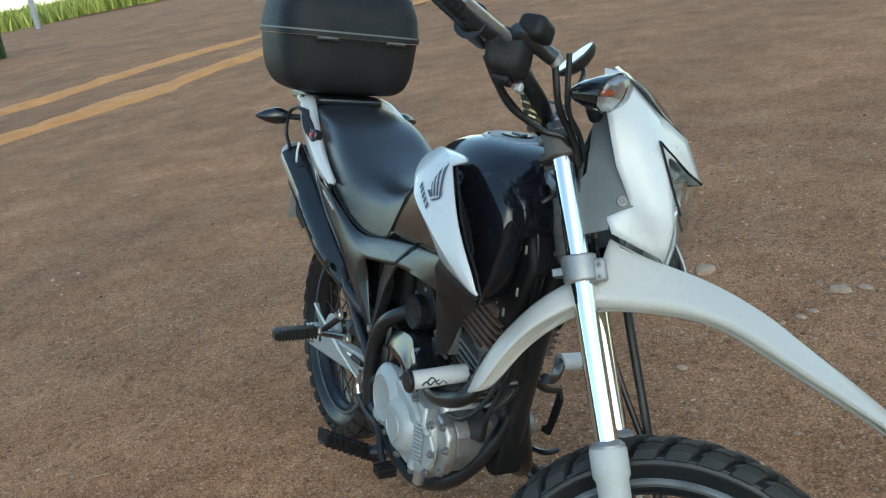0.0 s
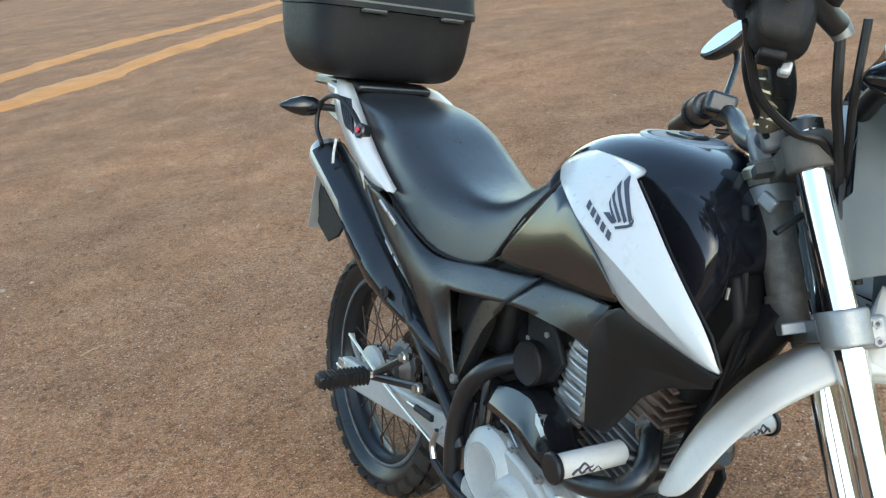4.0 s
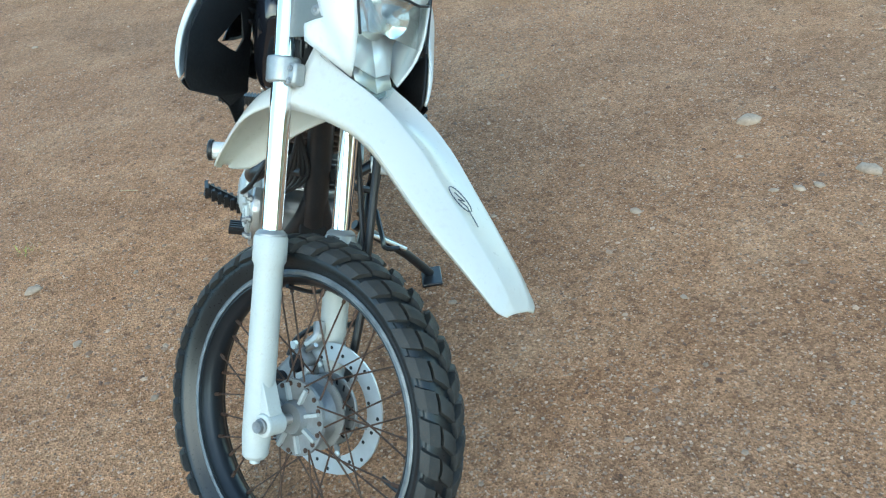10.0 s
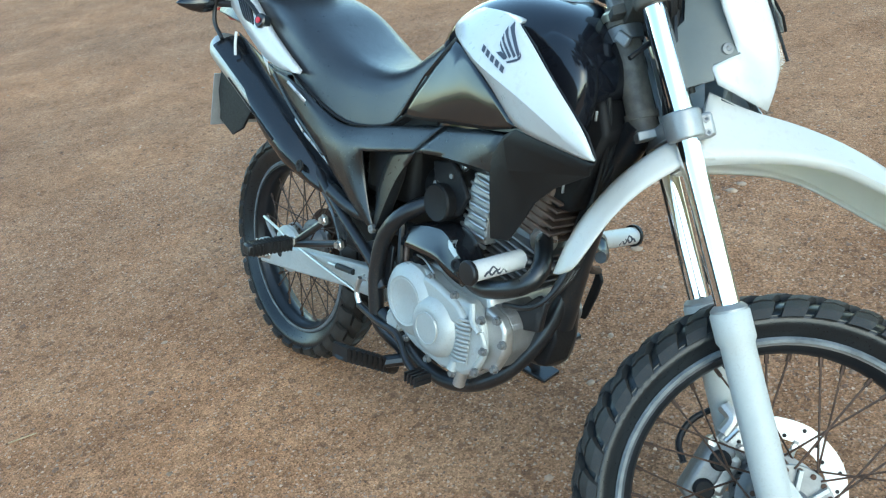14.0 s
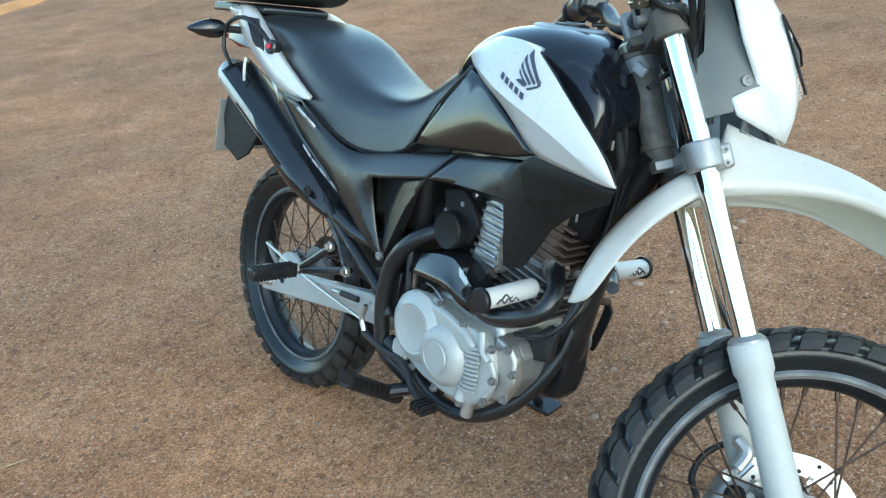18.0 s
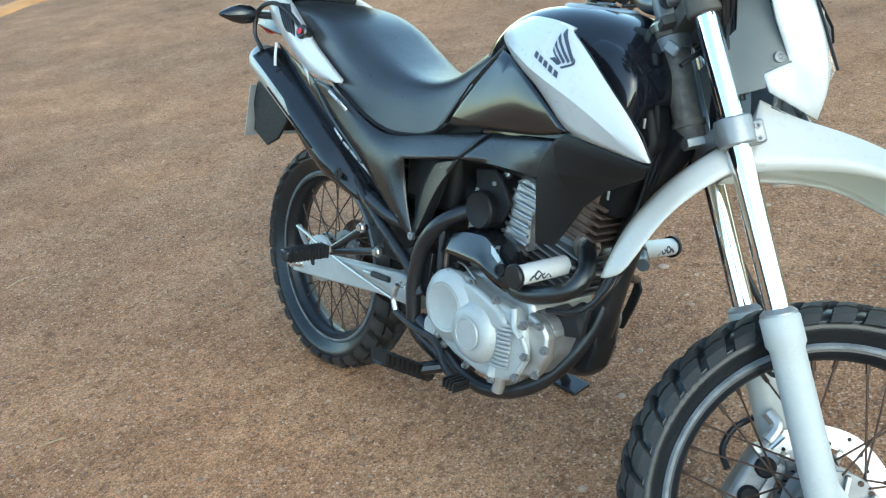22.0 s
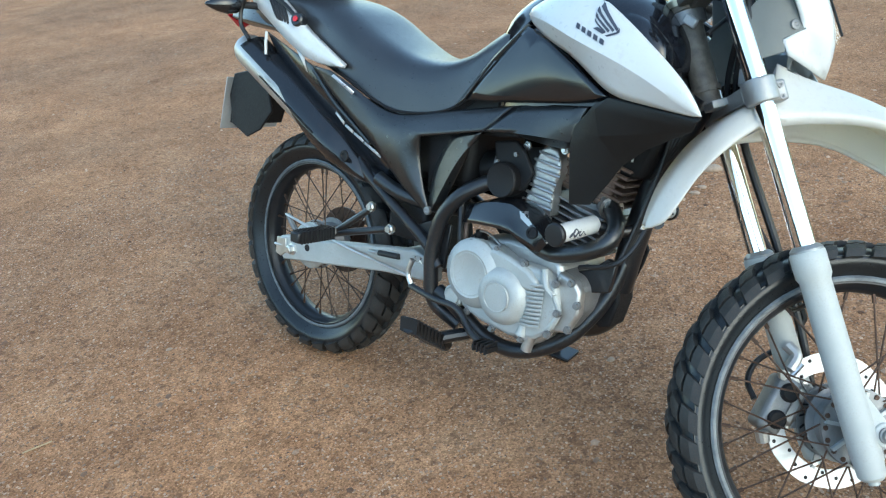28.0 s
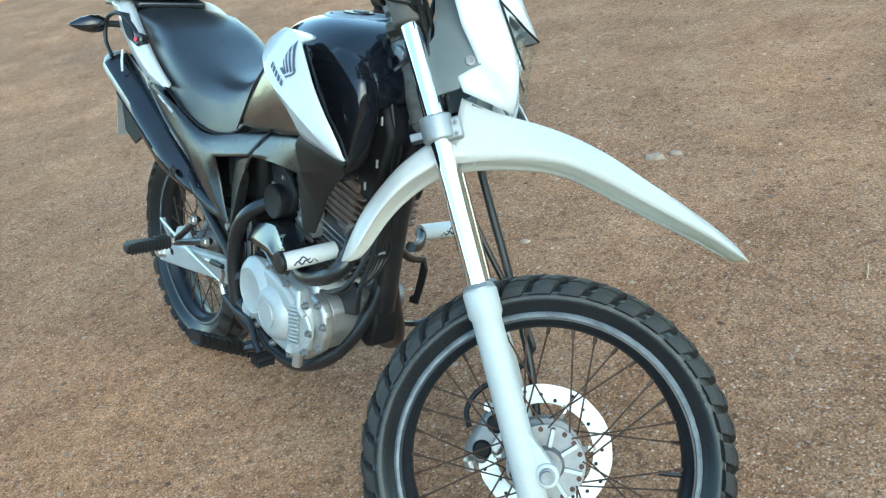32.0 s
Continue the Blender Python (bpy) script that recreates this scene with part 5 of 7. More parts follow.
# lower reflector: two flat plates that slope up towards the back, on a chin strip
for sgn in (-1, 1):
    part("reflector_plate", facets({"a": (1.146, 0.0, 0.872), "b": (1.132, sgn * 0.047, 0.880), "c": (1.082, sgn * 0.070, 0.936), "d": (1.094, 0.0, 0.932)}, ["a b c d"]), M_SKY_WHITE, hl, solid=0.002)
    part("reflector_lip", facets({"a": (1.164, 0.0, 0.853), "b": (1.150, sgn * 0.046, 0.862), "c": (1.132, sgn * 0.048, 0.8795), "d": (1.146, 0.0, 0.8715)}, ["a b c d"]), M_ALU, hl, solid=0.002)
# upper reflector: two halves a little behind the glass
for sgn in (-1, 1):
    pts_ = {k: (F[k][0] - 0.020, sgn * abs(F[k][1]) * 0.97, F[k][2] - 0.002) for k in ("b", "b1", "c", "m")}
    pts_["o"] = (1.118, 0.0, 0.938)
    part("reflector_half", facets(pts_, ["o m c", "o c b1", "o b1 b"]), M_BOWL, hl, solid=0.002, sharp=5)
gl = part("headlight_glass", facets({k: (x - 0.003, y * 0.985, z) for k, (x, y, z) in full.items()}, ["b b1 c m e d1 d", "b d d1r er mr cr b1r"]), M_GLASS, hl, "clear headlight glass", solid=0.003, sharp=50)
gl.visible_shadow = False
part("reflector_bowl", lathe((1.138, 0, 0.965), (1, 0, 0), [(-0.012, 0.006), (-0.008, 0.016), (0.002, 0.026)], 28), M_BOWL, hl)
part("lamp_bulb", lathe((1.126, 0, 0.965), (1, 0, 0), [(0, 0.006), (0.014, 0.006), (0.018, 0)], 12), M_LABEL, hl)
rim_pts = [F[k] for k in ("b", "b1", "c", "m")]
bm = bmesh.new()
add_tube(bm, rim_pts, 0.0022, 6, False)
add_tube(bm, [(x, -y, z) for x, y, z in rim_pts], 0.0022, 6, False)
part("headlight_seal", bm, M_MATT, hl, "black rubber edge")
part("lamp_chin", loft([[(x, y * w, z) for y, z in ((-1, z0), (0, z0 - 0.012), (1, z0), (0, z0 - 0.03))] for x, w, z0 in ((1.08, 0.07, 0.868), (1.13, 0.056, 0.858), (1.158, 0.03, 0.850))]), M_GREY, hl, "grey plastic below the headlight")
at_front("instrument", box((1.030, 0.01, 1.060), (0.045, 0.13, 0.060), Matrix.Rotation(radians(-35), 3, "Y")), M_MATT, "black instrument housing", bevel=0.012)

# ---- handlebar and controls, in the steered frame ----
bar = at_front("handlebar", tube([(0.790, -0.41, 1.088), (0.815, -0.31, 1.090), (0.850, -0.24, 1.082), (0.893, -0.13, 1.050), (0.905, -0.06, 1.030), (0.905, 0.06, 1.028), (0.884, 0.13, 1.050), (0.866, 0.19, 1.090), (0.842, 0.25, 1.110), (0.815, 0.31, 1.112), (0.790, 0.41, 1.108)], 0.0140, 14), M_SATIN, "black bent handlebar")
for s in (-1, 1):
    d = Vector((-0.20, s * 0.975, 0.0)).normalized()
    p = Vector((0.815, s * 0.285, 1.091 if s < 0 else 1.112))
    grip = part("grip", lathe(p, d, [(0, 0.0), (0, 0.026), (0.004, 0.027), (0.006, 0.018), (0.012, 0.0165)] + [(0.016 + 0.008 * k, 0.0172 if k % 2 else 0.0160) for k in range(13)] + [(0.124, 0.019), (0.130, 0.018), (0.130, 0)], 20), M_CABLE, bar, "black ribbed rubber grip")
    sw = part("switch_housing", lathe(p - d * 0.050, d, [(0, 0.0), (0.0, 0.017), (0.004, 0.022), (0.040, 0.023), (0.046, 0.020), (0.046, 0)], 18), M_SATIN, bar, "black switch housing")
    part("bar_clamp", box((0.908, s * 0.045, 1.020), (0.036, 0.026, 0.052), Matrix.Rotation(radians(-26), 3, "Y")), M_ALU_D, bar, "grey handlebar clamp", bevel=0.006)
    part("lever", tube([p - d * 0.055 + Vector((0.028, 0, -0.004)), p + Vector((0.055, 0, -0.008)), p + d * 0.06 + Vector((0.060, 0, -0.012)), p + d * 0.125 + Vector((0.055, 0, -0.012))], (0.007, 0.005), 10), M_ALU if s < 0 else M_SATIN, bar, "grey metal lever" if s < 0 else "black lever")
    part("lever_perch", box(p - d * 0.065 + Vector((0.014, 0, 0)), (0.045, 0.034, 0.034), Matrix.Rotation(radians(12 * s), 3, "Z")), M_SATIN, bar, bevel=0.006)
mc = part("brake_reservoir", box((0.893, -0.235, 1.114), (0.044, 0.052, 0.038), Matrix.Rotation(radians(-10), 3, "Z")), M_MATT, bar, "black brake fluid reservoir", bevel=0.012, segs=3)
part("master_cylinder", tube([(0.872, -0.265, 1.098), (0.900, -0.225, 1.096), (0.922, -0.205, 1.090)], 0.012, 14), M_SATIN, bar, "black brake cylinder")
part("hose_joint", lathe((0.924, -0.203, 1.090), (0.5, 0.3, -0.5), [(-0.010, 0.0), (-0.010, 0.011), (0.010, 0.011), (0.010, 0.0)], 12), M_ALU_D, bar)
blk = loft([[(x + 0.004 * (z < 1.05), y, z) for x, y in ((0.836 + i_, -0.272 + i_), (0.890 - i_, -0.262 + i_), (0.900 - i_, -0.230), (0.892 - i_, -0.200 - i_), (0.842 + i_, -0.198 - i_), (0.832 + i_, -0.235))] for z, i_ in ((1.036, 0.014), (1.048, 0.003), (1.075, 0.0), (1.104, 0.004))])
part("switch_block", blk, M_MATT, bar, "black right-hand switch block", bevel=0.009, segs=3)
part("switch_recess", box((0.868, -0.236, 1.033), (0.026, 0.030, 0.010)), M_MATT, bar, bevel=0.003)
part("light_switch", box((0.886, -0.205, 1.036), (0.012, 0.016, 0.014)), M_LABEL, bar, "worn pale switch button", bevel=0.003)
part("cable_stop", lathe((0.858, -0.180, 1.060), (0.3, 0.5, -0.6), [(0, 0.006), (0.02, 0.006), (0.022, 0.004)], 10), M_BRASS, bar, "small brassy cable end")
# left mirror: a pointed oval shell that faces back, with its glass
m_long = Vector((0.575, 0.0, 0.818)).normalized()
m_view = Vector((-0.015, 0.937, 0.348))
m_out = m_long.cross(m_view).normalized()
m_out = (m_out if m_out.x < 0 else -m_out) * 0.93 - m_view * 0.37
m_out = (m_out - m_long * m_out.dot(m_long)).normalized()
m_wide = m_out.cross(m_long)
m_mid = Vector((0.8186, 0.34, 1.264))


def mirror_oval(deep, size):
    return [m_mid - m_out * deep + m_long * (0.050 * size * math.copysign(abs(math.cos(a)) ** 1.15, math.cos(a))) + m_wide * (0.031 * size * math.sin(a)) for a in (2 * math.pi * k / 32 for k in range(32))]


mirror_ob = at_front("mirror", loft([mirror_oval(0.003, 0.90), mirror_oval(0.0, 0.97), mirror_oval(0.003, 1.02), mirror_oval(0.012, 0.96), mirror_oval(0.022, 0.76), mirror_oval(0.029, 0.42), mirror_oval(0.031, 0.08)]), M_SATIN, "black oval mirror on a thin stalk")
part("mirror_glass", loft([mirror_oval(-0.0006, 0.94), mirror_oval(0.001, 0.94)]), M_REFLECT, mirror_ob, "mirror glass")
part("mirror_stalk", tube([(0.847, 0.258, 1.100), (0.848, 0.280, 1.147), (0.850, 0.330, 1.213), (0.846, 0.347, 1.240), m_mid - m_out * 0.026], 0.0055, 10), M_SATIN, mirror_ob)
part("stalk_boot", lathe((0.847, 0.256, 1.098), (0.02, 0.45, 0.88), [(0, 0.0), (0, 0.014), (0.006, 0.016), (0.014, 0.016), (0.020, 0.011), (0.045, 0.008)], 16), M_SATIN, mirror_ob)

# cables and hoses
CABLES = [
    ("brake_hose", [(0.926, -0.203, 1.085), (0.945, -0.172, 1.03), (0.968, -0.118, 1.000), (0.990, -0.070, 0.955), (1.02, 0.03, 0.86), (1.06, 0.075, 0.80)], 0.0055),
    ("throttle_cable", [(0.836, -0.245, 1.060), (0.852, -0.210, 1.035), (0.875, -0.170, 1.012), (0.920, -0.125, 1.000), (0.958, -0.110, 0.998), (0.988, -0.066, 0.950), (1.030, -0.050, 0.860)], 0.0050),
    ("throttle_cable", [(0.842, -0.240, 1.055), (0.846, -0.195, 1.045), (0.858, -0.155, 1.030), (0.885, -0.085, 1.015), (0.93, 0.0, 0.99)], 0.0042),
    ("clutch_cable", [(0.850, 0.23, 1.075), (0.91, 0.15, 1.06), (0.97, 0.06, 1.02), (0.99, -0.03, 0.97), (0.94, -0.06, 0.90)], 0.0042),
    ("control_hose", [(0.945, -0.215, 1.100), (0.960, -0.178, 1.03), (0.978, -0.116, 1.005), (0.998, -0.062, 0.955), (1.03, 0.02, 0.86), (1.06, 0.06, 0.80)], 0.0045),
    ("visor_cable", [(1.000, -0.055, 1.12), (0.985, -0.075, 1.02), (0.995, -0.085, 0.94), (1.03, -0.07, 0.87)], 0.0048),
    ("visor_cable", [(1.010, -0.045, 1.12), (0.995, -0.065, 1.02), (1.005, -0.078, 0.94), (1.04, -0.06, 0.87)], 0.0048),
]
for name, pts, r in CABLES:
    at_front(name, tube(pts, r, 8), M_CABLE, "black cable")
spiral = at_front("wire_wrap", bmesh.new(), M_MATT, "wire loom with spiral wrap")
bm = bmesh.new()
add_tube(bm, [(0.858, -0.145, 1.095), (0.868, -0.124, 1.072), (0.884, -0.100, 1.035), (0.896, -0.080, 1.008)], 0.0125, 12)
core = smooth_path([(0.858, -0.145, 1.095), (0.868, -0.124, 1.072), (0.884, -0.100, 1.035), (0.896, -0.080, 1.008)], 30)
spiral.data.materials.clear()
spiral.data.materials.append(M_BROWN)
bm.to_mesh(spiral.data)
bm.free()
# Golden highlights on the wrap's ridges are put into the thread's brass colour.
part("wrap_thread", tube([p + Vector((0.0138 * math.cos(k * 0.75), 0.0138 * math.sin(k * 0.75), 0)) for k, p in enumerate(core)], 0.0024, 6, False), M_BRASS, spiral, "spiral thread, golden highlights in its brassy colour")
at_front("caliper_hose", tube([(1.06, 0.080, 0.80), (1.11, 0.112, 0.69), (1.251, 0.105, 0.509), (1.265, 0.110, 0.469), (1.242, 0.110, 0.428), (1.190, 0.100, 0.387), (1.172, 0.085, 0.348), (1.183, 0.070, 0.319)], 0.0055, 8), M_CABLE, "black brake hose to the caliper")
at_front("speedometer_cable", tube([(1.075, 0.115, 0.850), (1.113, 0.120, 0.764), (1.193, 0.112, 0.608), (1.262, 0.108, 0.465), (1.305, 0.102, 0.345), (1.318, 0.100, 0.315)], 0.0078, 10), M_CABLE, "black speedometer cable beside the fork")
at_front("hose_clip", tube([(1.20, -0.045, 0.50), (1.205, 0.03, 0.485), (1.20, 0.085, 0.500)], 0.0040, 8), M_CABLE)

# wires and lock cable behind the seat
lock = on_bike("lock_cable", tube([(-0.18, -0.168, 0.84), (-0.215, -0.170, 0.88), (-0.205, -0.165, 0.935), (-0.14, -0.158, 0.955), (-0.07, -0.152, 0.935), (-0.012, -0.150, 0.900)], 0.0055, 8), M_CABLE, "looped black lock cable")
part("lock_head", lathe((-0.008, -0.138, 0.893), (0.2, -1, 0.25), [(0, 0.0), (0, 0.016), (0.020, 0.017), (0.024, 0.014), (0.024, 0)], 20), M_SATIN, lock)
part("lock_button", lathe((-0.003, -0.162, 0.899), (0.2, -1, 0.25), [(0, 0.007), (0.002, 0.007), (0.003, 0)], 12), M_RED, lock, "red button")
for k in range(5):
    part("cable_coil", tube([(-0.13 + 0.012 * k, -0.150, 0.955), (-0.105 + 0.014 * k, -0.155, 0.93 - 0.006 * k), (-0.085 + 0.012 * k, -0.153, 0.90 - 0.004 * k), (-0.06 + 0.008 * k, -0.146, 0.885)], 0.0042, 6), M_CABLE, lock)
part("cable_tie", tube([(-0.118, -0.160, 0.862), (-0.112, -0.166, 0.835), (-0.108, -0.168, 0.808)], 0.0035, 6), M_WHITE, lock, "white cable tie end")

# ---- top case ----
def case_ring(z, x0, x1, hw, r=0.09):
    out = []
    cx, hx = (x0 + x1) / 2, (x1 - x0) / 2
    for k in range(40):
        a = 2 * math.pi * k / 40
        c, s = math.cos(a), math.sin(a)
        e = 0.46
        out.append((cx + hx * math.copysign(abs(c) ** e, c), hw * math.copysign(abs(s) ** e, s), z))
    return out


rows = [(0.992, -0.38, -0.22, 0.110), (0.998, -0.41, -0.175, 0.150), (1.018, -0.44, -0.150, 0.180), (1.060, -0.47, -0.138, 0.199), (1.12, -0.485, -0.132, 0.206), (1.150, -0.488, -0.128, 0.208)]
case = tagged(new("top_case"), "black plastic motorcycle top case with a seam", "top case")
case.matrix_basis = bike.matrix_basis @ Matrix.Translation((0.008, 0, 0))
part("case_body", loft([case_ring(z, a, b, w) for z, a, b, w in stations(rows, 17)]), M_MATT, case, "black moulded case body", sharp=50)
rows = [(1.152, -0.492, -0.122, 0.213), (1.168, -0.492, -0.122, 0.213), (1.172, -0.490, -0.125, 0.211), (1.22, -0.484, -0.132, 0.206), (1.27, -0.465, -0.150, 0.190), (1.295, -0.43, -0.19, 0.155), (1.302, -0.37, -0.25, 0.10)]
part("case_lid", loft([case_ring(z, a, b, w) for z, a, b, w in rows]), M_MATT, case, "black domed case lid", sharp=40)
part("case_seam", loft([case_ring(z, -0.4935, -0.1205, 0.2145) for z in (1.164, 1.1685)]), M_GREY, case, "thin grey seam line", sharp=40)
for y in (-0.095, 0.105):
    hg = part("hinge", box((-0.121, y, 1.146), (0.010, 0.062, 0.008)), M_SATIN, case, bevel=0.002)
    part("hinge_pin", tube([(-0.115, y - 0.028, 1.149), (-0.115, y + 0.028, 1.149)], 0.0022, 8, False), M_GREY, hg)
rack = on_bike("luggage_rack", slab([(-0.44, 0.962), (-0.43, 0.985), (-0.20, 0.990), (-0.155, 0.982), (-0.16, 0.965)], -0.095, 0.095), M_SATIN, "black luggage rack plate", bevel=0.006)

# ---- engine and exhaust ----
case_line = [(0.530, 0.360), (0.545, 0.440), (0.585, 0.490), (0.660, 0.505), (0.760, 0.500), (0.790, 0.480), (0.802, 0.430), (0.800, 0.370), (0.780, 0.325), (0.740, 0.290), (0.620, 0.304), (0.555, 0.320)]
engine = on_bike("crankcase", slab(case_line, -0.118, 0.050), M_ALU, "dusty cast aluminium engine case", bevel=0.012, segs=3)
cover_line = [(0.548, 0.372), (0.552, 0.425), (0.575, 0.470), (0.610, 0.492), (0.650, 0.488), (0.690, 0.470), (0.760, 0.468), (0.800, 0.445), (0.812, 0.400), (0.800, 0.350), (0.765, 0.322), (0.700, 0.312), (0.620, 0.322), (0.570, 0.340)]
cl = part("clutch_cover", slab(cover_line, -0.148, -0.112), M_SILVER, engine, "silver clutch cover", bevel=0.009, segs=3)
gen_line = [(0.79, 0.345), (0.828, 0.352), (0.850, 0.395), (0.848, 0.440), (0.832, 0.460), (0.795, 0.470), (0.785, 0.40)]
part("front_case", slab([(x - 0.006, z) for x, z in gen_line], -0.112, -0.02), M_ALU_D, engine, "dull grey front of the engine case", bevel=0.006)
part("front_cover", slab(gen_line, -0.134, -0.110), M_ALU, engine, "grey front engine cover", bevel=0.006)
part("clutch_dome", lathe((0.602, -0.140, 0.420), (0, -1, 0), [(0, 0.074), (0.012, 0.073), (0.020, 0.066), (0.026, 0.054), (0.0285, 0.050), (0.0272, 0.047), (0.0275, 0.0)], 44), M_SILVER, cl)
part("filter_dome", lathe((0.682, -0.140, 0.394), (0, -1, 0), [(0, 0.064), (0.016, 0.060), (0.028, 0.050), (0.033, 0.038), (0.032, 0.031), (0.035, 0.029), (0.036, 0.0)], 36), M_SILVER, cl)
part("shaft_boss", lathe((0.551, -0.130, 0.356), (0, -1, 0), [(0, 0.026), (0.020, 0.025), (0.024, 0.020), (0.022, 0.017), (0.026, 0.015), (0.027, 0)], 26), M_SILVER, cl)
for k in range(11):
    z = 0.348 + 0.0085 * k
    part("cover_rib", tube([(0.728 + 0.012 * math.sin(k / 10 * math.pi), -0.150, z), (0.755 + 0.004 * k / 10, -0.157, z + 0.004), (0.777 + 0.004 * k / 10, -0.153, z + 0.007)], 0.0032, 6), M_SILVER, cl)
for c_, r_, d_ in (((0.602, -0.1668, 0.420), 0.044, 0.0012), ((0.682, -0.1755, 0.394), 0.030, 0.0012), ((0.551, -0.1555, 0.356), 0.0165, 0.001)):
    part("ring_groove", lathe(c_, (0, -1, 0), [(0, r_ - 0.0016), (d_, r_ - 0.001), (d_, r_ + 0.001), (0, r_ + 0.0016)], 36), M_SILVER, cl)
part("cover_hump", slab([(0.628, 0.462), (0.648, 0.486), (0.690, 0.478), (0.740, 0.462), (0.768, 0.440), (0.756, 0.420), (0.700, 0.420), (0.650, 0.430)], -0.158, -0.140), M_SILVER, cl, bevel=0.008, segs=3)
part("front_rib", tube([(0.772, -0.146, 0.470), (0.784, -0.152, 0.440), (0.800, -0.150, 0.425)], 0.0065, 8), M_SILVER, cl)
part("front_rib", tube([(0.800, -0.146, 0.425), (0.812, -0.142, 0.390), (0.795, -0.144, 0.355)], 0.006, 8), M_SILVER, cl)
part("vent_nose", tube([(0.736, -0.140, 0.350), (0.732, -0.146, 0.322)], 0.011, 12, False), M_SILVER, cl)
part("case_joint", tube([(x, -0.1135, z) for x, z in cover_line + cover_line[:1]], 0.0022, 6, False), M_ALU_D, engine)
bolts = [(0.553, 0.400), (0.590, 0.486), (0.655, 0.484), (0.725, 0.470), (0.800, 0.448), (0.812, 0.392), (0.795, 0.344), (0.735, 0.316), (0.660, 0.315), (0.590, 0.332), (0.828, 0.455), (0.846, 0.415), (0.832, 0.362)]
for x, z in bolts:
    part("cover_bolt", lathe((x, -0.144 if x < 0.82 else -0.132, z), (0, -1, 0), [(0, 0.0085), (0.005, 0.0085), (0.005, 0.0055), (0.011, 0.0055), (0.011, 0)], 8), M_ALU_D, engine)
part("oil_cap", lathe((0.594, -0.128, 0.476), (0, -0.35, 1), [(0, 0.015), (0.006, 0.015), (0.008, 0.018), (0.020, 0.018), (0.022, 0.014), (0.022, 0.006), (0.034, 0.006), (0.034, 0)], 12), M_MATT, engine, "black oil filler cap")
part("cap_wire", tube([(0.598, -0.138, 0.508), (0.625, -0.142, 0.508), (0.66, -0.145, 0.492)], 0.0022, 6), M_STEEL, engine)
part("drain_column", tube([(0.752, -0.135, 0.335), (0.742, -0.135, 0.292)], 0.012, 12, False), M_ALU, engine)
part("starter_motor", tube([(0.835, -0.03, 0.445), (0.835, 0.05, 0.445)], 0.030, 20, False), M_ALU_D, engine, "grey starter motor")

tilt = Matrix.Rotation(radians(14), 3, "Y")
cyl_dir = Vector((math.sin(radians(14)), 0, math.cos(radians(14))))
base = Vector((0.755, 0, 0.495))
cyl = on_bike("cylinder", lathe(base, cyl_dir, [(0, 0.0), (0, 0.052), (0.11, 0.052), (0.11, 0.0)], 24), M_ALU_D, "finned grey engine cylinder")
for k in range(7):
    part("cooling_fin", box(base + cyl_dir * (0.012 + 0.014 * k), (0.130, 0.140, 0.0045), tilt), M_ALU_D, cyl, bevel=0.0012)
hb = base + cyl_dir * 0.115
head = on_bike("cylinder_head", box(hb + cyl_dir * 0.055, (0.115, 0.130, 0.110), tilt), M_RUST, "dusty rust-tinged cylinder head with fins", bevel=0.008)
for k in range(6):
    part("cooling_fin", box(hb + cyl_dir * (0.010 + 0.015 * k) + Vector((0.012, 0, 0)), (0.140, 0.140, 0.005), tilt), M_RUST, head, bevel=0.0012)
part("rocker_cover", box(hb + cyl_dir * 0.125, (0.11, 0.12, 0.05), tilt), M_SILVER, head, "silver rocker cover", bevel=0.012)
chest = part("cam_chest", slab([(0.672, 0.560), (0.668, 0.590), (0.682, 0.615), (0.674, 0.640), (0.684, 0.665), (0.694, 0.690), (0.712, 0.700), (0.732, 0.694), (0.744, 0.672), (0.744, 0.640), (0.734, 0.622), (0.736, 0.560)], -0.092, -0.060), M_ALU, head, "pale finned cam chest", bevel=0.006, segs=3)
for k, (xa, xb, z) in enumerate(((0.660, 0.738, 0.566), (0.658, 0.736, 0.583), (0.666, 0.734, 0.600), (0.668, 0.736, 0.617), (0.664, 0.742, 0.634), (0.670, 0.748, 0.651), (0.678, 0.748, 0.668), (0.688, 0.742, 0.684))):
    part("chest_fin", tube([(xa, -0.084, z), ((xa + xb) / 2, -0.096, z - 0.003), (xb, -0.094, z - 0.009)], 0.0038, 8), M_ALU, chest)
for k, (x, z) in enumerate(((0.655, 0.690), (0.745, 0.695), (0.700, 0.712))):
    part("head_bolt", lathe((x, -0.080, z), (0, -1, 0), [(0, 0.009), (0.006, 0.009), (0.006, 0.005), (0.012, 0.005), (0.012, 0)], 6), M_STEEL, head)

air = on_bike("intake_valve", lathe((0.626, -0.098, 0.618), (0, -1, 0), [(-0.02, 0.0), (-0.02, 0.034), (0, 0.036), (0.024, 0.037), (0.028, 0.034), (0.026, 0.030), (0.029, 0.0)], 30), M_MATT, "round black intake cap")
part("cap_bracket", slab([(0.585, 0.690), (0.640, 0.700), (0.665, 0.680), (0.690, 0.640), (0.668, 0.600), (0.600, 0.590), (0.595, 0.640)], -0.104, -0.092), M_MATT, air, bevel=0.004)
for x, z in ((0.645, 0.672), (0.600, 0.612), (0.600, 0.650), (0.606, 0.588)):
    part("bracket_bolt", lathe((x, -0.104, z), (0, -1, 0), [(0, 0.005), (0.004, 0.005), (0.004, 0)], 8), M_ALU_D, air)
# Dark filler added so no bright ground shows through below the shield.
on_bike("dark_filler", box((0.655, 0, 0.555), (0.120, 0.150, 0.120)), M_MATT, "dark filler block behind the exhaust shield", bevel=0.012)
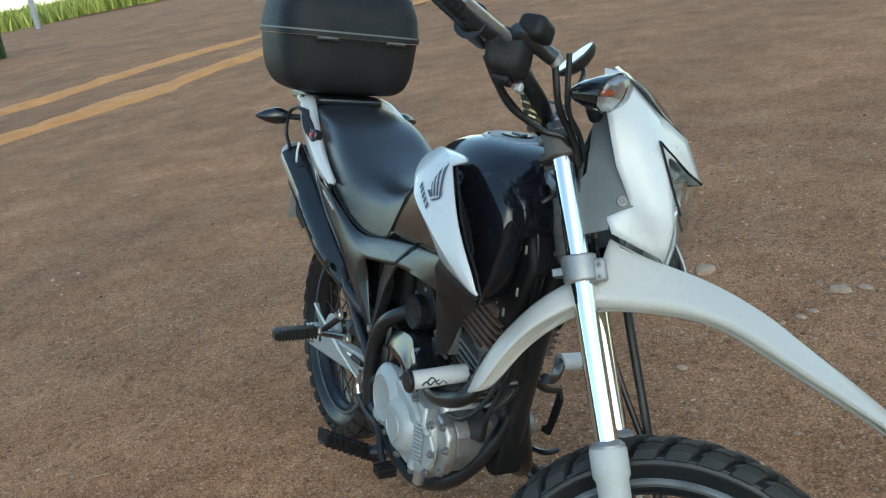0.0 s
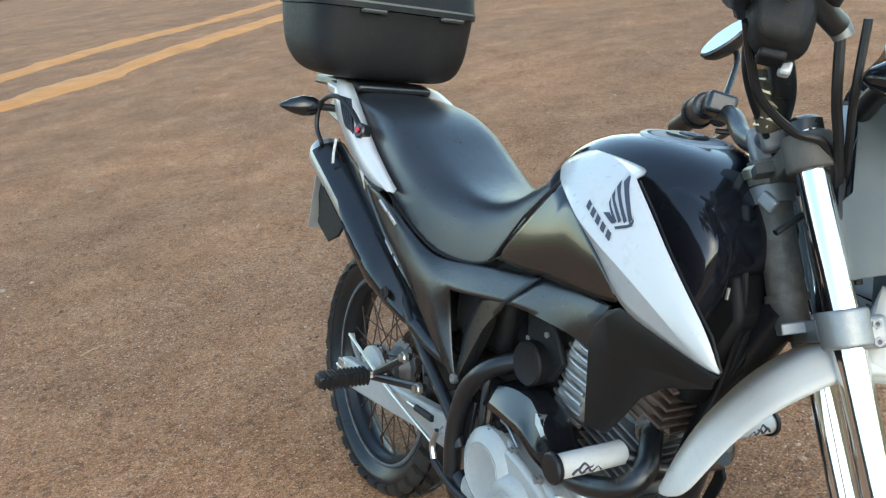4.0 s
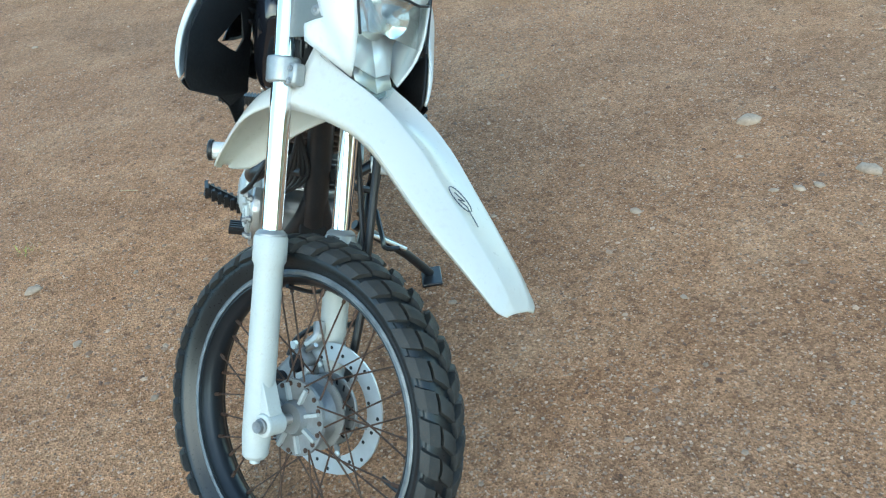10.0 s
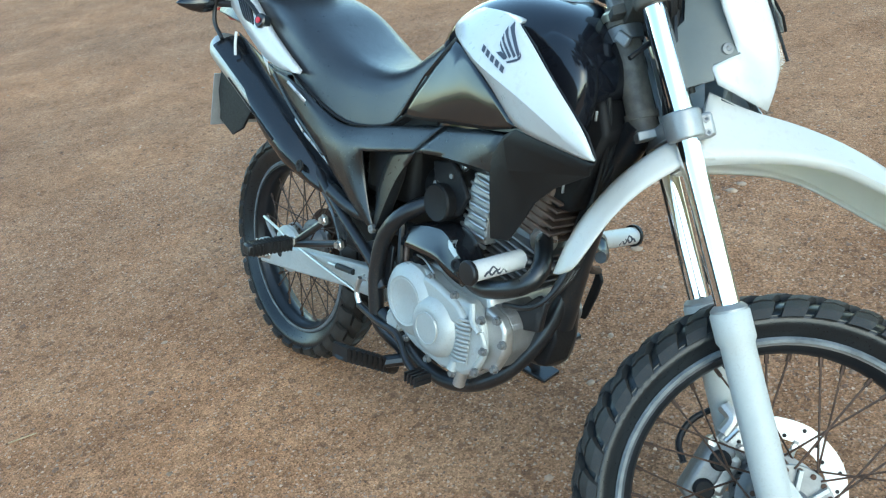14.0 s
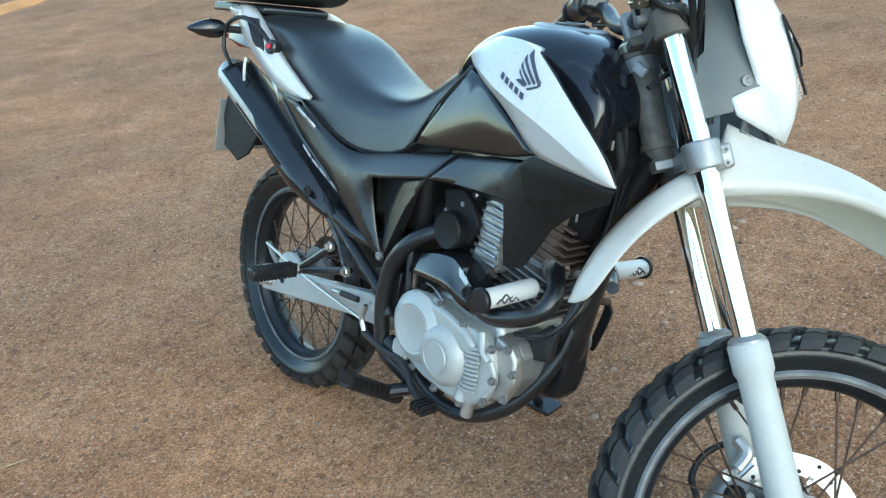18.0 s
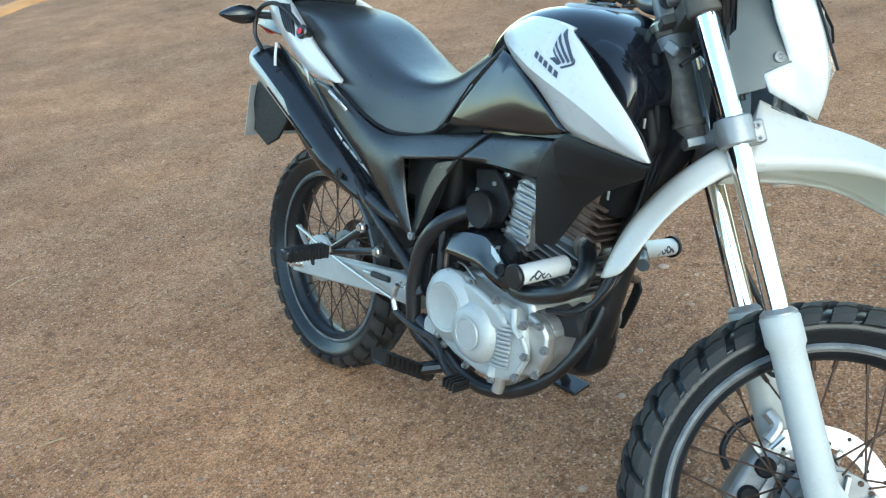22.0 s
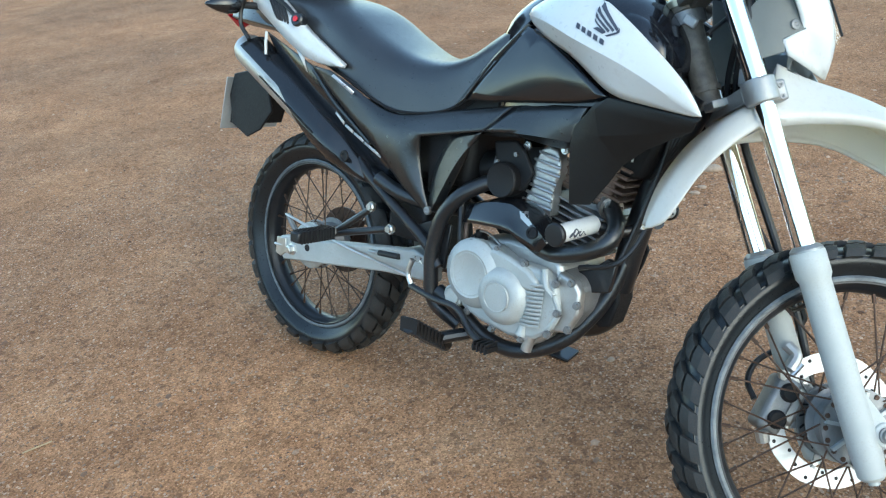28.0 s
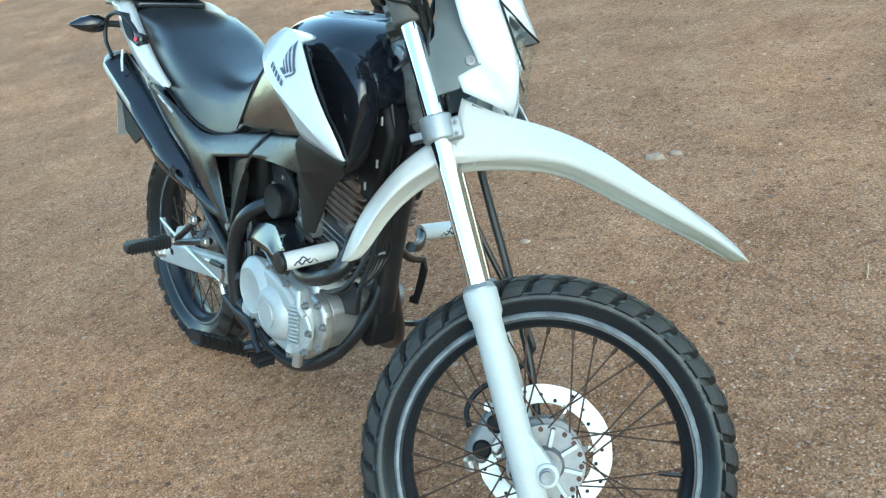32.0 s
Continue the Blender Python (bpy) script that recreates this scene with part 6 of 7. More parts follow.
on_bike("header_clamp", lathe((0.838, -0.050, 0.600), (0.72, -0.68, -0.2), [(0, 0.017), (0, 0.024), (0.016, 0.024), (0.016, 0.017)], 18, True), M_STEEL, "bright pipe clamp")
on_bike("carburettor", tube([(0.56, -0.03, 0.635), (0.68, -0.02, 0.645)], 0.040, 18, False), M_ALU_D, "dark grey carburettor")
on_bike("air_box", box((0.44, 0, 0.655), (0.17, 0.20, 0.16)), M_MATT, "black air box", bevel=0.02)
on_bike("intake_hose", tube([(0.50, -0.04, 0.62), (0.57, -0.03, 0.635)], 0.034, 16, False), M_CABLE)
on_bike("battery_box", box((0.36, -0.03, 0.49), (0.12, 0.16, 0.12)), M_MATT, "black box above the swing arm", bevel=0.012)

# exhaust: header, covered pipe, silencer
on_bike("exhaust_header", tube([(0.830, -0.040, 0.605), (0.860, -0.072, 0.594), (0.886, -0.100, 0.572), (0.884, -0.120, 0.547), (0.852, -0.132, 0.524), (0.790, -0.135, 0.503), (0.74, -0.128, 0.505), (0.66, -0.118, 0.535), (0.56, -0.112, 0.540), (0.46, -0.115, 0.530), (0.36, -0.130, 0.540), (0.29, -0.140, 0.565)], 0.0165, 16), M_SATIN, "black painted exhaust pipe")
on_bike("header_flange", lathe((0.834, -0.034, 0.615), (0.75, -0.65, -0.1), [(-0.004, 0.030), (0.006, 0.030), (0.008, 0.022), (0.016, 0.022)], 16), M_RUST, "rusty exhaust flange")
SHIELD = {"a": (0.558, -0.150, 0.520), "b": (0.564, -0.136, 0.556), "c": (0.612, -0.134, 0.574), "d": (0.671, -0.142, 0.580), "e": (0.723, -0.160, 0.574), "f": (0.786, -0.172, 0.529), "g": (0.764, -0.166, 0.503), "h": (0.728, -0.174, 0.515), "i": (0.692, -0.172, 0.533), "j": (0.627, -0.165, 0.531), "k": (0.568, -0.100, 0.562), "l": (0.615, -0.095, 0.580), "m": (0.675, -0.100, 0.588), "n": (0.730, -0.110, 0.582), "o": (0.790, -0.130, 0.535)}
shield = on_bike("heat_shield", facets(SHIELD, ["a b c j", "c d i j", "d e h i", "e f g h", "b k l c", "c l m d", "d m n e", "e n o f"], False, [("d i", 0.8), ("b c d e f", 0.6), ("a j i h g", 1.0)], "a b f g"), M_BLACK, "black scuffed exhaust heat shield", solid=0.003, sharp=40, sub=2)
part("shield_screw", lathe((0.747, -0.168, 0.540), (0.2, -1, 0.2), [(0, 0.012), (0.004, 0.011), (0.004, 0.007), (0.001, 0.006), (0.001, 0)], 18), M_MATT, shield)
scuff = part("shield_scuff", drape(shield, [[(0.702, 0.572), (0.716, 0.574), (0.728, 0.566), (0.742, 0.556), (0.736, 0.550), (0.722, 0.556), (0.712, 0.560)]], -1, 0.0008), M_ALU, shield, "scratched bare patch")
s_ax = Vector((-0.8691, -0.0446, 0.4926)).normalized()
sil0 = Vector((0.1233, -0.1247, 0.6211))
SL = 0.408
silencer = on_bike("silencer", lathe(sil0, s_ax, [(-0.02, 0.0), (-0.02, 0.026), (0.0, 0.034), (0.05, 0.039), (SL - 0.05, 0.041), (SL - 0.015, 0.040), (SL, 0.033), (SL, 0.016), (SL - 0.03, 0.014), (SL - 0.03, 0.0)], 32), M_ALU, "satin metal silencer under a black guard")
part("silencer_neck", loft([[c + Vector((0, math.cos(a), math.sin(a))) * r for a in (2 * math.pi * k / 20 for k in range(20))] for c, r in ((sil0 - s_ax * -0.005, 0.040), (sil0 - s_ax * 0.05, 0.036), (sil0 - s_ax * 0.11, 0.024), (Vector((0.300, -0.118, 0.548)), 0.014))]), M_BLACK, silencer)
rings = []
for k in range(25):
    d = lerp(-0.150, SL - 0.035, k / 24)
    r = lerp(0.012, 0.050, min(1, max(0, (d + 0.150) / 0.14)) ** 0.7)
    cpt = sil0 + s_ax * d
    side_v = Vector((0, -1, 0))
    up_v = s_ax.cross(side_v).normalized()
    if up_v.z < 0:
        up_v = -up_v
    ring = []
    for j in range(13):
        a = radians(lerp(lerp(-70, 24, min(1, max(0, (d + 0.10) / 0.30))), 140, j / 12))
        wob = 0.003 * math.cos(3 * a)
        ring.append(cpt + (side_v * math.cos(a) + up_v * math.sin(a)) * (r + wob))
    rings.append(ring)
guard = part("silencer_guard", loft(rings, False, False), M_BLACK, silencer, "glossy black silencer guard", solid=0.003, bevel=0.0015)
part("guard_screw", lathe(Vector((0.203, -0.168, 0.602)), (0, -1, 0.1), [(0, 0.014), (0.004, 0.013), (0.004, 0.008), (0.001, 0.006), (0.001, 0)], 18), M_MATT, silencer)
part("guard_groove", tube([sil0 + s_ax * d + Vector((0, -0.053, 0.006)) for d in (0.03, 0.14, 0.26)], 0.0022, 6), M_MATT, silencer)

# lower frame rails and the white pegs
for s in (-1, 1):
    on_bike("cradle_rail", tube([(0.500, 0.140 * s, 0.352), (0.534, 0.138 * s, 0.338), (0.607, 0.132 * s, 0.294), (0.642, 0.125 * s, 0.278), (0.694, 0.115 * s, 0.271), (0.752, 0.100 * s, 0.289), (0.802, 0.080 * s, 0.326), (0.838, 0.050 * s, 0.382), (0.858, 0.025 * s, 0.440), (0.868, 0.008 * s, 0.500)], 0.0165, 14), M_FRAME, "black bent frame rail under the engine")
    peg = on_bike("highway_peg", tube([(0.840, 0.105 * s, 0.570), (0.833, 0.218 * s, 0.562)], 0.0175, 20, False), M_WHITE, "white peg with black flash marks")
    part("peg_cap", lathe((0.833, 0.218 * s, 0.562), (-0.05, s, -0.05), [(-0.004, 0.0190), (-0.003, 0.0218), (0.003, 0.0222), (0.006, 0.0195), (0.007, 0)], 24), M_CABLE, peg, "black rubber peg end")
    for k, (y0, y1, lift) in enumerate(((0.200, 0.150, 0.0), (0.190, 0.132, 22.0))):
        zig = [(lerp(y0, y1, q / 6), (6 if q % 2 else -16) + lift) for q in range(7)]
        part("peg_flash", tube([(0.835 + 0.0177 * math.cos(radians(th)), s * y, 0.5635 + 0.0177 * math.sin(radians(th))) for y, th in zig], 0.0020, 6), M_DECAL, peg)
    part("peg_arm", tube([(0.840, 0.110 * s, 0.570), (0.880, 0.07 * s, 0.56), (0.905, 0.03 * s, 0.57)], 0.011, 12), M_FRAME, peg)
on_bike("bash_plate", slab([(0.820, 0.352), (0.840, 0.345), (0.862, 0.352), (0.876, 0.410), (0.870, 0.440), (0.846, 0.405), (0.83, 0.372)], -0.030, 0.030), M_MATT, "black block below the frame tube", bevel=0.005)
tab = on_bike("engine_mount", slab([(0.783, 0.437), (0.786, 0.458), (0.835, 0.476), (0.868, 0.506), (0.888, 0.500), (0.880, 0.440), (0.835, 0.428)], -0.082, -0.070), M_FRAME, "black engine mounting plate", bevel=0.003)
part("mount_bolt", lathe((0.798, -0.082, 0.448), (0, -1, 0), [(0, 0.009), (0.006, 0.009), (0.006, 0)], 6), M_STEEL, tab)
g2 = on_bike("guard_bracket", slab([(0.836, 0.518), (0.851, 0.490), (0.842, 0.455), (0.822, 0.400), (0.794, 0.396), (0.797, 0.410), (0.812, 0.420), (0.829, 0.480)], 0.114, 0.122), M_MATT, "thin black angled bracket", bevel=0.002)
part("bracket_strap", tube([(0.838, 0.116, 0.508), (0.862, 0.06, 0.53), (0.882, 0.01, 0.57)], 0.008, 8), M_FRAME, g2)
for k in range(5):
    on_bike("engine_hose", tube([(0.93 - 0.02 * k, -0.05 + 0.02 * k, 0.90), (0.945, -0.045 + 0.015 * k, 0.80 - 0.01 * k), (0.925, -0.040, 0.68), (0.90, -0.06 + 0.01 * k, 0.56), (0.89, -0.08, 0.50)], 0.0048, 8), M_CABLE, "black hose")
on_bike("thin_hose", tube([(0.955, -0.085, 0.64), (0.945, -0.12, 0.56), (0.915, -0.145, 0.515), (0.84, -0.135, 0.490)], 0.0045, 8), M_CABLE)
# Black backing added so no light leaks through between the covers.
for s in (-1, 1):
    on_bike("gap_backing", slab([(0.42, 0.700), (0.50, 0.765), (0.62, 0.800), (0.86, 0.830), (0.87, 0.760), (0.80, 0.725), (0.60, 0.700)], 0.104 * s - 0.007, 0.104 * s + 0.007), M_MATT, "black backing added behind the covers to close a bright gap", bevel=0.003)
on_bike("pulse_plate", slab([(0.80, 0.80), (0.935, 0.86), (0.955, 0.80), (0.90, 0.66), (0.84, 0.66)], -0.06, 0.06), M_MATT, "black frame cover below the tank", bevel=0.01)
# Pale bars drawn in place of bright slits in the frame cover.
for q in ((0.930, -0.062, 0.83), (0.918, -0.063, 0.75), (0.880, -0.063, 0.70)):
    on_bike("slit_bar", box(q, (0.004, 0.004, 0.016)), M_PLATE, "small pale bar standing for a bright slit", bevel=0.001)

# side stand, brake pedal, gear lever, springs
stand = on_bike("side_stand", tube([(0.600, 0.100, 0.285), (0.558, 0.230, 0.196), (0.526, 0.325, 0.111)], 0.0125, 12), M_FRAME, "black side stand resting on the dirt")
part("stand_foot", box((0.536, 0.329, 0.107), (0.085, 0.055, 0.010), Matrix.Rotation(radians(16), 3, "X")), M_FRAME, stand, bevel=0.003)
part("stand_spring", tube([(0.600, 0.118, 0.270), (0.570, 0.242, 0.208)], 0.006, 8, False), M_STEEL, stand)
pedal = on_bike("brake_pedal", tube([(0.425, -0.150, 0.345), (0.505, -0.158, 0.338), (0.575, -0.160, 0.335), (0.620, -0.168, 0.300), (0.660, -0.172, 0.285)], 0.0075, 10), M_FRAME, "black rear brake pedal")
bm = bmesh.new()
for k in range(4):
    add_box(bm, (0.655 + 0.010 * k, -0.178, 0.287), (0.0035, 0.040, 0.020))
add_box(bm, (0.670, -0.178, 0.285), (0.040, 0.036, 0.008))
part("pedal_pad", bm, M_FRAME, pedal, "toothed pedal pad")
part("pedal_lever", tube([(0.428, -0.150, 0.345), (0.415, -0.150, 0.372), (0.424, -0.148, 0.405)], 0.006, 8), M_STEEL, pedal)
part("pedal_spring", tube([(0.42 + 0.16 * k / 48, -0.140 + 0.006 * math.cos(k * 1.3), 0.405 + 0.006 * math.sin(k * 1.3)) for k in range(12)], 0.0015, 5, False), M_STEEL, pedal)
swi = on_bike("brake_switch", tube([(0.285, -0.116, 0.382), (0.35, -0.116, 0.388)], 0.007, 10, False), M_CABLE, "small black brake switch")
part("switch_rod", tube([(0.25, -0.116, 0.379), (0.285, -0.116, 0.382)], 0.004, 8, False), M_STEEL, swi)
on_bike("gear_lever", tube([(0.60, 0.150, 0.33), (0.68, 0.168, 0.30), (0.74, 0.172, 0.31), (0.742, 0.205, 0.312)], 0.0065, 10), M_FRAME)
on_bike("wire_loom", tube([(0.535, -0.130, 0.56), (0.548, -0.140, 0.49), (0.552, -0.138, 0.44), (0.545, -0.135, 0.40)], 0.007, 8), M_CABLE, "black wire bundle behind the engine")
on_bike("copper_pipe", tube([(0.575, -0.120, 0.545), (0.556, -0.128, 0.525), (0.556, -0.132, 0.48)], 0.0055, 8), M_RUST, "rust-brown breather pipe")

# ---- unseen walls added far behind the camera to darken reflections ----
def wall_piece(a, b, h):
    d = Vector((b[0] - a[0], b[1] - a[1], 0))
    m = (Vector((a[0], a[1], h / 2)) + Vector((b[0], b[1], h / 2))) / 2
    ob = link_mesh("reflection_wall_south" if a[0] < 0 else "reflection_wall_east", box(m, (d.length, 0.25, h + 0.4), Matrix.Rotation(math.atan2(d.y, d.x), 3, "Z")), M_WALL)
    return tagged(ob, "plain dark wall, out of view, added for reflections", "wall", kind="structure")


wall_piece((-14.0, -11.6), (14.0, -12.2), 1.7)
wall_piece((14.15, -12.2), (14.9, 9.5), 1.5)

# ---- ground ----
def ground_height(x, y):
    """Almost flat near the motorcycle, gently uneven farther off."""
    d = math.hypot(x - 0.6, y)
    k = min(1.0, max(0.0, (d - 0.9) / 3.0))
    h = 0.035 * (noise.noise(Vector((x * 0.45, y * 0.45, 3.1)))) + 0.012 * noise.noise(Vector((x * 1.9, y * 1.9, 7.7)))
    return 0.006 + k * h + 0.0016 * noise.noise(Vector((x * 9, y * 9, 0.5)))


def axis_steps(lo, hi, fine_lo, fine_hi, fine):
    s = []
    v = fine_lo
    while v < fine_hi:
        s.append(v)
        v += fine
    step = fine
    left = []
    v = fine_lo
    while v > lo:
        step *= 1.22
        v -= step
        left.append(max(v, lo))
    step = fine
    v = fine_hi
    right = [v]
    while v < hi:
        step *= 1.22
        v += step
        right.append(min(v, hi))
    return left[::-1] + s + right


xs = axis_steps(-900, 900, -3.2, 3.2, 0.05)
ys = axis_steps(-900, 900, -1.6, 3.4, 0.05)
verts = [(x, y, ground_height(x, y) if abs(x) < 60 and abs(y) < 60 else 0.0) for y in ys for x in xs]
nx = len(xs)
faces = [(j * nx + i, j * nx + i + 1, (j + 1) * nx + i + 1, (j + 1) * nx + i) for j in range(len(ys) - 1) for i in range(nx - 1)]
me = bpy.data.meshes.new("ground")
me.from_pydata(verts, [], faces)
me.polygons.foreach_set("use_smooth", [True] * len(faces))
me.materials.append(M_GROUND)
ground = tagged(new("ground", me), "reddish brown dirt strewn with fine gravel", "ground", kind="structure")


def pebbles(name, count, area, size, material, label, flat=0.6, seed=1):
    """Many small irregular stones lying on the ground, in one mesh."""
    rnd = random.Random(seed)
    shape = [(0, 0, 1), (0.9, 0, 0.3), (0.25, 0.85, 0.35), (-0.75, 0.5, 0.25), (-0.7, -0.55, 0.3), (0.3, -0.9, 0.2), (0, 0, -0.6)]
    tri = [(0, 1, 2), (0, 2, 3), (0, 3, 4), (0, 4, 5), (0, 5, 1), (6, 2, 1), (6, 3, 2), (6, 4, 3), (6, 5, 4), (6, 1, 5)]
    vs, fs = [], []
    for _ in range(count):
        x0, x1, y0, y1, near = area
        x, y = rnd.uniform(x0, x1), rnd.uniform(y0, y1)
        if near and rnd.random() < 0.35 and noise.noise(Vector((x * 0.8, y * 0.8, 11))) < 0.0:
            continue
        s = size[0] * (size[1] / size[0]) ** (rnd.random() ** 2.2)
        a = rnd.uniform(0, 6.283)
        ca, sa = math.cos(a) * s, math.sin(a) * s
        el = rnd.uniform(0.6, 1.0)
        z = ground_height(x, y)
        k = len(vs)
        for px, py, pz in shape:
            j = rnd.uniform(0.75, 1.2)
            vs.append((x + (px * ca - py * el * sa) * j, y + (px * sa + py * el * ca) * j, z + pz * s * flat * j))
        fs += [(a_ + k, b_ + k, c_ + k) for a_, b_, c_ in tri]
    m = bpy.data.meshes.new(name)
    m.from_pydata(vs, [], fs)
    m.materials.append(material)
    return tagged(new(name, m), label, "gravel", kind="stuff")


pebbles("fine_gravel", 130000, (-1.9, 2.4, -1.7, 1.9, True), (0.0018, 0.0060), M_GRAVEL, "fine reddish gravel scattered over the dirt", 0.6, 1)
pebbles("gravel", 4200, (-5.5, 3.2, -2.6, 5.0, True), (0.004, 0.014), M_GRAVEL, "loose brown gravel on the dirt", 0.6, 2)
pebbles("pale_grit", 5200, (-2.8, 2.6, -1.7, 2.8, True), (0.0028, 0.0062), M_STONE, "small pale bits of gravel on the dirt", 0.6, 5)
pebbles("pale_gravel", 2400, (-6.0, 3.0, -2.6, 5.5, True), (0.003, 0.014), M_STONE, "pale gravel pieces on the dirt", 0.6, 3)

# a few patches where coarser bits gather
for k, (cx_, cy_, r_, n_) in enumerate(((-0.35, 1.75, 0.75, 420), (0.05, 2.2, 0.9, 420), (0.60, -0.50, 0.22, 130), (0.35, 1.45, 0.35, 110), (-1.9, 0.6, 0.8, 260))):
    pebbles("gravel_patch", n_, (cx_ - r_, cx_ + r_, cy_ - r_ * 0.8, cy_ + r_ * 0.8, False), (0.003, 0.013), M_GRAVEL, "patch of coarser brown gravel on the dirt", 0.55, 20 + k)

STONES = [(-0.13, 1.47, 0.045), (0.34, 0.95, 0.019), (0.29, -0.86, 0.026), (0.35, 1.43, 0.019), (0.35, 1.49, 0.017), (0.60, -0.63, 0.015), (0.78, 0.95, 0.010), (0.87, -0.36, 0.012), (0.57, 0.56, 0.010), (0.25, 0.54, 0.011), (-2.19, 1.43, 0.034), (-2.48, -1.84, 0.019), (0.31, 1.66, 0.038), (0.35, 1.73, 0.025), (-2.43, -0.82, 0.020), (1.21, 2.21, 0.024), (0.55, 2.92, 0.018), (0.66, 0.38, 0.012), (-0.79, 2.48, 0.019), (-3.85, -0.26, 0.027), (0.34, 1.36, 0.014)]


def stone(x, y, r, k):
    """One flattened irregular stone, half sunk in the dirt."""
    rnd = random.Random(100 + k)
    bm = bmesh.new()
    bmesh.ops.create_icosphere(bm, subdivisions=2, radius=1.0)
    off = Vector((rnd.uniform(0, 50), rnd.uniform(0, 50), k))
    for v in bm.verts:
        v.co *= 1 + 0.35 * noise.noise(v.co * 1.3 + off)
        v.co.x *= r * rnd.uniform(0.99, 1.01)
        v.co.y *= r * 0.75
        v.co.z *= r * 0.42
    ob = link_mesh("stone", bm, M_STONE, 50)
    ob.matrix_basis = pose(x, y, ground_height(x, y) + r * 0.10, 0, 0, rnd.uniform(0, 180))
    return tagged(ob, "pale flat stone half sunk in reddish dirt", "stone", "loose stones")


for k, (x, y, r) in enumerate(STONES):
    stone(x, y, r, k)

STRAWS = [((1.455, 1.385), (1.704, 1.420)), ((1.955, 1.406), (2.054, 1.475)), ((1.110, 2.732), (1.190, 2.782)), ((1.238, 1.375), (1.269, 1.308)), ((-1.425, -0.592), (-1.460, -0.500)), ((-0.320, -0.755), (-0.300, -0.688))]
for a, b in STRAWS:
    m_ = ((a[0] + b[0]) / 2 + 0.004, (a[1] + b[1]) / 2 - 0.006)
    ob = link_mesh("straw", tube([(p[0], p[1], ground_height(*p) + h) for p, h in ((a, 0.003), (m_, 0.007), (b, 0.003))], 0.0022, 6), M_STRAW)
    tagged(ob, "dry pale straw lying on the dirt", "straw", "dry straws")


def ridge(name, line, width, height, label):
    """A low, uneven ridge along a line."""
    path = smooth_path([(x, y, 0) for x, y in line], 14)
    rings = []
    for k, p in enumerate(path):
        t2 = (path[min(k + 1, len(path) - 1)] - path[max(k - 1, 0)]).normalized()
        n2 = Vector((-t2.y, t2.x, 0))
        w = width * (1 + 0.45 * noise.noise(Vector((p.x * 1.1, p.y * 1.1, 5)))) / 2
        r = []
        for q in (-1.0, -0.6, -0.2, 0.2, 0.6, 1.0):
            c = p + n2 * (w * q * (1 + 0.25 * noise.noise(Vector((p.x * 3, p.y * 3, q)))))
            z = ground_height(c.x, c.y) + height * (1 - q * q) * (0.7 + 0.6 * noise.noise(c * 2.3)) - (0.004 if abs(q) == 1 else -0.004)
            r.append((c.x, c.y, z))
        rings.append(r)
    return tagged(link_mesh(name, loft(rings, False, False), M_ORANGE_STRIP, 80), label, "sand", kind="structure")


ridge("orange_ridge", [(-6.2, -4.6), (-7.0, -3.2), (-8.3, -1.3), (-9.33, 0.0), (-11.1, 1.84), (-13.6, 5.0), (-17, 9.0)], 0.75, 0.05, "low orange ridge along the track")
ridge("orange_ridge_far", [(-10.3, -3.0), (-11.8, -0.65), (-13.87, 1.34), (-15.2, 3.5), (-19.0, 8.5), (-24, 15)], 0.75, 0.05, "narrow bright orange ridge beside the track")


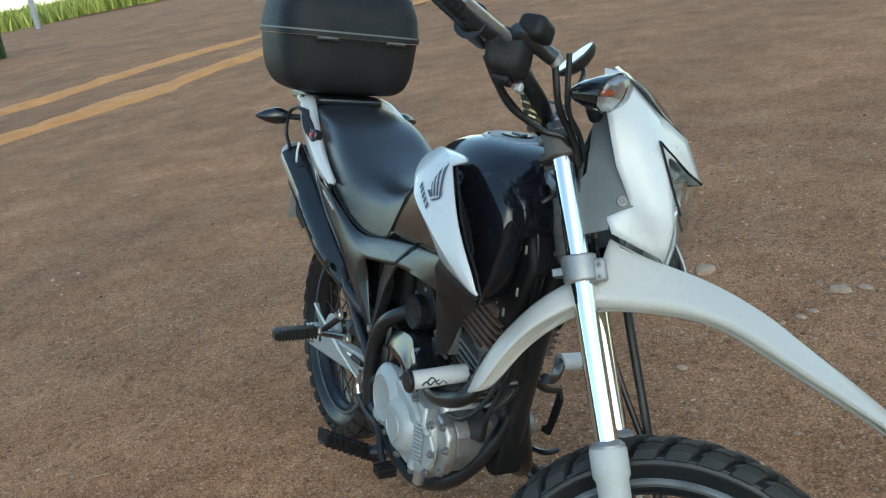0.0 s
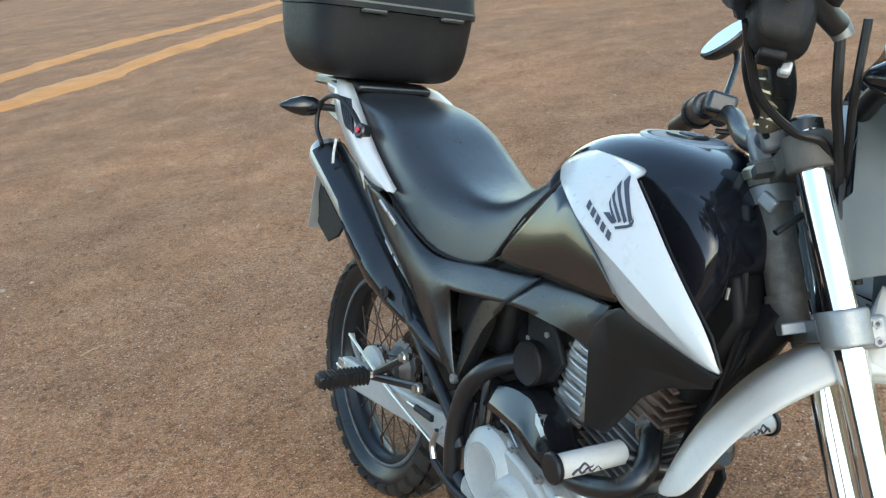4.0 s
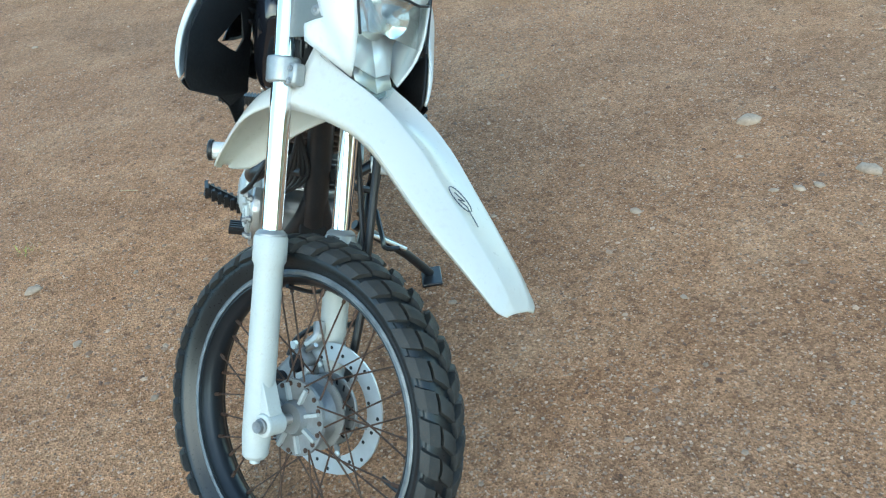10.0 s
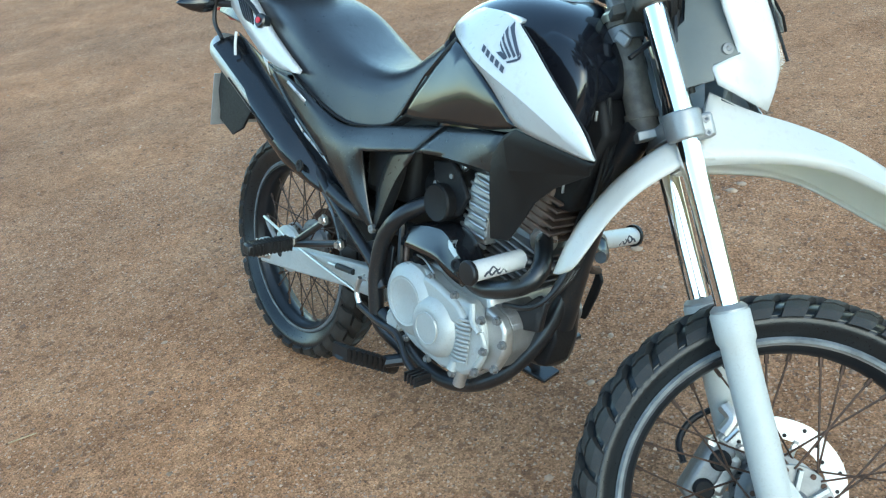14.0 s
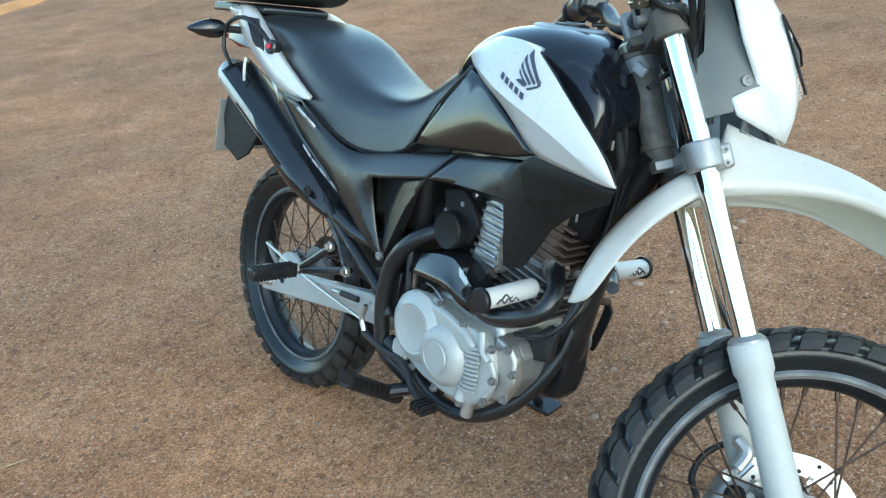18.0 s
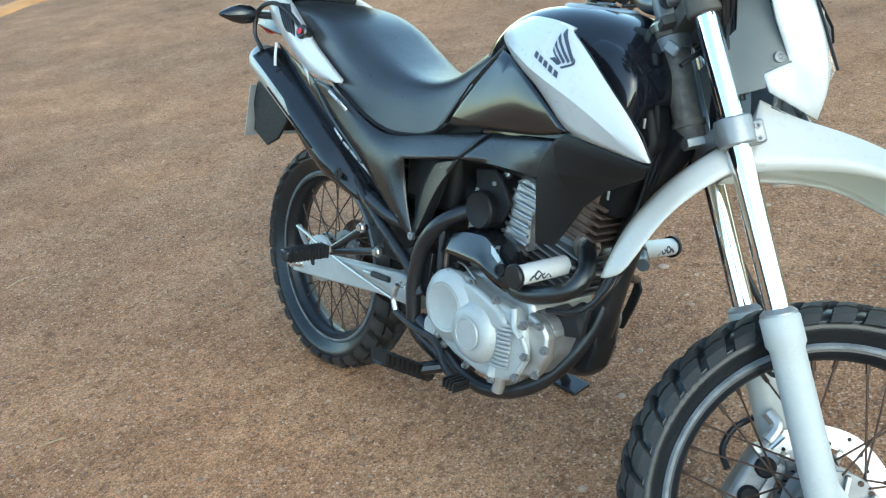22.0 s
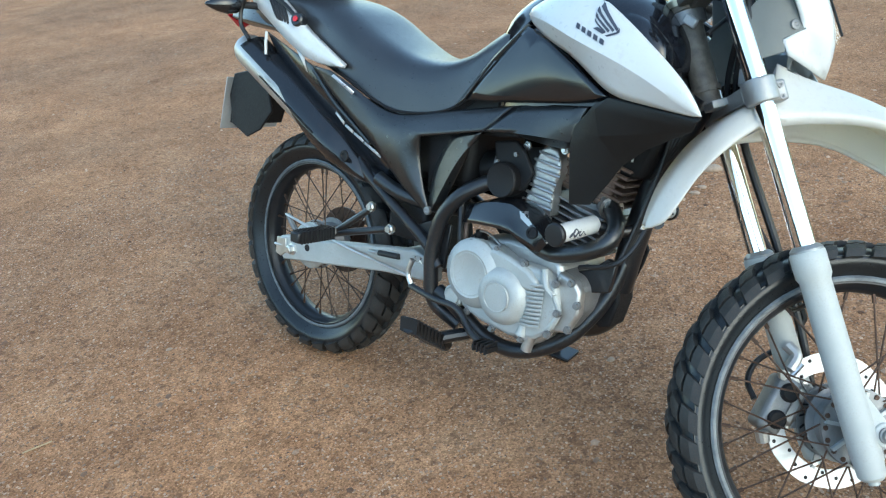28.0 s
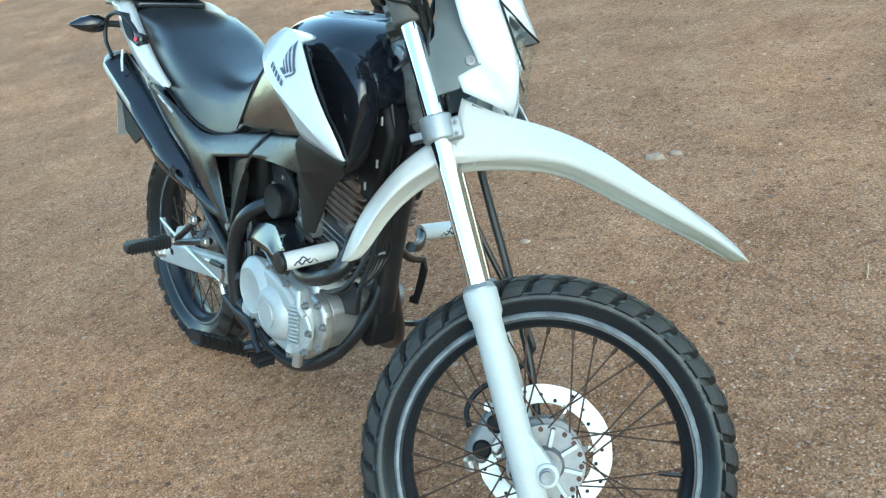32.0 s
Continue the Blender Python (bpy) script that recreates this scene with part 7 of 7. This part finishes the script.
def blades(name, count, area, height, material, label, category, seed, slope=(0.0, 0.0)):
    """Grass or leaves, as many thin bent blades in one mesh."""
    rnd = random.Random(seed)
    vs, fs = [], []
    for _ in range(count):
        x, y, z0 = area(rnd)
        h = height * rnd.uniform(0.5, 1.2)
        a = rnd.uniform(0, 6.283)
        w = h * rnd.uniform(0.05, 0.10)
        dx, dy = math.cos(a), math.sin(a)
        bx, by_ = rnd.uniform(-0.45, 0.45) * h, rnd.uniform(-0.45, 0.45) * h
        k = len(vs)
        vs += [(x - dx * w, y - dy * w, z0), (x + dx * w, y + dy * w, z0), (x + dx * w * 0.7 + bx * 0.4, y + dy * w * 0.7 + by_ * 0.4, z0 + h * 0.6), (x - dx * w * 0.7 + bx * 0.4, y - dy * w * 0.7 + by_ * 0.4, z0 + h * 0.6), (x + bx, y + by_, z0 + h)]
        fs += [(k, k + 1, k + 2, k + 3), (k + 3, k + 2, k + 4)]
    m = bpy.data.meshes.new(name)
    m.from_pydata(vs, [], fs)
    m.materials.append(material)
    return tagged(new(name, m), label, category, kind="stuff")


def verge(rnd):
    s = rnd.random()
    d = rnd.random() ** 1.5 * 22
    x, y = lerp(-57, -84, s) - d * 0.97, lerp(-9, 40, s) - d * 0.1
    return x, y, 0.25 * noise.noise(Vector((x * 0.1, y * 0.1, 0))) + 0.02 * d


blades("verge_grass", 9000, verge, 1.1, M_GRASS, "tall yellow-green grass along the far verge, sunlight in its colour", "grass", 5)
blades("near_grass", 1500, lambda rnd: (lambda a, r: (-11.2 + math.cos(a) * r * 1.6, -5.0 + math.sin(a) * r * 1.2, 0.0))(rnd.uniform(0, 6.283), rnd.random() ** 0.5), 0.40, M_GRASS, "green grass clump beyond the orange ridge", "grass", 6)
blades("weed", 22, lambda rnd: (0.03 + rnd.gauss(0, 0.02), -0.98 + rnd.gauss(0, 0.02), 0.004), 0.020, M_GRASS, "tiny green weed in the dirt", "weed", 8)
blades("bush", 2600, lambda rnd: (lambda a, r, h: (-26.5 + math.cos(a) * r, -3.0 + math.sin(a) * r * 1.1, h))(rnd.uniform(0, 6.283), 1.1 * rnd.random() ** 0.6, 0.8 * rnd.random() ** 1.3), 0.40, M_BUSH, "dark green low bush on the verge", "bush", 9)
post = link_mesh("post", tube([(-52.5, -0.95, -0.3), (-52.5, -0.90, 1.2), (-52.45, -0.80, 3.2)], 0.17, 10), M_POST)
tagged(post, "thin grey wooden post beside the grass", "post")
